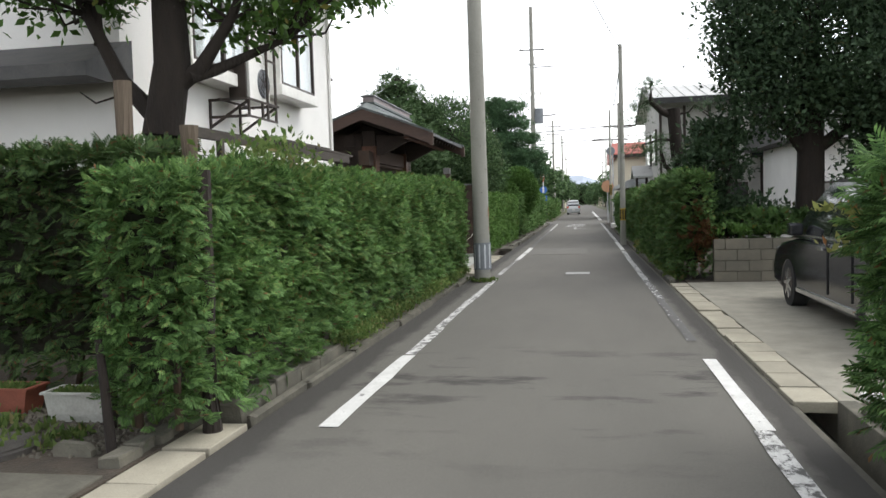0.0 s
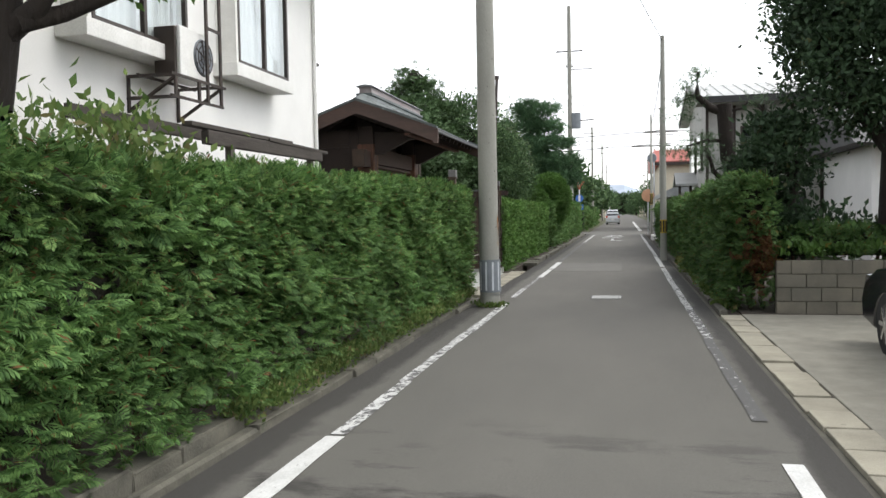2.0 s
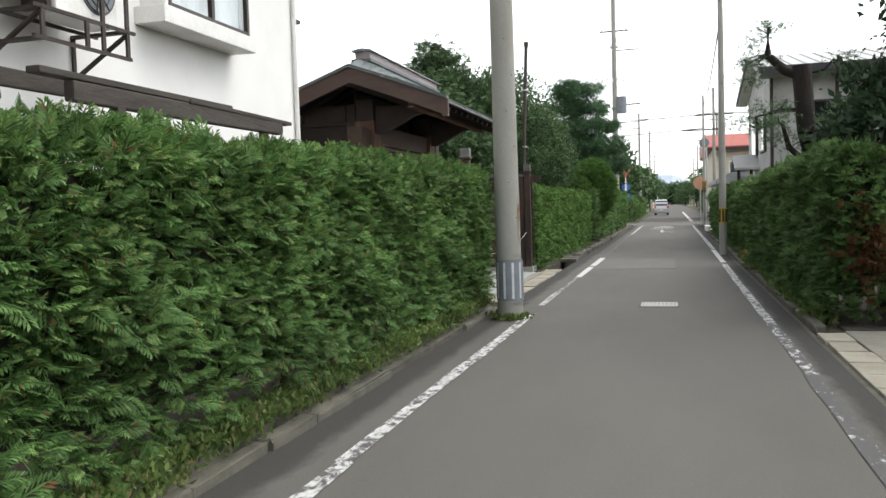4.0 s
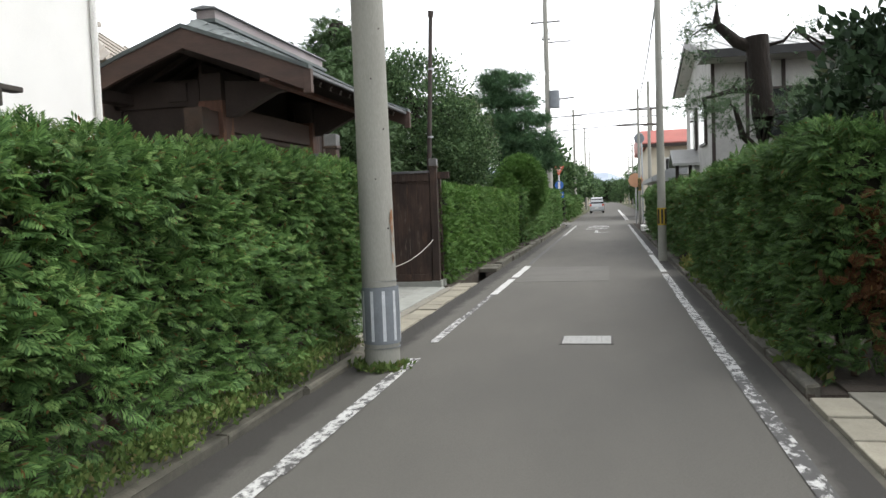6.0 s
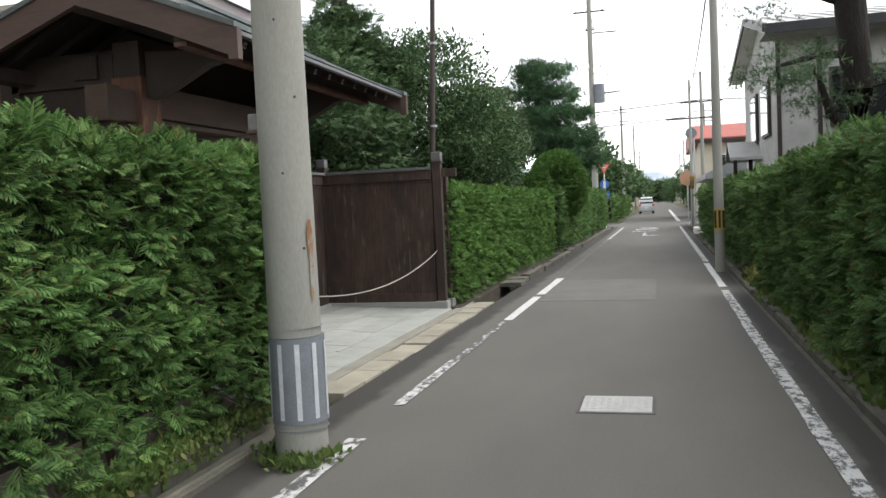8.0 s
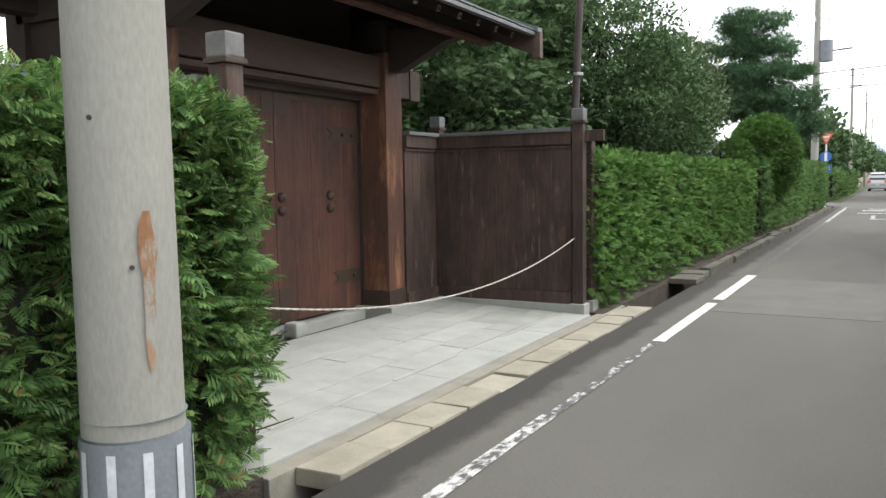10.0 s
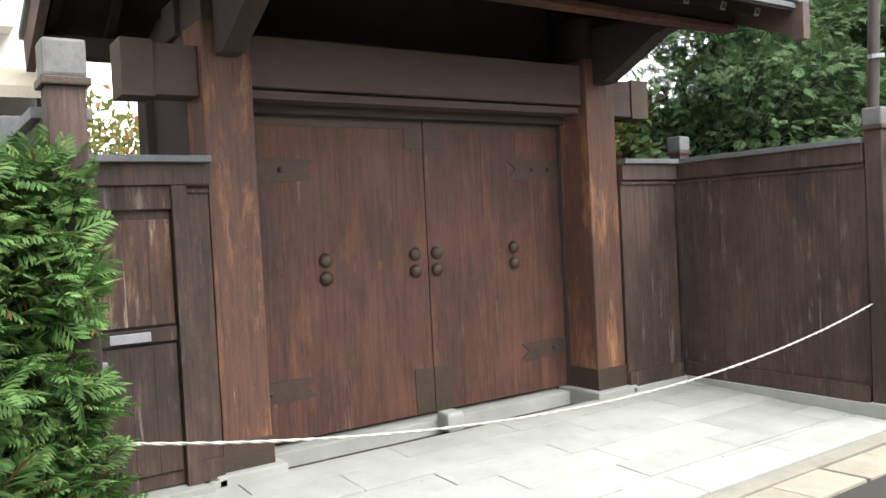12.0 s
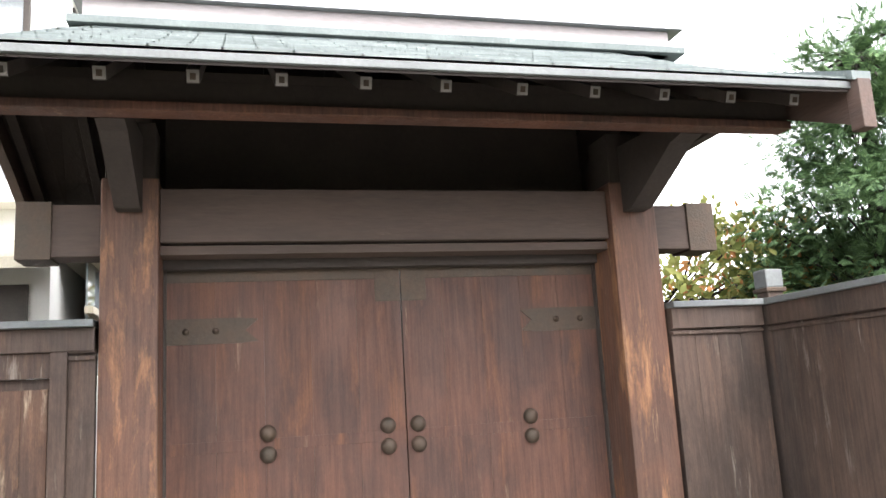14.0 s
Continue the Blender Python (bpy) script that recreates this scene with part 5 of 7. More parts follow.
for a, b, z0, z1 in WINS:
    window_x(a, b, z0, z1)
for a, b, z0, z1 in SIDE:
    w = part("window", box(B(), (a - 0.05, WY, z0 - 0.2), (b + 0.05, WY + 0.26, z0 - 0.02), 0.01), WHITE, house, "side window with a white sill")
    for bm in (box(B(), (a, WY - 0.08, z0), (a + 0.05, WY + 0.02, z1), 0.004), box(B(), (b - 0.05, WY - 0.08, z0), (b, WY + 0.02, z1), 0.004), box(B(), ((a + b) / 2 - 0.03, WY - 0.075, z0), ((a + b) / 2 + 0.03, WY + 0.015, z1), 0.004),
               box(B(), (a, WY - 0.07, z0 - 0.02), (b, WY + 0.018, z0 + 0.05), 0.004), box(B(), (a, WY - 0.07, z1 - 0.05), (b, WY + 0.018, z1 + 0.02), 0.004)):
        hang(new("frame_bar", finish("frame_bar", bm, BROWN_FRAME)), w)
    g = hang(new("pane", finish("pane", box(B(), (a + 0.05, WY - 0.04, z0 + 0.05), (b - 0.05, WY - 0.034, z1 - 0.05)), GLASS)), w)
    g.visible_shadow = False
    hang(new("blind", finish("blind", box(B(), (a + 0.05, WY - 0.14, z0 + 0.05), (b - 0.05, WY - 0.12, z1 - 0.05)), CURTAIN)), w)
    hang(new("hood", finish("hood", box(B(), (a - 0.12, WY, z1 + 0.1), (b + 0.12, WY + 0.3, z1 + 0.18), 0.01), WHITE)), w)
w = part("window", box(B(), (-6.9, 17.42, 3.2), (-6.66, 18.3, 3.38), 0.01), WHITE, house, "tall side window with a white sill")
for bm in (box(B(), (-6.9, 17.45, 3.4), (-6.86, 17.5, 5.0), 0.004), box(B(), (-6.9, 18.2, 3.4), (-6.86, 18.25, 5.0), 0.004), box(B(), (-6.9, 17.45, 5.0), (-6.86, 18.25, 5.06), 0.004), box(B(), (-6.9, 17.83, 3.4), (-6.865, 17.87, 5.0), 0.004)):
    hang(new("frame_bar", finish("frame_bar", bm, BROWN_FRAME)), w)
hang(new("pane", finish("pane", box(B(), (-6.9, 17.5, 3.4), (-6.88, 18.2, 5.0)), material("grey_window_glass", (0.2, 0.21, 0.22), (0.28, 0.29, 0.3), rough=0.06, bump=0, spec=0.8))), w)
part("awning", prism(B(), [(-6.9, 2.95), (-6.2, 2.7), (-6.2, 2.62), (-6.9, 2.85)], "y", 17.3, 18.5), CREAM, house, "pale sloping awning")
part("awning_window", box(B(), (-6.9, 17.4, 1.5), (-6.87, 18.3, 2.6)), BROWN_FRAME, house)
# glazed lean-to along the side wall
gl = part("sunroom", box(B(), (-14, WY, 0.0), (-7.2, WY + 0.28, 1.9), 0.01), STUCCO, house, "low glazed sunroom along the side wall")
hang(new("top_rail", finish("top_rail", box(B(), (-14.05, WY, 2.85), (-7.15, WY + 0.42, 2.96), 0.01), CREAM)), gl)
hang(new("glass_sheet", finish("glass_sheet", box(B(), (-14, WY + 0.2, 1.9), (-7.25, WY + 0.215, 2.85)), material("sunroom_glass", (0.16, 0.18, 0.19), (0.22, 0.24, 0.25), rough=0.08, bump=0, spec=0.8))), gl)
for k in range(6):
    hang(new("mullion", finish("mullion", box(B(), (-13.95 + k * 1.2, WY + 0.19, 1.9), (-13.88 + k * 1.2, WY + 0.26, 2.96), 0.004), STEEL)), gl)
hang(new("mid_rail", finish("mid_rail", box(B(), (-14, WY + 0.2, 2.4), (-7.2, WY + 0.27, 2.46), 0.004), CREAM)), gl)
part("downpipe", rod(B(), (HX + 0.04, HY - 0.06, 0), (HX + 0.04, HY - 0.06, 6.0), 0.035), WHITE, house)
part("wall_bracket", box(B(), (HX - 0.02, HY - 0.02, 4.2), (HX + 0.05, HY + 0.14, 4.25)), STEEL_DARK, house)
part("wall_base", box(B(), (HX, 9.4, 0), (HX + 0.03, HY + 0.03, 0.5)), CONCRETE_OLD, house)
# low lean-to with a dark roof
part("porch_roof", prism(B(), [(9.4, 3.5), (8.5, 3.12), (8.5, 2.98), (8.9, 2.96), (9.4, 3.05)], "x", -14, -5.35), TILE, house, "dark lean-to roof")

# air conditioner on its wall rack
ac = thing("air_conditioner", (-5.15, 12.2, 3.08), "pale air-conditioner unit on a dark steel wall rack", "air conditioner")
part("casing", box(B(), (-5.3, 11.85, 3.12), (-4.98, 12.6, 3.7), 0.02), WHITE, ac)
part("fan_ring", tube(B(), [(-4.985, 12.35, 3.41), (-4.965, 12.35, 3.41)], [0.22, 0.21], 28), BAND_GREY, ac)
bm = B()
for k in range(7):
    rod(bm, (-4.96, 12.35, 3.41), (-4.96, 12.35 + 0.2 * math.cos(k * 0.9), 3.41 + 0.2 * math.sin(k * 0.9)), 0.006, 0.006, 5)
for rr in (0.08, 0.14, 0.2):
    ringp = [(-4.96, 12.35 + rr * math.cos(j * 0.3142), 3.41 + rr * math.sin(j * 0.3142)) for j in range(21)]
    tube(bm, ringp, [0.005] * 21, 4)
part("fan_grille", bm, STEEL_DARK, ac)
part("side_cover", box(B(), (-5.28, 11.8, 3.14), (-5.02, 11.85, 3.68), 0.01), BROWN_FRAME, ac)
for (a, b) in (((-5.5, 11.6, 3.1), (-4.88, 11.6, 3.1)), ((-5.5, 12.62, 3.1), (-4.88, 12.62, 3.1)), ((-4.9, 11.5, 3.1), (-4.9, 12.72, 3.1)), ((-5.3, 11.5, 3.1), (-5.3, 12.72, 3.1)), ((-4.9, 11.5, 2.86), (-4.9, 12.66, 2.86)), ((-5.48, 11.6, 2.72), (-4.9, 11.6, 3.08)), ((-5.48, 12.62, 2.72), (-4.9, 12.62, 3.08)),
               ((-4.9, 11.6, 2.86), (-4.9, 11.6, 3.1)), ((-4.9, 12.62, 2.86), (-4.9, 12.62, 5.2)), ((-4.9, 12.3, 2.86), (-4.9, 12.3, 5.2)), ((-4.9, 12.1, 2.86), (-4.9, 12.1, 3.1)), ((-5.48, 11.6, 2.7), (-5.48, 11.6, 3.1)), ((-5.48, 12.62, 2.7), (-5.48, 12.62, 3.1)), ((-4.9, 12.3, 3.75), (-4.9, 12.62, 3.75)), ((-4.9, 12.3, 4.35), (-4.9, 12.62, 4.35)), ((-5.5, 11.6, 2.86), (-4.9, 11.6, 2.86))):
    part("rack_bar", beam(B(), a, b, 0.03, 0.03, 0.0, (0.1, 0.3, 1)), STEEL_DARK, ac)

# pergola beams in front of the house
perg = thing("pergola", (-4.5, 12.4, 0), "blackened weathered wooden pergola beams on posts", "pergola")
part("beam", beam(B(), (-4.75, 9.6, 2.46), (-4.6, 12.4, 2.43), 0.06, 0.13, 0.01), WOOD_BLACK, perg)
part("beam", beam(B(), (-4.35, 11.2, 2.36), (-4.3, 14.3, 2.36), 0.09, 0.15, 0.015), WOOD_BLACK, perg)
part("board", beam(B(), (-4.38, 10.9, 2.47), (-4.33, 13.3, 2.46), 0.12, 0.05, 0.01), WOOD_BLACK, perg)
part("board", beam(B(), (-4.32, 12.6, 2.45), (-4.3, 14.5, 2.42), 0.1, 0.04, 0.01), WOOD_BLACK, perg)
for y, z in ((11.7, 2.3), (14.0, 2.3)):
    part("post", beam(B(), (-4.33, y, 0), (-4.33, y, z), 0.07, 0.07, 0.01, (0, 1, 0)), WOOD_BLACK, perg)
part("post", beam(B(), (-4.7, 10.2, 0), (-4.7, 10.2, 2.4), 0.07, 0.07, 0.01, (0, 1, 0)), WOOD_BLACK, perg)
part("log", rod(B(), (-4.7, 11.95, 2.1), (-4.2, 12.15, 2.1), 0.06, 0.06, 14), WOOD_OLD, perg, "sawn log end")
part("ledge", box(B(), (-5.5, 14.0, 2.2), (-5.1, 16.2, 2.26), 0.01), WOOD_BLACK, perg)

# ---- hedge and garden beside the start ----
hedge("hedge", (-3.32, 5.38, 0.14), (-2.76, 5.74, 1.76), L_HEDGE, "narrow clipped green conifer at the hedge end", 560, 0.12, 14, "", 0.0, "xXyYZ", 0.03, True, 0.3)
single("hedge_stake", tube(B(), [(-2.82, 5.86, 0.03), (-2.83, 5.86, 0.9), (-2.82, 5.87, 1.8)], [0.07, 0.066, 0.06], 9), BARK, "dark old stump post between hedge shrubs", "stake")
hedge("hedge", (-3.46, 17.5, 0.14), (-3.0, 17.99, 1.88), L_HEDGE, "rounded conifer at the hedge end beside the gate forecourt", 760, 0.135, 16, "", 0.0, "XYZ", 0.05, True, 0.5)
hedge("hedge", (-3.3, 5.98, 0.14), (-2.79, 17.68, 1.77), L_HEDGE, "thick clipped green conifer hedge with bare twigs below", 700, 0.135, 1, "", 0.13, "XyYZ", 0.09, True, 0.45)
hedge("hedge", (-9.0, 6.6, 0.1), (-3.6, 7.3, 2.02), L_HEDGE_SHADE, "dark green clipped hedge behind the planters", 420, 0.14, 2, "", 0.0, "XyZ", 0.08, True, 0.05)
for x, y, h, r, tilt in ((-4.38, 7.55, 2.72, 0.085, 0.02), (-3.42, 6.9, 2.22, 0.08, -0.02)):
    p = single("garden_post", tube(B(), [(x, y, 0), (x + tilt, y, h * 0.5), (x, y, h)], [r, r * 1.03, r * 0.95], 9), WOOD_OLD, "cracked weathered round wooden post among the hedges", "post", "garden posts")
single("hedge_stake", tube(B(), [(-3.2, 5.28, 0), (-3.24, 5.3, 0.4), (-3.28, 5.32, 0.75)], [0.035, 0.03, 0.025], 8), BARK, "thin grey wooden stake at the hedge end", "stake")
single("hedge_stake", tube(B(), [(-3.6, 5.9, 0), (-3.6, 5.95, 0.7), (-3.62, 6.0, 1.5)], [0.045, 0.045, 0.04], 8), BARK, "old brown wooden stake behind the hedge end", "stake")


def planter(cx, cy, ln, wd, h, mat, label, seed):
    ob = thing("planter", (cx, cy, 0.03), label, "planter", "planters by the hedge")
    bm = B()
    a = [(-ln / 2 * 0.88, -wd / 2 * 0.85), (ln / 2 * 0.88, -wd / 2 * 0.85), (ln / 2 * 0.88, wd / 2 * 0.85), (-ln / 2 * 0.88, wd / 2 * 0.85)]
    rings = [(0.88, 0.03), (1.0, 0.03 + h * 0.92), (1.07, 0.03 + h * 0.92), (1.07, 0.03 + h), (0.95, 0.03 + h), (0.93, 0.03 + h * 0.8)]
    vs = [[bm.verts.new((cx + sx * ln / 2 * k, cy + sy * wd / 2 * (k if k < 1 else 1 + (k - 1) * 2), z)) for sx, sy in ((-1, -1), (1, -1), (1, 1), (-1, 1))] for k, z in rings]
    for r0, r1 in zip(vs, vs[1:]):
        for i in range(4):
            bm.faces.new((r0[i], r0[(i + 1) % 4], r1[(i + 1) % 4], r1[i]))
    bm.faces.new(vs[0][::-1])
    part("trough", bm, mat, ob)
    part("potting_soil", box(B(), (cx - ln * 0.46, cy - wd * 0.45, h * 0.7), (cx + ln * 0.46, cy + wd * 0.45, 0.03 + h * 0.82)), SOIL, ob)
    r = np.random.default_rng(seed)
    n = 500
    p = np.stack((cx + (r.random(n) - 0.5) * ln * 0.85, cy + (r.random(n) - 0.5) * wd * 0.8, np.full(n, 0.03 + h * 0.82)), 1)
    hang(new("seedling_growth", scatter("seedling_growth", L_WEED, p, turned(r, np.tile((0, 0, 1.0), (n, 1)), 0.4), 0.03 + 0.04 * r.random(n), *LEAF)), ob)


planter(-4.78, 6.3, 0.62, 0.24, 0.2, TERRACOTTA, "long terracotta-red planter trough with seedlings", 1)
planter(-3.94, 6.12, 0.5, 0.24, 0.22, PLANTER, "pale grey plastic planter trough with seedlings", 2)
single("edging_stone", prism(B(), [(-3.58, 0.02), (-3.32, 0.02), (-3.32, 0.07), (-3.36, 0.11), (-3.54, 0.12), (-3.58, 0.09)], "y", 5.24, 5.3), CONCRETE_OLD, "half-buried rounded concrete edging stone", "edging stone")


def weeds(name, label, lo, hi, n, size, mat, seed, z=None):
    r = np.random.default_rng(seed)
    lo, hi = np.array(lo, float), np.array(hi, float)
    c = lo + r.random((max(1, n // 14), 3)) * (hi - lo)
    p = np.repeat(c, 14, axis=0) + r.normal(0, 0.05, (len(c) * 14, 3)) * (1, 1, 0.2)
    p[:, 2] = np.maximum(p[:, 2], lo[2] - 0.02)
    me = scatter(name, mat, p, turned(r, np.tile((0, 0, 1.0), (len(p), 1)), 0.6), size * (0.5 + r.random(len(p))), *LEAF)
    return tagged(new(name, me), label, "weeds", "", "stuff")


weeds("kerb_weeds", "low green weeds along the kerb stones", (-2.83, 8.6, 0.11), (-2.66, 17.2, 0.26), 12000, 0.04, L_WEED, 3)
weeds("pole_weeds", "grass tuft at the foot of the pole", (-2.5, 16.3, 0.01), (-2.1, 16.75, 0.03), 500, 0.06, L_WEED, 4)
weeds("bed_weeds", "small weeds on the bare soil", (-5.5, 5.3, 0.03), (-3.4, 6.3, 0.05), 900, 0.06, L_WEED, 5)
weeds("verge_weeds", "weeds and dry grass along the hedge foot", (1.3, 16, 0.03), (1.5, 27, 0.08), 2600, 0.09, L_WEED, 6)
weeds("wall_weeds", "dead leaves and weeds on the low wall", (2.0, 15.9, 0.8), (5.5, 17.5, 0.95), 2200, 0.1, L_BROAD, 7)
weeds("dry_grass", "pale dry grass by the pole", (1.35, 25.5, 0.02), (1.7, 26.8, 0.2), 900, 0.16, L_YELLOW, 8)
# gravel on the bare soil
r = np.random.default_rng(8)
n = 1500
p = np.stack((-5.6 + 2.5 * r.random(n), 5.2 + 1.2 * r.random(n), np.full(n, 0.035)), 1)
cube_v = np.array([(-1, -1, -1), (1, -1, -1), (1, 1, -1), (-1, 1, -1), (-0.7, -0.7, 0.8), (0.7, -0.7, 0.8), (0.7, 0.7, 0.8), (-0.7, 0.7, 0.8)], float)
cube_f = np.array([(4, 5, 6, 7), (0, 1, 5, 4), (1, 2, 6, 5), (2, 3, 7, 6), (3, 0, 4, 7)])
tagged(new("gravel", scatter("gravel", BLOCK, p, turned(r, np.tile((0, 0, 1.0), (n, 1)), 0.3), 0.006 + 0.012 * r.random(n), cube_v, cube_f)), "scattered small grey gravel on soil", "gravel", "", "stuff")
tagged(new("twiggy_shrub", scatter("twiggy_shrub", L_WEED, *(lambda q: (q, turned(np.random.default_rng(3), np.tile((0, 0, 1.0), (len(q), 1)), 0.8), 0.05 + 0.05 * np.random.default_rng(5).random(len(q))))(np.random.default_rng(2).normal(0, 1, (800, 3)) * (0.16, 0.45, 0.13) + (-3.0, 7.6, 1.92)), *LEAF)), "pale leafy shoots rising above the hedge", "shrub", "", "stuff")

# tree in the garden by the white house
tree("garden_tree", "old dark-barked tree with forked limbs and thin green foliage",
     [([(-4.38, 8.3, 0.0), (-4.42, 8.3, 1.5), (-4.42, 8.3, 2.3), (-4.28, 8.3, 3.0), (-4.3, 8.3, 4.2), (-4.2, 8.3, 5.6)], [0.26, 0.21, 0.2, 0.18, 0.15, 0.08]),
      ([(-4.5, 8.3, 2.5), (-4.8, 8.25, 2.85), (-5.1, 8.2, 3.5), (-5.2, 8.1, 4.4)], [0.1, 0.075, 0.06, 0.03]),
      ([(-4.35, 8.3, 2.7), (-4.0, 8.35, 2.95), (-3.7, 8.4, 3.4), (-3.45, 8.4, 3.9)], [0.1, 0.075, 0.05, 0.03]),
      ([(-4.1, 8.3, 2.85), (-3.9, 8.5, 2.95), (-3.3, 8.9, 3.3)], [0.07, 0.06, 0.03]),
      ([(-5.0, 8.22, 3.2), (-5.0, 8.2, 3.6), (-4.75, 8.2, 4.2)], [0.06, 0.05, 0.03]),
      ([(-4.85, 8.25, 2.7), (-5.0, 8.1, 2.62), (-5.1, 8.0, 2.72)], [0.012, 0.01, 0.006])],
     [((-3.6, 8.7, 3.75), (0.75, 0.8, 0.42)), ((-4.3, 8.3, 4.6), (1.3, 1.2, 0.75)), ((-5.3, 8.2, 3.95), (0.95, 0.9, 0.4)), ((-2.9, 9.3, 4.2), (0.6, 0.8, 0.4))],
     L_BROAD, 420, 24, 0.14, 0.11, None, 5, twigs=150)

# ---- right side: driveway, car, block wall, hedges ----
wall = thing("block_wall", (3.6, 15.85, 0), "low old concrete block garden wall", "wall", "", "structure")
structure("wall_fill", box(B(), (2.0, 15.82, -0.1), (8.0, 15.98, 0.74)), BLOCK, "mortar core of the low wall")
for rr in range(4):
    x = 1.97 - (0.2 if rr % 2 else 0)
    while x < 8:
        a, b = max(x, 1.97), x + 0.4
        if b - a > 0.05:
            part("block", box(B(), (a + 0.004, 15.78, rr * 0.195 + 0.004), (b - 0.004, 15.9, rr * 0.195 + 0.19), 0.008), BLOCK, wall)
        x += 0.4
hedge("hedge", (1.42, 16.02, 0.05), (2.0, 25.2, 1.93), L_HEDGE_DARK, "dark clipped conifer hedge with a rusty brown patch", 540, 0.15, 3, "", -0.15, "xyYZ", 0.1, True, 0.15)
r = np.random.default_rng(12)
n = 160
p = r.normal(0, 1, (n, 3)) * (0.11, 0.06, 0.22) + (1.75, 15.93, 0.85)
tagged(new("rusty_sprays", scatter("rusty_sprays", L_RED, p, turned(r, np.tile((0, -1.0, 0.4), (n, 1)), 0.5), 0.1 + 0.08 * r.random(n), *FROND)), "rust-brown dead sprays in the hedge", "dead foliage", "", "stuff")
hedge("hedge", (1.45, 26.6, 0.05), (2.1, 45, 1.75), L_HEDGE_DARK, "dark uneven hedge along the lane", 150, 0.18, 4, "", 0.0, "xyZ", 0.1)
hedge("hedge", (1.36, 3.4, 0.1), (2.3, 5.85, 1.7), L_HEDGE, "fresh green conifer shrub beside the driveway", 380, 0.17, 5, "", 0.0, "xyYZ", 0.12)
weeds("yellow_leaves", "yellow leaves hanging from the shrub", (1.16, 5.85, 1.14), (1.34, 6.0, 1.42), 150, 0.06, L_YELLOW, 9)
drain = single("drain_cap", rod(B(), (1.75, 7.05, 0.0), (1.75, 7.05, 0.06), 0.1, 0.09, 20), WHITE, "small white round drain cap in the driveway", "drain cap")

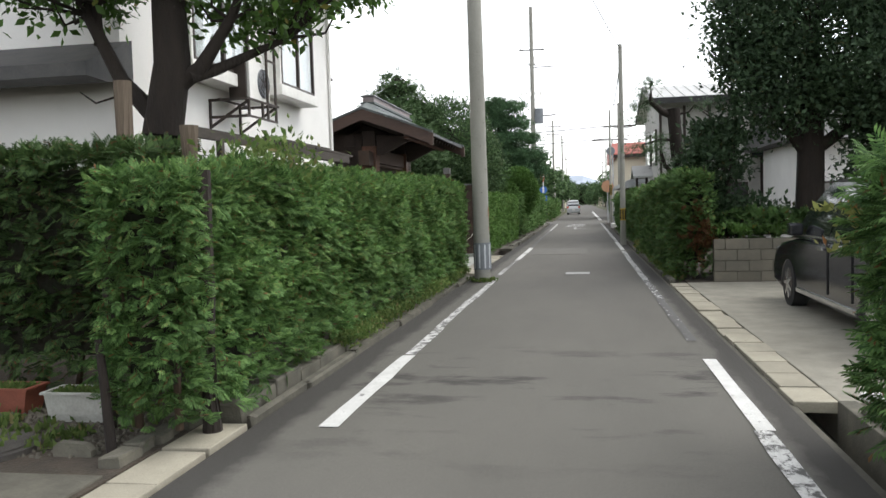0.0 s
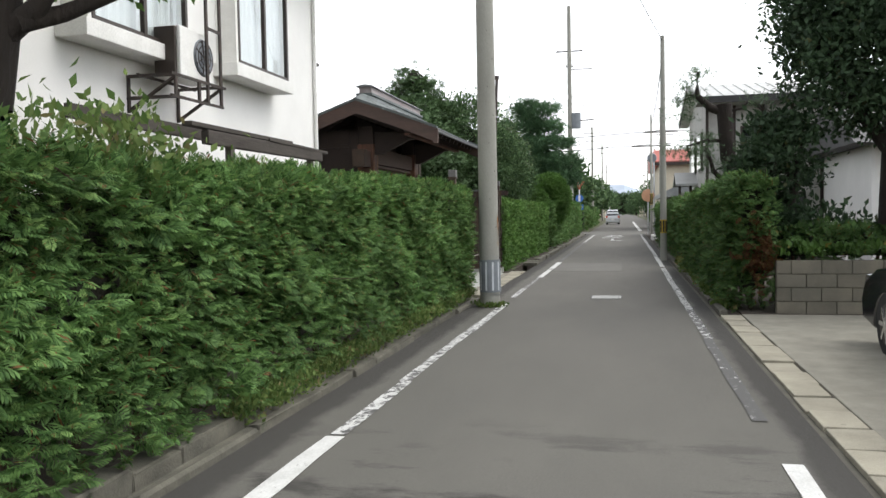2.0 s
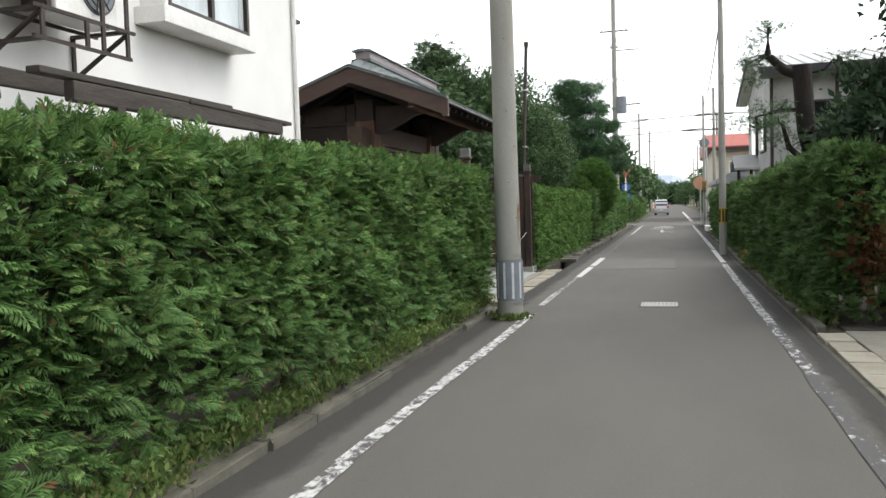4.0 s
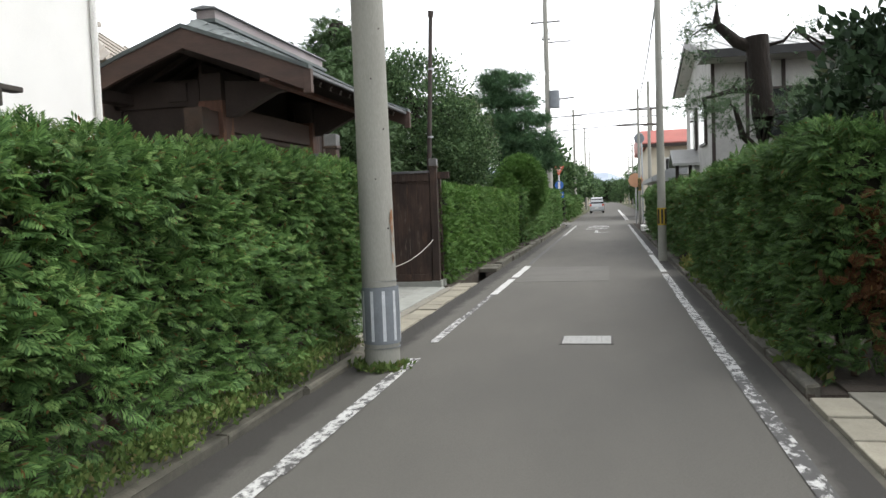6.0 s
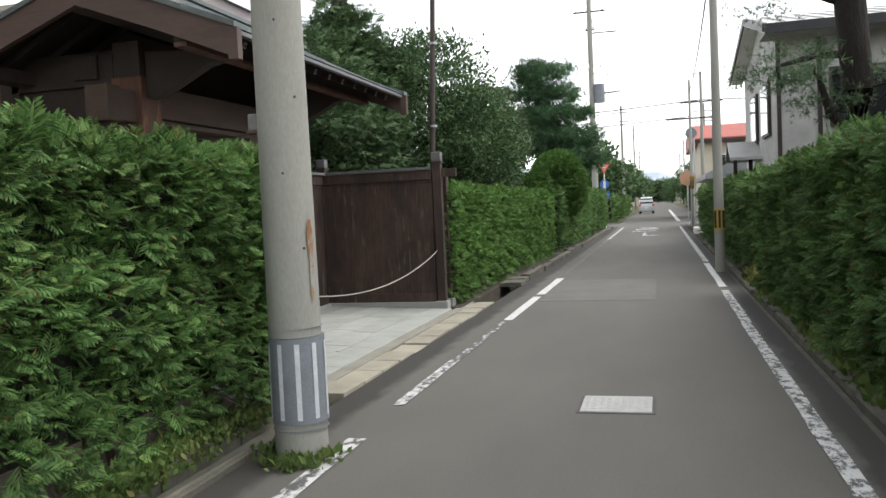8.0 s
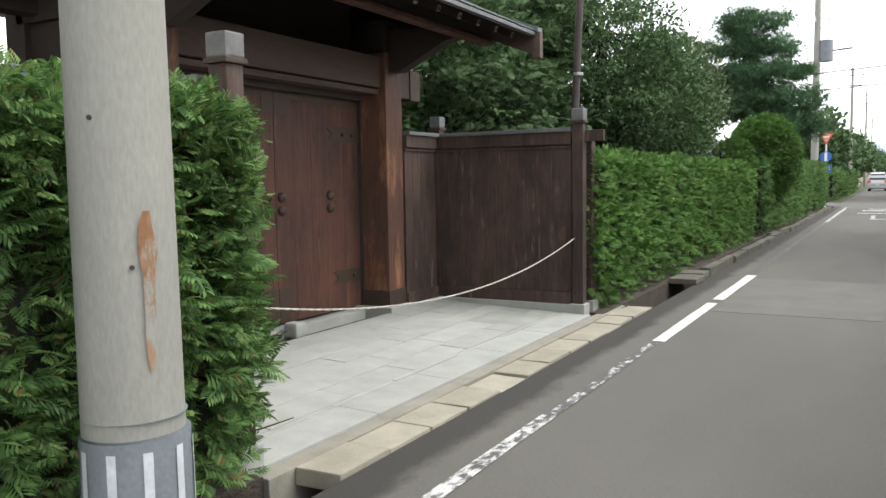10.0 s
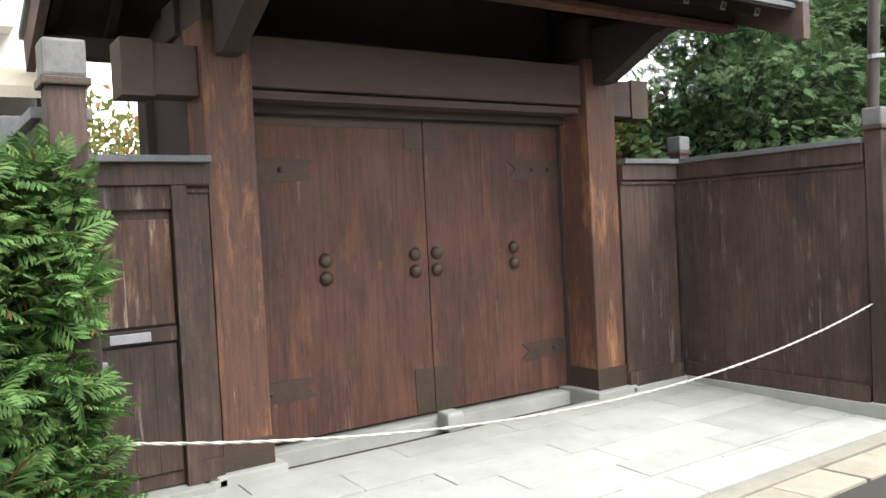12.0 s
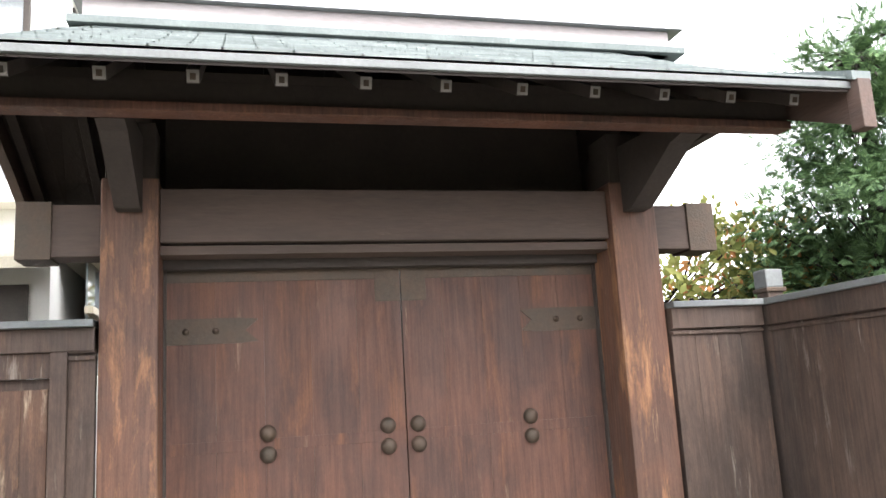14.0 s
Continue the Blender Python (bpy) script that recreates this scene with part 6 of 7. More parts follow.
# ---- parked car ----
def car(name, label, x0, x1, y0, y1, paint, group=""):
    """A tall family car along y, nose towards +y, built on its own outline."""
    L, W, xm = y1 - y0, x1 - x0, (x0 + x1) / 2
    ob = thing(name, (xm, (y0 + y1) / 2, 0), label, "car", group)
    def q(f, z):
        return (y0 + f * L, z)
    low = [q(0.015, 0.3), q(0.0, 0.55), q(0.0, 0.85), q(0.03, 0.98), q(0.3, 0.97), q(0.6, 0.95), q(0.76, 0.94), q(0.9, 0.86), q(0.975, 0.72), q(1.0, 0.5), q(0.99, 0.28), q(0.91, 0.22)]
    # wheel arches cut in the sill line
    def arch(c):
        return [q(c + 0.078 * math.cos(a) * 1.0, 0.24 + 0.36 * math.sin(a)) for a in np.linspace(0.05, math.pi - 0.05, 9)]
    outline = low + arch(0.82) + [q(0.72, 0.2), q(0.28, 0.2)] + arch(0.17) + [q(0.07, 0.22)]
    body = part("body", prism(B(), outline, "x", x0, x1), paint, ob, smooth=True)
    bm = B()
    bm.from_mesh(body.data)
    edges = [e for e in bm.edges if abs(e.calc_length()) < L and all(abs(v.co.x - x0) < 1e-4 or abs(v.co.x - x1) < 1e-4 for v in e.verts) and abs(e.verts[0].co.x - e.verts[1].co.x) < 1e-4]
    bmesh.ops.bevel(bm, geom=edges, offset=0.05, segments=3, affect="EDGES", profile=0.5, clamp_overlap=True)
    bm.to_mesh(body.data)
    bm.free()
    # cabin: roof narrower than the waist
    roof = [(0.03, 0.97), (0.06, 1.35), (0.1, 1.6), (0.2, 1.68), (0.42, 1.7), (0.55, 1.64), (0.66, 1.4), (0.79, 0.95)]
    bm = B()
    ring_l, ring_r = [], []
    for f, z in roof:
        ins = 0.02 + 0.17 * max(0, (z - 0.97) / 0.73)
        ring_l.append(bm.verts.new((x0 + ins, *q(f, z))))
        ring_r.append(bm.verts.new((x1 - ins, *q(f, z))))
    for i in range(len(roof) - 1):
        bm.faces.new((ring_l[i], ring_l[i + 1], ring_r[i + 1], ring_r[i]))
    bm.faces.new(ring_l[::-1])
    bm.faces.new(ring_r)
    bmesh.ops.recalc_face_normals(bm, faces=bm.faces[:])
    cab = part("cabin", bm, paint, ob, smooth=True)
    def side(f, z, xs, lift):
        ins = 0.02 + 0.17 * max(0, (z - 0.97) / 0.73)
        return ((x0 + ins - lift) if xs == 0 else (x1 - ins + lift), *q(f, z))
    for xs in (0, 1):
        for poly in (((0.1, 1.03), (0.115, 1.5), (0.27, 1.58), (0.29, 1.03)), ((0.305, 1.03), (0.285, 1.58), (0.43, 1.6), (0.46, 1.03)), ((0.475, 1.03), (0.445, 1.6), (0.53, 1.56), (0.62, 1.36), (0.7, 1.03))):
            bm = B()
            vs = [bm.verts.new(side(f, z, xs, 0.006)) for f, z in poly]
            bm.faces.new(vs)
            g = part("side_window", bm, CAR_GLASS_DARK, ob, "dark reflective side window")
        bm = B()
        beam(bm, side(0.1, 1.0, xs, 0.012), side(0.72, 1.0, xs, 0.012), 0.015, 0.022)
        part("waist_trim", bm, CHROME, ob)
        bm = B()
        beam(bm, side(0.14, 1.64, xs, 0.0), side(0.5, 1.67, xs, 0.0), 0.03, 0.03)
        part("roof_rail", bm, BLACK, ob)
        sx = x0 - 0.012 if xs == 0 else x1 + 0.012
        part("sill_trim", box(B(), (min(sx, sx + 0.03) - 0.01, y0 + 0.27 * L, 0.25), (max(sx, sx + 0.03) - 0.01, y0 + 0.73 * L, 0.31), 0.008), CHROME, ob)
        for f in (0.295, 0.465):
            part("door_seam", box(B(), (sx - 0.002 if xs == 0 else sx - 0.01, y0 + f * L, 0.36), (sx + 0.014, y0 + f * L + 0.008, 0.96)), BLACK, ob)
        for f in (0.34, 0.5):
            part("door_handle", box(B(), (sx - 0.035 if xs == 0 else sx - 0.01, y0 + f * L - 0.1, 0.86), (sx + 0.01 if xs == 0 else sx + 0.035, y0 + f * L + 0.08, 0.9), 0.008), CHROME, ob)
        mx = x0 - 0.17 if xs == 0 else x1 + 0.02
        part("wing_mirror", box(B(), (mx, y0 + 0.665 * L, 1.0), (mx + 0.17, y0 + 0.7 * L, 1.16), 0.03), paint, ob)
        for c in (0.17, 0.82):
            cy = y0 + c * L
            wx = x0 + 0.1 if xs == 0 else x1 - 0.1
            wh = part("wheel", rod(B(), (wx - 0.1, cy, 0.32), (wx + 0.1, cy, 0.32), 0.32, 0.32, 30), RUBBER, ob, smooth=True)
            s = -1 if xs == 0 else 1
            hang(new("rim", finish("rim", rod(B(), (wx + s * 0.085, cy, 0.32), (wx + s * 0.104, cy, 0.32), 0.215, 0.205, 30), STEEL_DARK)), wh)
            for k in range(7):
                a = 2 * math.pi * k / 7
                hang(new("spoke", finish("spoke", beam(B(), (wx + s * 0.108, cy + 0.03 * math.cos(a), 0.32 + 0.03 * math.sin(a)), (wx + s * 0.106, cy + 0.2 * math.cos(a), 0.32 + 0.2 * math.sin(a)), 0.045, 0.016, 0.0, (1, 0, 0)), CHROME)), wh)
            hang(new("hub", finish("hub", rod(B(), (wx + s * 0.1, cy, 0.32), (wx + s * 0.118, cy, 0.32), 0.05, 0.04, 14), CHROME)), wh)
        part("headlight", box(B(), (x0 + 0.02 if xs == 0 else x1 - 0.32, y0 + 0.93 * L, 0.62), (x0 + 0.32 if xs == 0 else x1 - 0.02, y0 + 0.985 * L, 0.78), 0.04), CHROME, ob)
        part("tail_light", box(B(), (x0 - 0.005 if xs == 0 else x1 - 0.2, y0 - 0.012, 0.75), (x0 + 0.2 if xs == 0 else x1 + 0.005, y0 + 0.05, 1.0), 0.015), SIGN_RED, ob)
    bm = B()
    vs = [bm.verts.new((xx, *q(f, z))) for xx, f, z in ((x0 + 0.06, 0.782, 0.985), (x1 - 0.06, 0.782, 0.985), (x1 - 0.2, 0.57, 1.62), (x0 + 0.2, 0.57, 1.62))]
    for v in vs:
        v.co += Vector((0, 0.012, 0.01))
    bm.faces.new(vs)
    part("windscreen", bm, CAR_GLASS_DARK, ob)
    bm = B()
    vs = [bm.verts.new((xx, *q(f, z))) for xx, f, z in ((x0 + 0.08, 0.034, 1.03), (x1 - 0.08, 0.034, 1.03), (x1 - 0.2, 0.09, 1.55), (x0 + 0.2, 0.09, 1.55))]
    for v in vs:
        v.co += Vector((0, -0.014, 0.004))
    bm.faces.new(vs)
    part("rear_window", bm, CAR_GLASS_DARK, ob)
    part("number_plate", box(B(), (xm - 0.17, y0 - 0.02, 0.5), (xm + 0.17, y0 - 0.004, 0.66)), WHITE, ob)
    part("bumper", box(B(), (x0 + 0.03, y0 - 0.03, 0.27), (x1 - 0.03, y0 + 0.1, 0.48), 0.03), paint, ob)
    return ob


CAR_GLASS_DARK = material("tinted_car_glass", (0.012, 0.014, 0.015), (0.012, 0.014, 0.015), rough=0.03, bump=0, spec=0.9)
car("parked_car", "dark blue-black family car parked on the concrete driveway", 2.45, 4.15, 8.3, 13.4, CARPAINT)
car("small_van", "silver van driving away on the far lane", -2.2, -0.7, 98, 101.6, SILVER)

# ---- right-hand trees and houses ----
tree("dark_tree", "large dark evergreen tree with a dense glossy crown",
     [([(3.95, 17.2, 0.0), (3.95, 17.2, 1.2), (3.98, 17.2, 2.4), (4.0, 17.2, 4.5)], [0.3, 0.26, 0.24, 0.14]),
      ([(3.98, 17.2, 2.2), (3.4, 17.1, 3.0), (2.9, 17.0, 4.0)], [0.13, 0.1, 0.05]),
      ([(3.98, 17.2, 2.3), (4.9, 17.1, 3.0), (5.8, 17.0, 4.0)], [0.13, 0.1, 0.05])],
     [((4.3, 17.3, 4.5), (1.9, 1.6, 1.7)), ((5.6, 16.4, 3.6), (1.6, 1.5, 1.3)), ((3.3, 17.0, 3.6), (1.0, 1.0, 0.9)), ((4.6, 17.0, 6.0), (1.7, 1.5, 1.2)), ((6.8, 16.4, 4.6), (1.6, 1.5, 1.8)), ((2.9, 17.6, 4.9), (0.7, 0.9, 1.0)), ((5.9, 16.9, 2.5), (1.3, 0.9, 0.55)), ((7.2, 17, 2.2), (1.4, 1.0, 1.0)), ((5.9, 18.2, 1.9), (1.1, 0.7, 0.7))],
     L_DARK, 3000, 30, 0.2, 0.105, None, 21, twigs=120)
tree("garden_shrub", "dark shrub with a leaning trunk behind the low wall",
     [([(2.3, 17.6, 0.0), (2.35, 17.5, 1.0), (2.6, 17.4, 2.2)], [0.09, 0.08, 0.05])],
     [((2.3, 17.6, 2.3), (0.6, 0.7, 0.7)), ((2.2, 17.4, 1.2), (0.35, 0.5, 0.6)), ((3.0, 17.5, 1.15), (0.8, 0.4, 0.35))], L_DARK, 260, 26, 0.12, 0.11, None, 22, "shrub")


def needle_pads(rng, pads):
    return [((x, y, z), (a, a * 0.9, a * 0.32)) for x, y, z, a in pads]


tree("lopped_pine", "lopped pine with a thick topped trunk and flat needle pads",
     [([(2.02, 22.0, 0.0), (2.04, 22, 1.5), (2.06, 22.0, 2.6), (1.98, 22, 3.78)], [0.19, 0.18, 0.16, 0.165]),
      ([(1.98, 22, 3.6), (1.7, 22, 3.72), (1.42, 22.0, 4.0), (1.45, 22.0, 4.5)], [0.1, 0.09, 0.07, 0.04]),
      ([(2.02, 22, 3.62), (2.35, 22, 3.68), (2.5, 22.0, 3.85)], [0.03, 0.025, 0.015]),
      ([(2.1, 22, 3.0), (1.6, 21.9, 3.0), (1.2, 21.8, 2.9)], [0.045, 0.04, 0.02]),
      ([(2.1, 22, 2.0), (1.75, 21.9, 2.35), (1.65, 21.9, 2.75)], [0.06, 0.05, 0.03])],
     needle_pads(None, [(1.25, 22, 3.9, 0.34), (1.15, 22, 4.2, 0.32), (1.5, 22, 4.45, 0.38), (1.0, 21.9, 3.55, 0.26), (2.55, 22, 3.86, 0.25), (1.25, 21.8, 2.8, 0.48), (1.45, 21.9, 3.05, 0.35), (1.7, 21.9, 2.5, 0.35), (2.7, 22, 2.75, 0.55), (3.1, 22.2, 3.0, 0.55)]),
     L_LOPPED, 170, 16, 0.1, 0.085, TUFT, 31, twigs=16)

hedge("hedge", (2.1, 16.7, 0.5), (7.5, 17.05, 1.2), L_HEDGE_DARK, "low dark shrubs above the block wall", 260, 0.16, 23, "", 0.0, "yZ", 0.12)
hr = thing("house", (6.2, 36, 0), "two-storey grey and white boarded house with a tin roof", "house")
part("wall", box(B(), (2.55, 32, 0), (10.5, 39, 5.15)), GREYWALL, hr)
for x in (2.54, 3.4, 4.3, 5.2, 6.1, 7.0):
    part("corner_board", box(B(), (x, 31.95, 0), (x + 0.09, 32.0, 5.1)), WOOD_DARK, hr)
roof_r = part("roof", prism(B(), [(31.0, 5.16), (35.0, 6.1), (39.6, 5.16), (39.6, 5.08), (35.0, 6.0), (31.0, 5.08)], "x", 2.2, 11), TIN_PALE, hr, "pale ribbed sheet-metal roof")
for k in range(23):
    hang(new("rib", finish("rib", beam(B(), (2.24 + 0.38 * k, 31.0, 5.175), (2.24 + 0.38 * k, 35.0, 6.115), 0.03, 0.035), TIN_PALE)), roof_r)
part("gable_board", prism(B(), [(30.98, 5.17), (35.0, 6.12), (39.62, 5.17), (39.62, 4.99), (35.0, 5.94), (30.98, 4.99)], "x", 2.15, 2.2), BROWN_FRAME, hr)
part("gable_soffit", prism(B(), [(31.02, 5.0), (35.0, 5.94), (39.5, 5.0), (39.5, 4.97), (35.0, 5.91), (31.02, 4.97)], "x", 2.2, 2.55), WHITE, hr)
part("gable_wall", prism(B(), [(32.0, 5.15), (39, 5.15), (35.0, 5.95)], "x", 2.55, 2.65), GREYWALL, hr)
part("fascia", box(B(), (2.2, 30.95, 4.95), (11, 31.0, 5.16)), BLACK, hr)
part("soffit", box(B(), (2.2, 31.0, 4.95), (11, 32.0, 4.99)), GREYWALL, hr)
for x0, x1, z0, z1 in ((3.7, 5.1, 3.0, 4.2), (5.8, 7.2, 3.0, 4.2), (4.0, 5.6, 0.7, 2.0)):
    w = part("window", box(B(), (x0 - 0.06, 31.93, z0 - 0.06), (x1 + 0.06, 31.99, z1 + 0.06), 0.005), BROWN_FRAME, hr)
    hang(new("pane", finish("pane", box(B(), (x0, 31.91, z0), ((x0 + x1) / 2 - 0.02, 31.935, z1)), CAR_GLASS_DARK)), w)
    hang(new("pane", finish("pane", box(B(), ((x0 + x1) / 2 + 0.02, 31.91, z0), (x1, 31.935, z1)), CAR_GLASS_DARK)), w)
for y0 in (33, 35.5):
    w = part("window", box(B(), (2.48, y0, 2.9), (2.545, y0 + 1.4, 4.2), 0.005), BROWN_FRAME, hr)
    hang(new("pane", finish("pane", box(B(), (2.46, y0 + 0.06, 2.96), (2.485, y0 + 1.34, 4.14)), CAR_GLASS_DARK)), w)

hw = thing("house", (9, 27, 0), "low white house with a railed porch behind the dark tree", "house")
part("wall", box(B(), (6.0, 26, 0), (14, 31, 3.2)), STUCCO, hw)
part("roof", prism(B(), [(25.2, 3.1), (28.5, 4.6), (31.8, 3.1)], "x", 5.4, 14.6), TILE, hw)
for x0 in (6.5, 8.4):
    w = part("window", box(B(), (x0, 25.93, 0.7), (x0 + 1.3, 25.99, 1.9), 0.005), BROWN_FRAME, hw)
    hang(new("pane", finish("pane", box(B(), (x0 + 0.06, 25.91, 0.76), (x0 + 1.24, 25.935, 1.84)), CAR_GLASS_DARK)), w)
rail = thing("railing", (7.2, 25.2, 0), "white metal railing before the white house", "railing")
for z in (0.75, 1.05):
    part("rail", rod(B(), (5.2, 25.2, z), (9.5, 25.2, z), 0.025, 0.025, 8), WHITE, rail)
for k in range(6):
    part("post", rod(B(), (5.2 + 0.86 * k, 25.2, 0), (5.2 + 0.86 * k, 25.2, 1.06), 0.025, 0.025, 8), WHITE, rail)

gh = thing("roofed_garden_gate", (2.5, 36, 0), "small roofed garden gate with dark posts", "gate")
part("roof", prism(B(), [(35.0, 2.5), (35.9, 2.95), (36.8, 2.5), (36.8, 2.42), (35.9, 2.86), (35.0, 2.42)], "x", 1.75, 3.9), TIN_PALE, gh)
for x in (1.95, 2.35, 2.75, 3.15):
    part("post", box(B(), (x - 0.05, 35.85, 0), (x + 0.05, 35.95, 2.6)), WOOD_DARK, gh)
part("panel", box(B(), (1.95, 35.92, 0), (3.15, 35.97, 2.2)), WHITE, gh)

rh = thing("red_roofed_house", (6, 74, 0), "cream two-storey building with a bright red metal roof", "house")
part("wall", box(B(), (2.5, 67, 0), (12, 82, 5.2)), CREAM, rh)
part("roof", prism(B(), [(66.2, 5.0), (66.2, 5.2), (68, 6.15), (82.8, 6.15), (82.8, 5.0)], "x", 2.1, 12.4), RED_ROOF, rh)
part("eaves", box(B(), (2.05, 66.1, 4.9), (12.4, 66.3, 5.12)), WOOD_DARK, rh)
for k in range(3):
    w = part("window", box(B(), (3.6 + 2.6 * k, 66.93, 3.0), (5.0 + 2.6 * k, 66.99, 4.2)), WHITE, rh)
    hang(new("pane", finish("pane", box(B(), (3.7 + 2.6 * k, 66.9, 3.1), (4.9 + 2.6 * k, 66.94, 4.1)), CAR_GLASS_DARK)), w)
lh = thing("low_shed", (3.5, 50, 0), "low dark-roofed brown shed beside the lane", "shed")
part("wall", box(B(), (2.2, 47, 0), (6, 56, 2.3)), WOOD_GREY, lh)
part("roof", prism(B(), [(1.7, 2.2), (6.4, 2.2), (6.4, 2.4), (4.1, 3.5), (1.7, 2.4)], "y", 46.4, 56.5), TIN, lh)

# ---- left-hand hedges and trees past the gate ----
hedge("hedge", (-3.75, 23.75, 0.05), (-3.08, 35.4, 1.8), L_HEDGE_BRIGHT, "bright green neatly clipped hedge beyond the gate", 420, 0.12, 6, "", 0.0, "XyYZ", 0.03, True, 0.25)
hedge("hedge", (-3.7, 36.5, 0.05), (-3.0, 50, 1.85), L_HEDGE, "dark green clipped hedge along the lane", 170, 0.17, 7, "", 0.0, "xXyYZ", 0.03)
hedge("hedge", (-3.6, 50.6, 0.05), (-2.9, 56.5, 2.0), L_HEDGE, "green clipped hedge by the crossing", 120, 0.18, 8, "", 0.0, "xXyYZ", 0.03)
tree("topiary_ball", "clipped round evergreen dome above the hedge", [([(-3.3, 38.6, 0), (-3.25, 38.6, 1.5), (-3.2, 38.6, 2.2)], [0.12, 0.1, 0.06])],
     [((-3.3, 38.6, 2.05), (0.9, 1.3, 1.1))], L_HEDGE_BRIGHT, 3600, 7, 0.03, 0.1, FROND, 41, "topiary", 1.2, 10, None, 0.08)
tree("small_topiary", "small clipped round shrub above the hedge", [([(-3.6, 34.0, 0), (-3.6, 34, 1.5), (-3.6, 34, 1.9)], [0.06, 0.05, 0.04])],
     [((-3.45, 34.6, 2.0), (0.42, 0.5, 0.38))], L_HEDGE_BRIGHT, 420, 8, 0.03, 0.09, FROND, 42, "topiary", 1.2, 6, None, 0.1)
tree("tall_fir", "tall dark layered fir behind the gate",
     [([(-6.7, 28.5, 0), (-6.7, 28.5, 3), (-6.6, 28.5, 6.1)], [0.22, 0.17, 0.04])],
     [((-6.65, 28.5, 5.85), (0.4, 0.4, 0.3)), ((-6.6, 28.4, 5.3), (0.8, 0.8, 0.35)), ((-6.6, 28.3, 4.7), (1.1, 1.0, 0.4)), ((-6.5, 28.2, 3.9), (1.35, 1.3, 0.45)), ((-6.5, 28.0, 3.1), (1.6, 1.5, 0.5)), ((-6.5, 28.0, 2.3), (1.7, 1.6, 0.5))],
     L_FIR, 900, 12, 0.14, 0.19, FROND, 43, twigs=150)
tree("garden_fir", "dense dark fir tree with drooping layers behind the fence",
     [([(-6.2, 25.6, 0), (-6.2, 25.6, 2), (-6.15, 25.6, 4.6)], [0.15, 0.12, 0.03])],
     [((-6.1, 25.6, 4.3), (0.7, 0.7, 0.4)), ((-5.9, 25.6, 3.7), (1.1, 1.0, 0.4)), ((-5.8, 25.5, 3.0), (1.4, 1.2, 0.35)), ((-5.9, 25.5, 2.4), (1.3, 1.1, 0.28))],
     L_FIR, 560, 14, 0.13, 0.13, FROND, 44, twigs=120)
tree("broad_evergreen", "large rounded dark evergreen beside the mast",
     [([(-5.0, 29.5, 0), (-5, 29.5, 2), (-4.9, 29.5, 4.2)], [0.2, 0.17, 0.08])],
     [((-5.1, 29.5, 3.6), (1.6, 1.7, 1.7)), ((-4.3, 30.5, 2.9), (1.2, 1.5, 1.3)), ((-6.3, 29.5, 4.3), (1.3, 1.3, 1.2))],
     L_FIR, 1900, 26, 0.13, 0.085, LEAF, 45, twigs=60)
tree("magnolia", "pale glossy-leaved evergreen above the hedge",
     [([(-4.4, 34.0, 0), (-4.4, 34, 2), (-4.3, 34, 3.8)], [0.14, 0.12, 0.05])],
     [((-4.75, 34.2, 3.3), (1.05, 1.3, 1.4)), ((-4.6, 33.5, 2.5), (0.8, 1.1, 0.7))], L_MAGNOLIA, 800, 22, 0.14, 0.11, LEAF, 46, twigs=40)
tree("cloud_pine", "cloud-pruned pine with flat needle pads",
     [([(-4.6, 44, 0), (-4.5, 44, 2.5), (-4.8, 44, 4.5), (-4.5, 44, 6.6)], [0.2, 0.17, 0.12, 0.05])],
     needle_pads(None, [(-4.5, 44, 6.6, 1.1), (-5.2, 44, 5.9, 1.0), (-3.9, 44, 5.8, 0.9), (-4.0, 44, 4.9, 1.3), (-5.3, 44, 4.8, 1.1), (-3.5, 44, 4.0, 1.3), (-4.8, 44, 3.9, 1.3), (-3.4, 44, 3.2, 1.2)]),
     L_PINE, 700, 20, 0.16, 0.22, TUFT, 47, twigs=40)
tree("yellow_maple", "pale yellow-green maple seen over the fence",
     [([(-8.2, 24.2, 0), (-8.2, 24.2, 1.2), (-8.1, 24.2, 2.2)], [0.1, 0.08, 0.05])],
     [((-7.7, 24.6, 2.3), (1.4, 1.3, 1.0)), ((-7.2, 25.6, 1.9), (1.2, 1.0, 0.8))], L_YELLOW, 520, 22, 0.13, 0.1, LEAF, 48, twigs=60)
tree("yellow_maple", "yellow and rust-coloured shrub behind the side door",
     [([(-9.5, 19.4, 0), (-9.5, 19.4, 1.2), (-9.4, 19.4, 2.2)], [0.1, 0.08, 0.05])],
     [((-9.6, 19.2, 2.2), (0.9, 1.3, 1.0)), ((-10.0, 18.6, 1.8), (0.9, 0.9, 0.8))], L_YELLOW, 330, 22, 0.13, 0.1, LEAF, 49, twigs=60)
hedge("hedge", (-16, 30, 0.05), (-7, 31.5, 3.4), L_HEDGE_DARK, "tall dark garden thicket behind the gate", 70, 0.25, 9, "", 0.0, "yXZ", 0.3)
hedge("hedge", (-14.8, 18.7, 0.05), (-13.3, 30, 3.0), L_HEDGE, "garden thicket behind the gate", 70, 0.25, 10, "", 0.0, "Xy", 0.3)
sh = thing("storehouse", (-10.8, 24, 0), "red-brown storehouse with a tan hipped sheet-metal roof", "house")
part("wall", box(B(), (-11.9, 22.9, 0), (-9.25, 24.5, 4.3)), WOOD_POST, sh)
E0, E1, E2, E3, EH, RH = -12.9, -8.75, 22.5, 24.9, 4.31, 5.22
bm = B()
eave = [bm.verts.new(p) for p in ((E0, E2, EH), (E1, E2, EH), (E1, E3, EH), (E0, E3, EH))]
ridge = [bm.verts.new(p) for p in ((-11.4, 23.7, RH), (-10.1, 23.7, RH))]
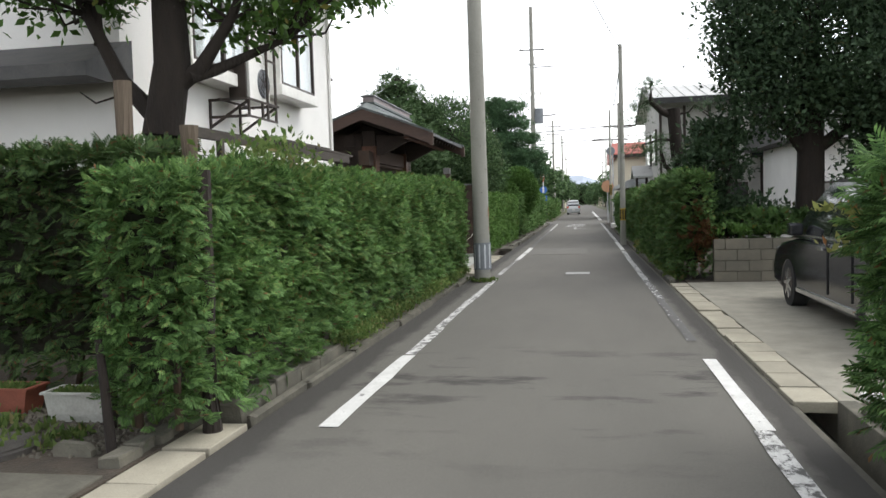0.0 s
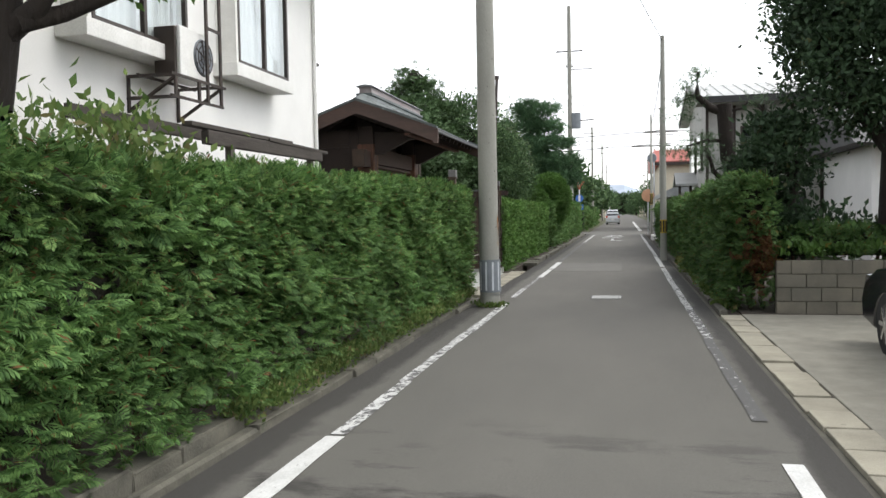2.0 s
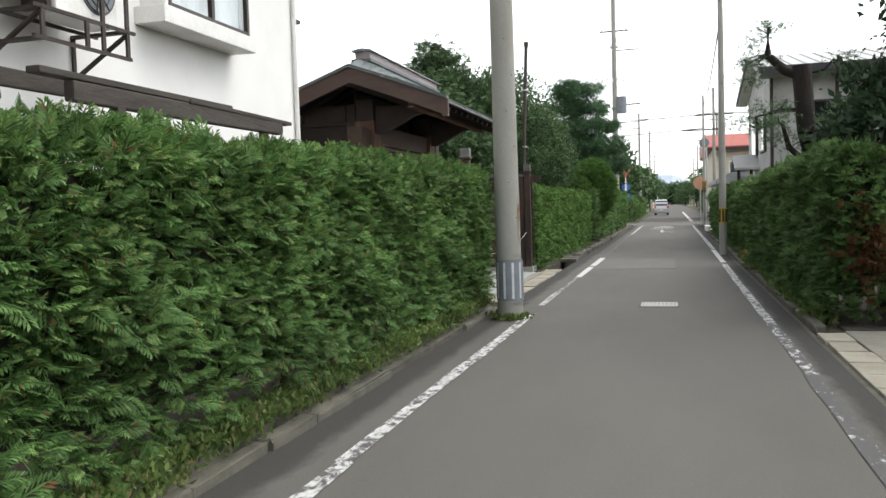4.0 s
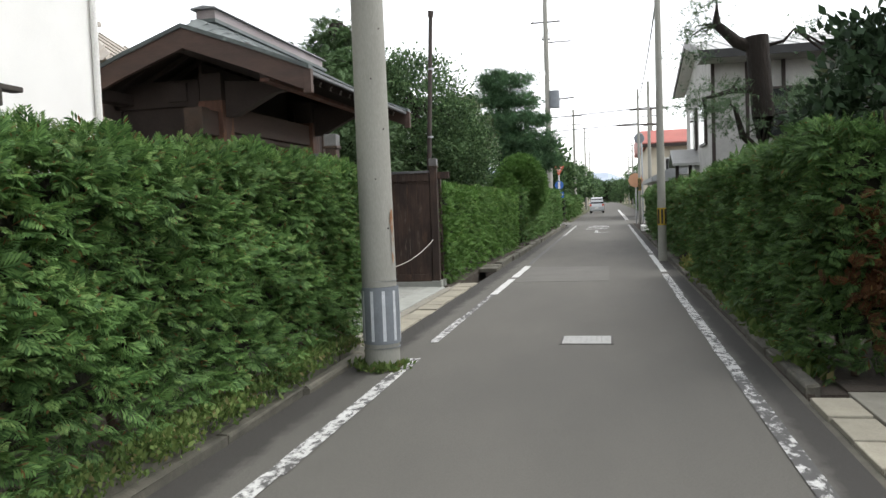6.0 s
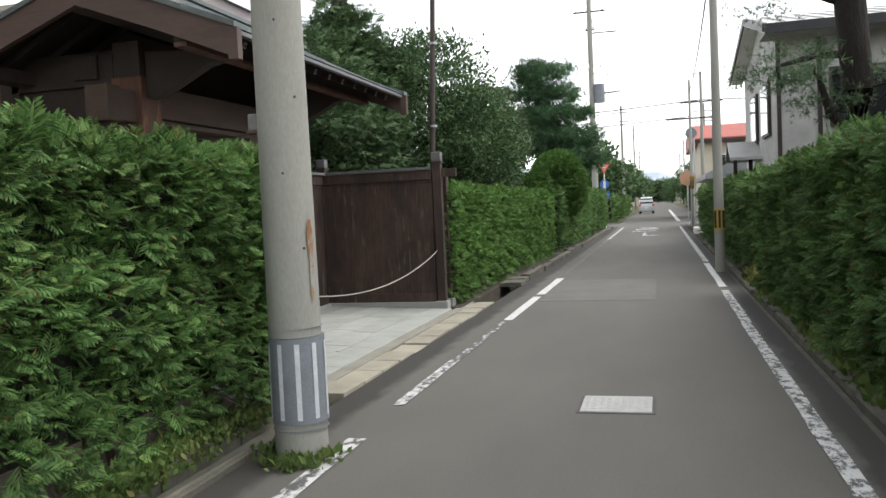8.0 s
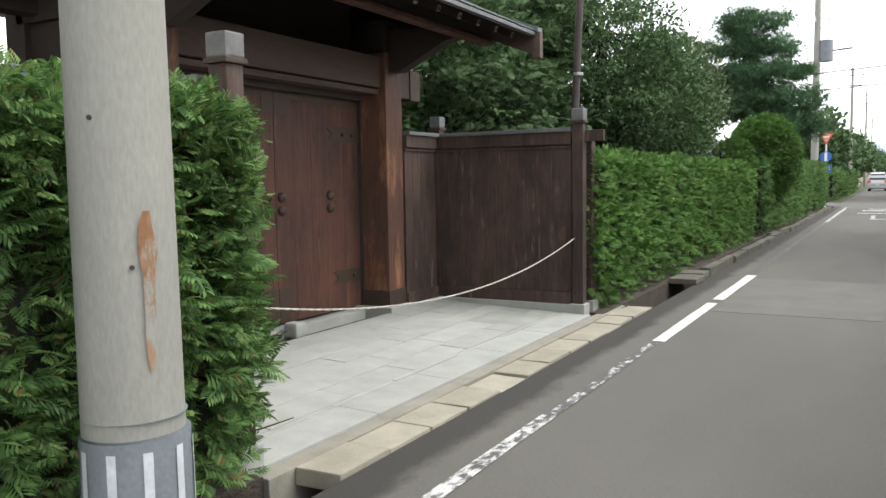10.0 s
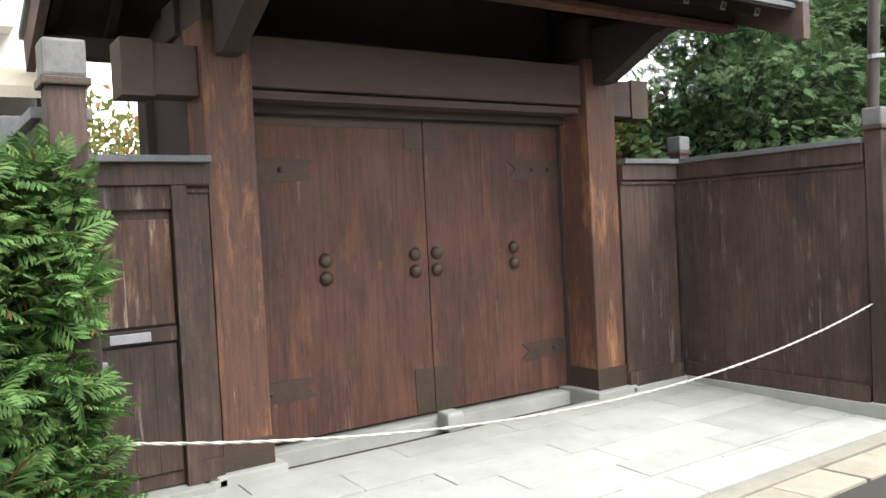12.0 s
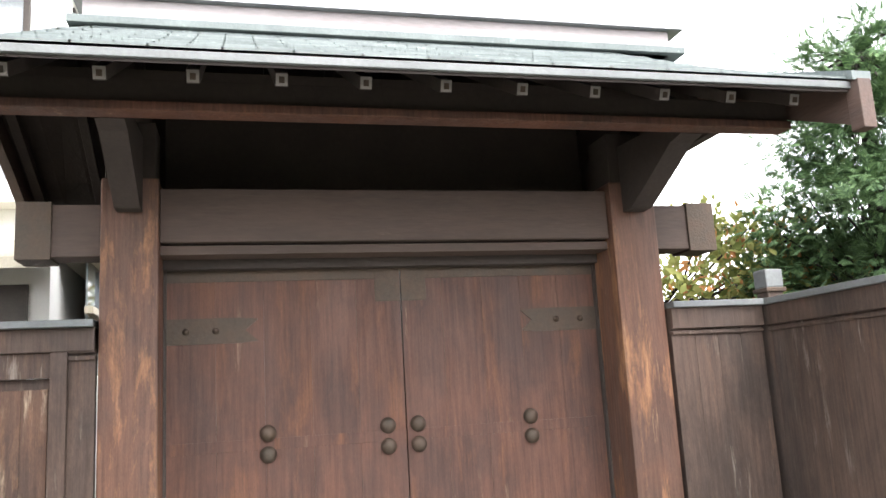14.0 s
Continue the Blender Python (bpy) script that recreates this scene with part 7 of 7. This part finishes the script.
for q in ((eave[0], eave[1], ridge[1], ridge[0]), (eave[1], eave[2], ridge[1]), (eave[2], eave[3], ridge[0], ridge[1]), (eave[3], eave[0], ridge[0]), eave[::-1]):
    bm.faces.new(q)
hip = part("roof", bm, TAN_ROOF, sh, "tan ribbed hipped roof")
for k in range(14):
    x = E0 + 0.2 + 0.29 * k
    f = 1.0 if -11.4 <= x <= -10.1 else ((x - E0) / 1.5 if x < -11.4 else (E1 - x) / 1.35)
    hang(new("rib", finish("rib", beam(B(), (x, E2, EH + 0.015), (x, E2 + 1.2 * f, EH + 0.015 + (RH - EH) * f), 0.035, 0.035), TAN_ROOF)), hip)
for k in range(8):
    y = E2 + 0.15 + 0.3 * k
    f = min(y - E2, E3 - y) / 1.2
    hang(new("rib", finish("rib", beam(B(), (E1, y, EH + 0.015), (E1 - 1.35 * f, y, EH + 0.015 + (RH - EH) * f), 0.035, 0.035), TAN_ROOF)), hip)
part("ridge", beam(B(), (-11.6, 23.7, RH + 0.03), (-9.8, 23.7, RH + 0.03), 0.12, 0.1, 0.015), TAN_ROOF, sh)

# ---- poles, wires and signs down the lane ----
def lane_pole(x, y, h, r, label, band=None, arms=(), mat=POLE):
    ob = thing("utility_pole", (x, y, 0), label, "utility pole", "utility poles")
    part("shaft", tube(B(), [(x, y, -0.05), (x, y, h * 0.5), (x, y, h)], [r, r * 0.85, r * 0.65], 18), mat, ob, smooth=True)
    if band:
        w = part("wrap", rod(B(), (x, y, band[0]), (x, y, band[1]), r * 1.04, r * 1.04, 20), YELLOW, ob, "yellow and black striped wrap")
        for k in range(8):
            a = 2 * math.pi * k / 8
            hang(new("stripe", finish("stripe", beam(B(), (x + r * 1.05 * math.cos(a), y + r * 1.05 * math.sin(a), band[0] + 0.03), (x + r * 1.05 * math.cos(a), y + r * 1.05 * math.sin(a), band[1] - 0.03), 0.012, 0.045, 0, (-math.sin(a), math.cos(a), 0)), BLACK)), w)
    for z, ln in arms:
        part("crossarm", beam(B(), (x - ln / 2, y, z), (x + ln / 2, y, z), 0.08, 0.08), STEEL_DARK, ob)
        for k in (-0.42, 0.0, 0.42):
            part("insulator", rod(B(), (x + ln * k, y, z + 0.04), (x + ln * k, y, z + 0.24), 0.05, 0.03, 8), WHITE, ob)
    return ob


lane_pole(1.02, 28.9, 6.75, 0.1, "slender concrete pole with a yellow and black wrap", (0.84, 1.24))
tp = lane_pole(-3.9, 62.5, 16.2, 0.2, "tall concrete utility pole with crossarms and a transformer", None, ((13.0, 1.9), (11.9, 0.5)))
part("transformer", rod(B(), (-3.45, 62.5, 7.5), (-3.45, 62.5, 8.6), 0.33, 0.33, 18), BAND_GREY, tp, "grey transformer drum")
part("bracket", beam(B(), (-3.9, 62.5, 8.0), (-2.2, 62.5, 8.1), 0.08, 0.08), STEEL_DARK, tp)
part("side_arm", beam(B(), (-3.9, 62.5, 11.7), (-2.3, 62.5, 11.7), 0.06, 0.06), STEEL_DARK, tp)
for k in range(5):
    part("insulator", rod(B(), (-4.7 + 0.35 * k, 62.4, 9.6 + 0.1 * (k % 2)), (-4.7 + 0.35 * k, 62.4, 9.9), 0.07, 0.04, 8), WHITE, tp)
lane_pole(2.2, 58, 8.2, 0.11, "concrete pole by the crossing", None, ((6.6, 2.2),))
lane_pole(1.55, 56.5, 7.6, 0.09, "thin concrete pole by the crossing", (1.9, 2.6), ((5.6, 2.4),))
for i, (x, y, h) in enumerate(((-3.6, 96, 11), (4.0, 90, 10), (3.9, 118, 10), (-3.4, 130, 12), (3.9, 150, 11), (-3.6, 170, 11), (4.2, 190, 11))):
    lane_pole(x, y, h, 0.16, "distant concrete utility pole beside the road", None, ((h - 0.7, 1.9), (h - 1.6, 1.5)))


def wire(a, b, sag, r=0.02):
    bm = B()
    a, b = Vector(a), Vector(b)
    tube(bm, [a.lerp(b, i / 16) - Vector((0, 0, sag * 4 * (i / 16) * (1 - i / 16))) for i in range(17)], [r] * 17, 5)
    return single("overhead_wire", bm, BLACK, "thin black overhead wire between poles", "wire", "overhead wires")


wire((-3.9, 62.5, 9.3), (2.2, 58, 8.1), 0.15)
wire((-40, 61, 6.6), (2.2, 58, 6.7), 0.5, 0.03)
wire((2.2, 58, 6.7), (40, 60, 7.2), 0.5, 0.03)
wire((-40, 63, 5.6), (1.55, 56.5, 5.7), 0.4, 0.025)
wire((1.02, 28.9, 6.2), (1.55, 56.5, 7.0), 0.4, 0.02)
wire((-2.36, 16.6, 10.5), (1.02, 28.9, 6.6), 0.25, 0.012)
wire((2.2, 58, 7.8), (4.0, 90, 9.6), 0.5)
wire((-3.9, 62.5, 13.2), (-3.6, 96, 10.4), 0.6)

sg = thing("give_way_sign", (-3.0, 57.3, 0), "red triangular sign above blue arrow signs on a white post", "road sign")
part("post", rod(B(), (-3.0, 57.3, 0), (-3.0, 57.3, 3.5), 0.035, 0.035, 10), WHITE, sg)
part("triangle", prism(B(), [(-3.32, 3.5), (-2.68, 3.5), (-3.0, 2.95)], "y", 57.22, 57.25), SIGN_RED, sg)
part("triangle_face", prism(B(), [(-3.22, 3.45), (-2.78, 3.45), (-3.0, 3.07)], "y", 57.205, 57.219), material("pale_sign_red", (0.75, 0.3, 0.22), (0.7, 0.27, 0.2), rough=0.5, bump=0), sg)
part("bars", box(B(), (-3.12, 57.19, 3.3), (-2.88, 57.203, 3.37)), WHITE, sg)
part("disc", rod(B(), (-3.0, 57.24, 2.4), (-3.0, 57.21, 2.4), 0.25, 0.25, 24), SIGN_BLUE, sg)
part("arrow", box(B(), (-3.06, 57.19, 2.2), (-2.94, 57.208, 2.6)), WHITE, sg)
part("plate", box(B(), (-3.25, 57.21, 1.65), (-2.75, 57.24, 2.02)), SIGN_BLUE, sg)
part("plate_bar", box(B(), (-3.18, 57.19, 1.78), (-2.82, 57.208, 1.9)), WHITE, sg)
cs = thing("crossing_sign", (1.35, 57, 0), "faded orange sign seen from behind on a post", "road sign")
part("post", rod(B(), (1.35, 57, 0), (1.35, 57, 3.0), 0.04, 0.04, 10), STEEL, cs)
part("plate", rod(B(), (1.35, 56.95, 2.5), (1.35, 56.92, 2.5), 0.42, 0.42, 8), SIGN_ORANGE, cs)
tm = thing("traffic_mirror", (1.75, 57.5, 0), "round grey traffic mirror on a post", "traffic mirror")
part("post", rod(B(), (1.75, 57.5, 0), (1.75, 57.5, 5.2), 0.045, 0.045, 10), STEEL, tm)
part("mirror", rod(B(), (1.62, 57.4, 4.9), (1.62, 57.33, 4.9), 0.3, 0.28, 24), BAND_GREY, tm)
single("roadside_slab", box(B(), (1.2, 45.5, 0.02), (2.0, 47.0, 0.28), 0.03), WHITE, "white concrete plank bridging the gutter", "slab")

# ---- distance ----
for i, (x0, x1, y0, y1, h, mt) in enumerate(((-9, -4.5, 104, 112, 4.5, CREAM), (5, 12, 100, 110, 5, GREYWALL), (5, 11, 128, 138, 5.5, CREAM), (-12, -4.6, 140, 150, 5, GREYWALL), (-13, -4.6, 200, 212, 6, CREAM), (5, 14, 180, 192, 6, GREYWALL))):
    ob = thing("house", ((x0 + x1) / 2, y0, 0), "distant two-storey house beside the road", "house", "distant houses")
    part("wall", box(B(), (x0, y0, 0), (x1, y1, h)), mt, ob)
    part("roof", prism(B(), [(x0 - 0.6, h - 0.1), (x1 + 0.6, h - 0.1), ((x0 + x1) / 2, h + 1.8)], "y", y0 - 0.6, y1 + 0.6), TILE, ob)
    for k in range(2):
        w = part("window", box(B(), (x0 + 0.8 + 2.4 * k, y0 - 0.06, h - 2.0), (x0 + 2.2 + 2.4 * k, y0 - 0.01, h - 0.9)), CAR_GLASS_DARK, ob)
for i, (x, y, z, a) in enumerate(((-5.5, 78, 4.2, 2.2), (-8, 88, 5, 2.6), (-5.4, 118, 4.5, 2.4), (6, 95, 3, 1.8), (5.8, 120, 4, 2.0), (-6, 160, 5, 3), (6.5, 150, 5, 3), (-7, 230, 6, 4), (7, 230, 6, 4))):
    tree("distant_tree", "distant rounded dark green roadside tree", [([(x, y, 0), (x, y, z * 0.5), (x, y, z)], [0.25, 0.2, 0.08])], [((x, y, z), (a, a, a * 0.9)), ((x + a * 0.5, y, z - a * 0.5), (a * 0.8, a, a * 0.7))], L_FIR, 260, 14, 0.3, 0.4, LEAF, 60 + i, twigs=0)
hedge("hedge", (-3.9, 66, 0.02), (-3.1, 96, 1.7), L_HEDGE, "far green hedge beside the road", 40, 0.3, 71, "", 0.0, "XyZ", 0.1, False)
hedge("hedge", (3.3, 84, 0.02), (4.0, 118, 1.6), L_HEDGE_DARK, "far dark hedge beside the road", 40, 0.3, 72, "", 0.0, "xyZ", 0.1, False)
hedge("hedge", (-60, 330, 0.0), (60, 338, 7.0), L_FIR, "dark wood where the road bends away", 3, 1.6, 73, "", 0.0, "yZ", 1.2, False)
for x, y, z, a in ((-4.6, 100, 3.0, 1.5), (4.9, 134, 3.5, 1.7), (-5.0, 185, 4.5, 2.4), (5.2, 205, 4.5, 2.6), (-4.0, 250, 4.0, 2.6), (3.6, 270, 4.2, 2.8)):
    tree("distant_tree", "distant rounded dark green roadside tree", [([(x, y, 0), (x, y, z * 0.5), (x, y, z)], [0.2, 0.16, 0.07])], [((x, y, z), (a, a, a * 0.9)), ((x - a * 0.4, y, z - a * 0.6), (a * 0.8, a, a * 0.7))], L_FIR, 220, 14, 0.3, 0.4, LEAF, 80 + int(y), twigs=0)
for x0, x1, y0, y1, h, mt in ((-9, -4.2, 122, 130, 3.2, WOOD_GREY), (4.4, 9, 150, 158, 3.4, CREAM), (-10, -3.9, 215, 225, 4.0, GREYWALL), (4.2, 10, 240, 250, 4.2, CREAM)):
    ob = thing("house", ((x0 + x1) / 2, y0, 0), "distant low house beside the road", "house", "distant houses")
    part("wall", box(B(), (x0, y0, 0), (x1, y1, h)), mt, ob)
    part("roof", prism(B(), [(x0 - 0.5, h - 0.1), (x1 + 0.5, h - 0.1), ((x0 + x1) / 2, h + 1.3)], "y", y0 - 0.5, y1 + 0.5), TIN, ob)
    part("window", box(B(), (x0 + 1.0, y0 - 0.06, 1.0), (x1 - 1.2, y0 - 0.01, 2.1)), CAR_GLASS_DARK, ob)
r = np.random.default_rng(77)
for i, (yy, base, amp) in enumerate(((1700, 46, 9), (2300, 92, 20))):
    bm = B()
    n = 60
    xs = [-1500 + 3000 * k / n for k in range(n + 1)]
    hs = [base + amp * (math.sin(k * 0.55 + i) + 0.5 * math.sin(k * 1.7 + 2 * i)) + r.normal(0, 4) for k in range(n + 1)]
    lo = [bm.verts.new((x, yy, -1)) for x in xs]
    mid = [bm.verts.new((x, yy + 150, h)) for x, h in zip(xs, hs)]
    bk = [bm.verts.new((x, yy + 320, -1)) for x in xs]
    for k in range(n):
        bm.faces.new((lo[k], lo[k + 1], mid[k + 1], mid[k]))
        bm.faces.new((mid[k], mid[k + 1], bk[k + 1], bk[k]))
    structure("backdrop_hills_%d" % (i + 1), bm, MOUNTAIN, "hazy blue distant hills")
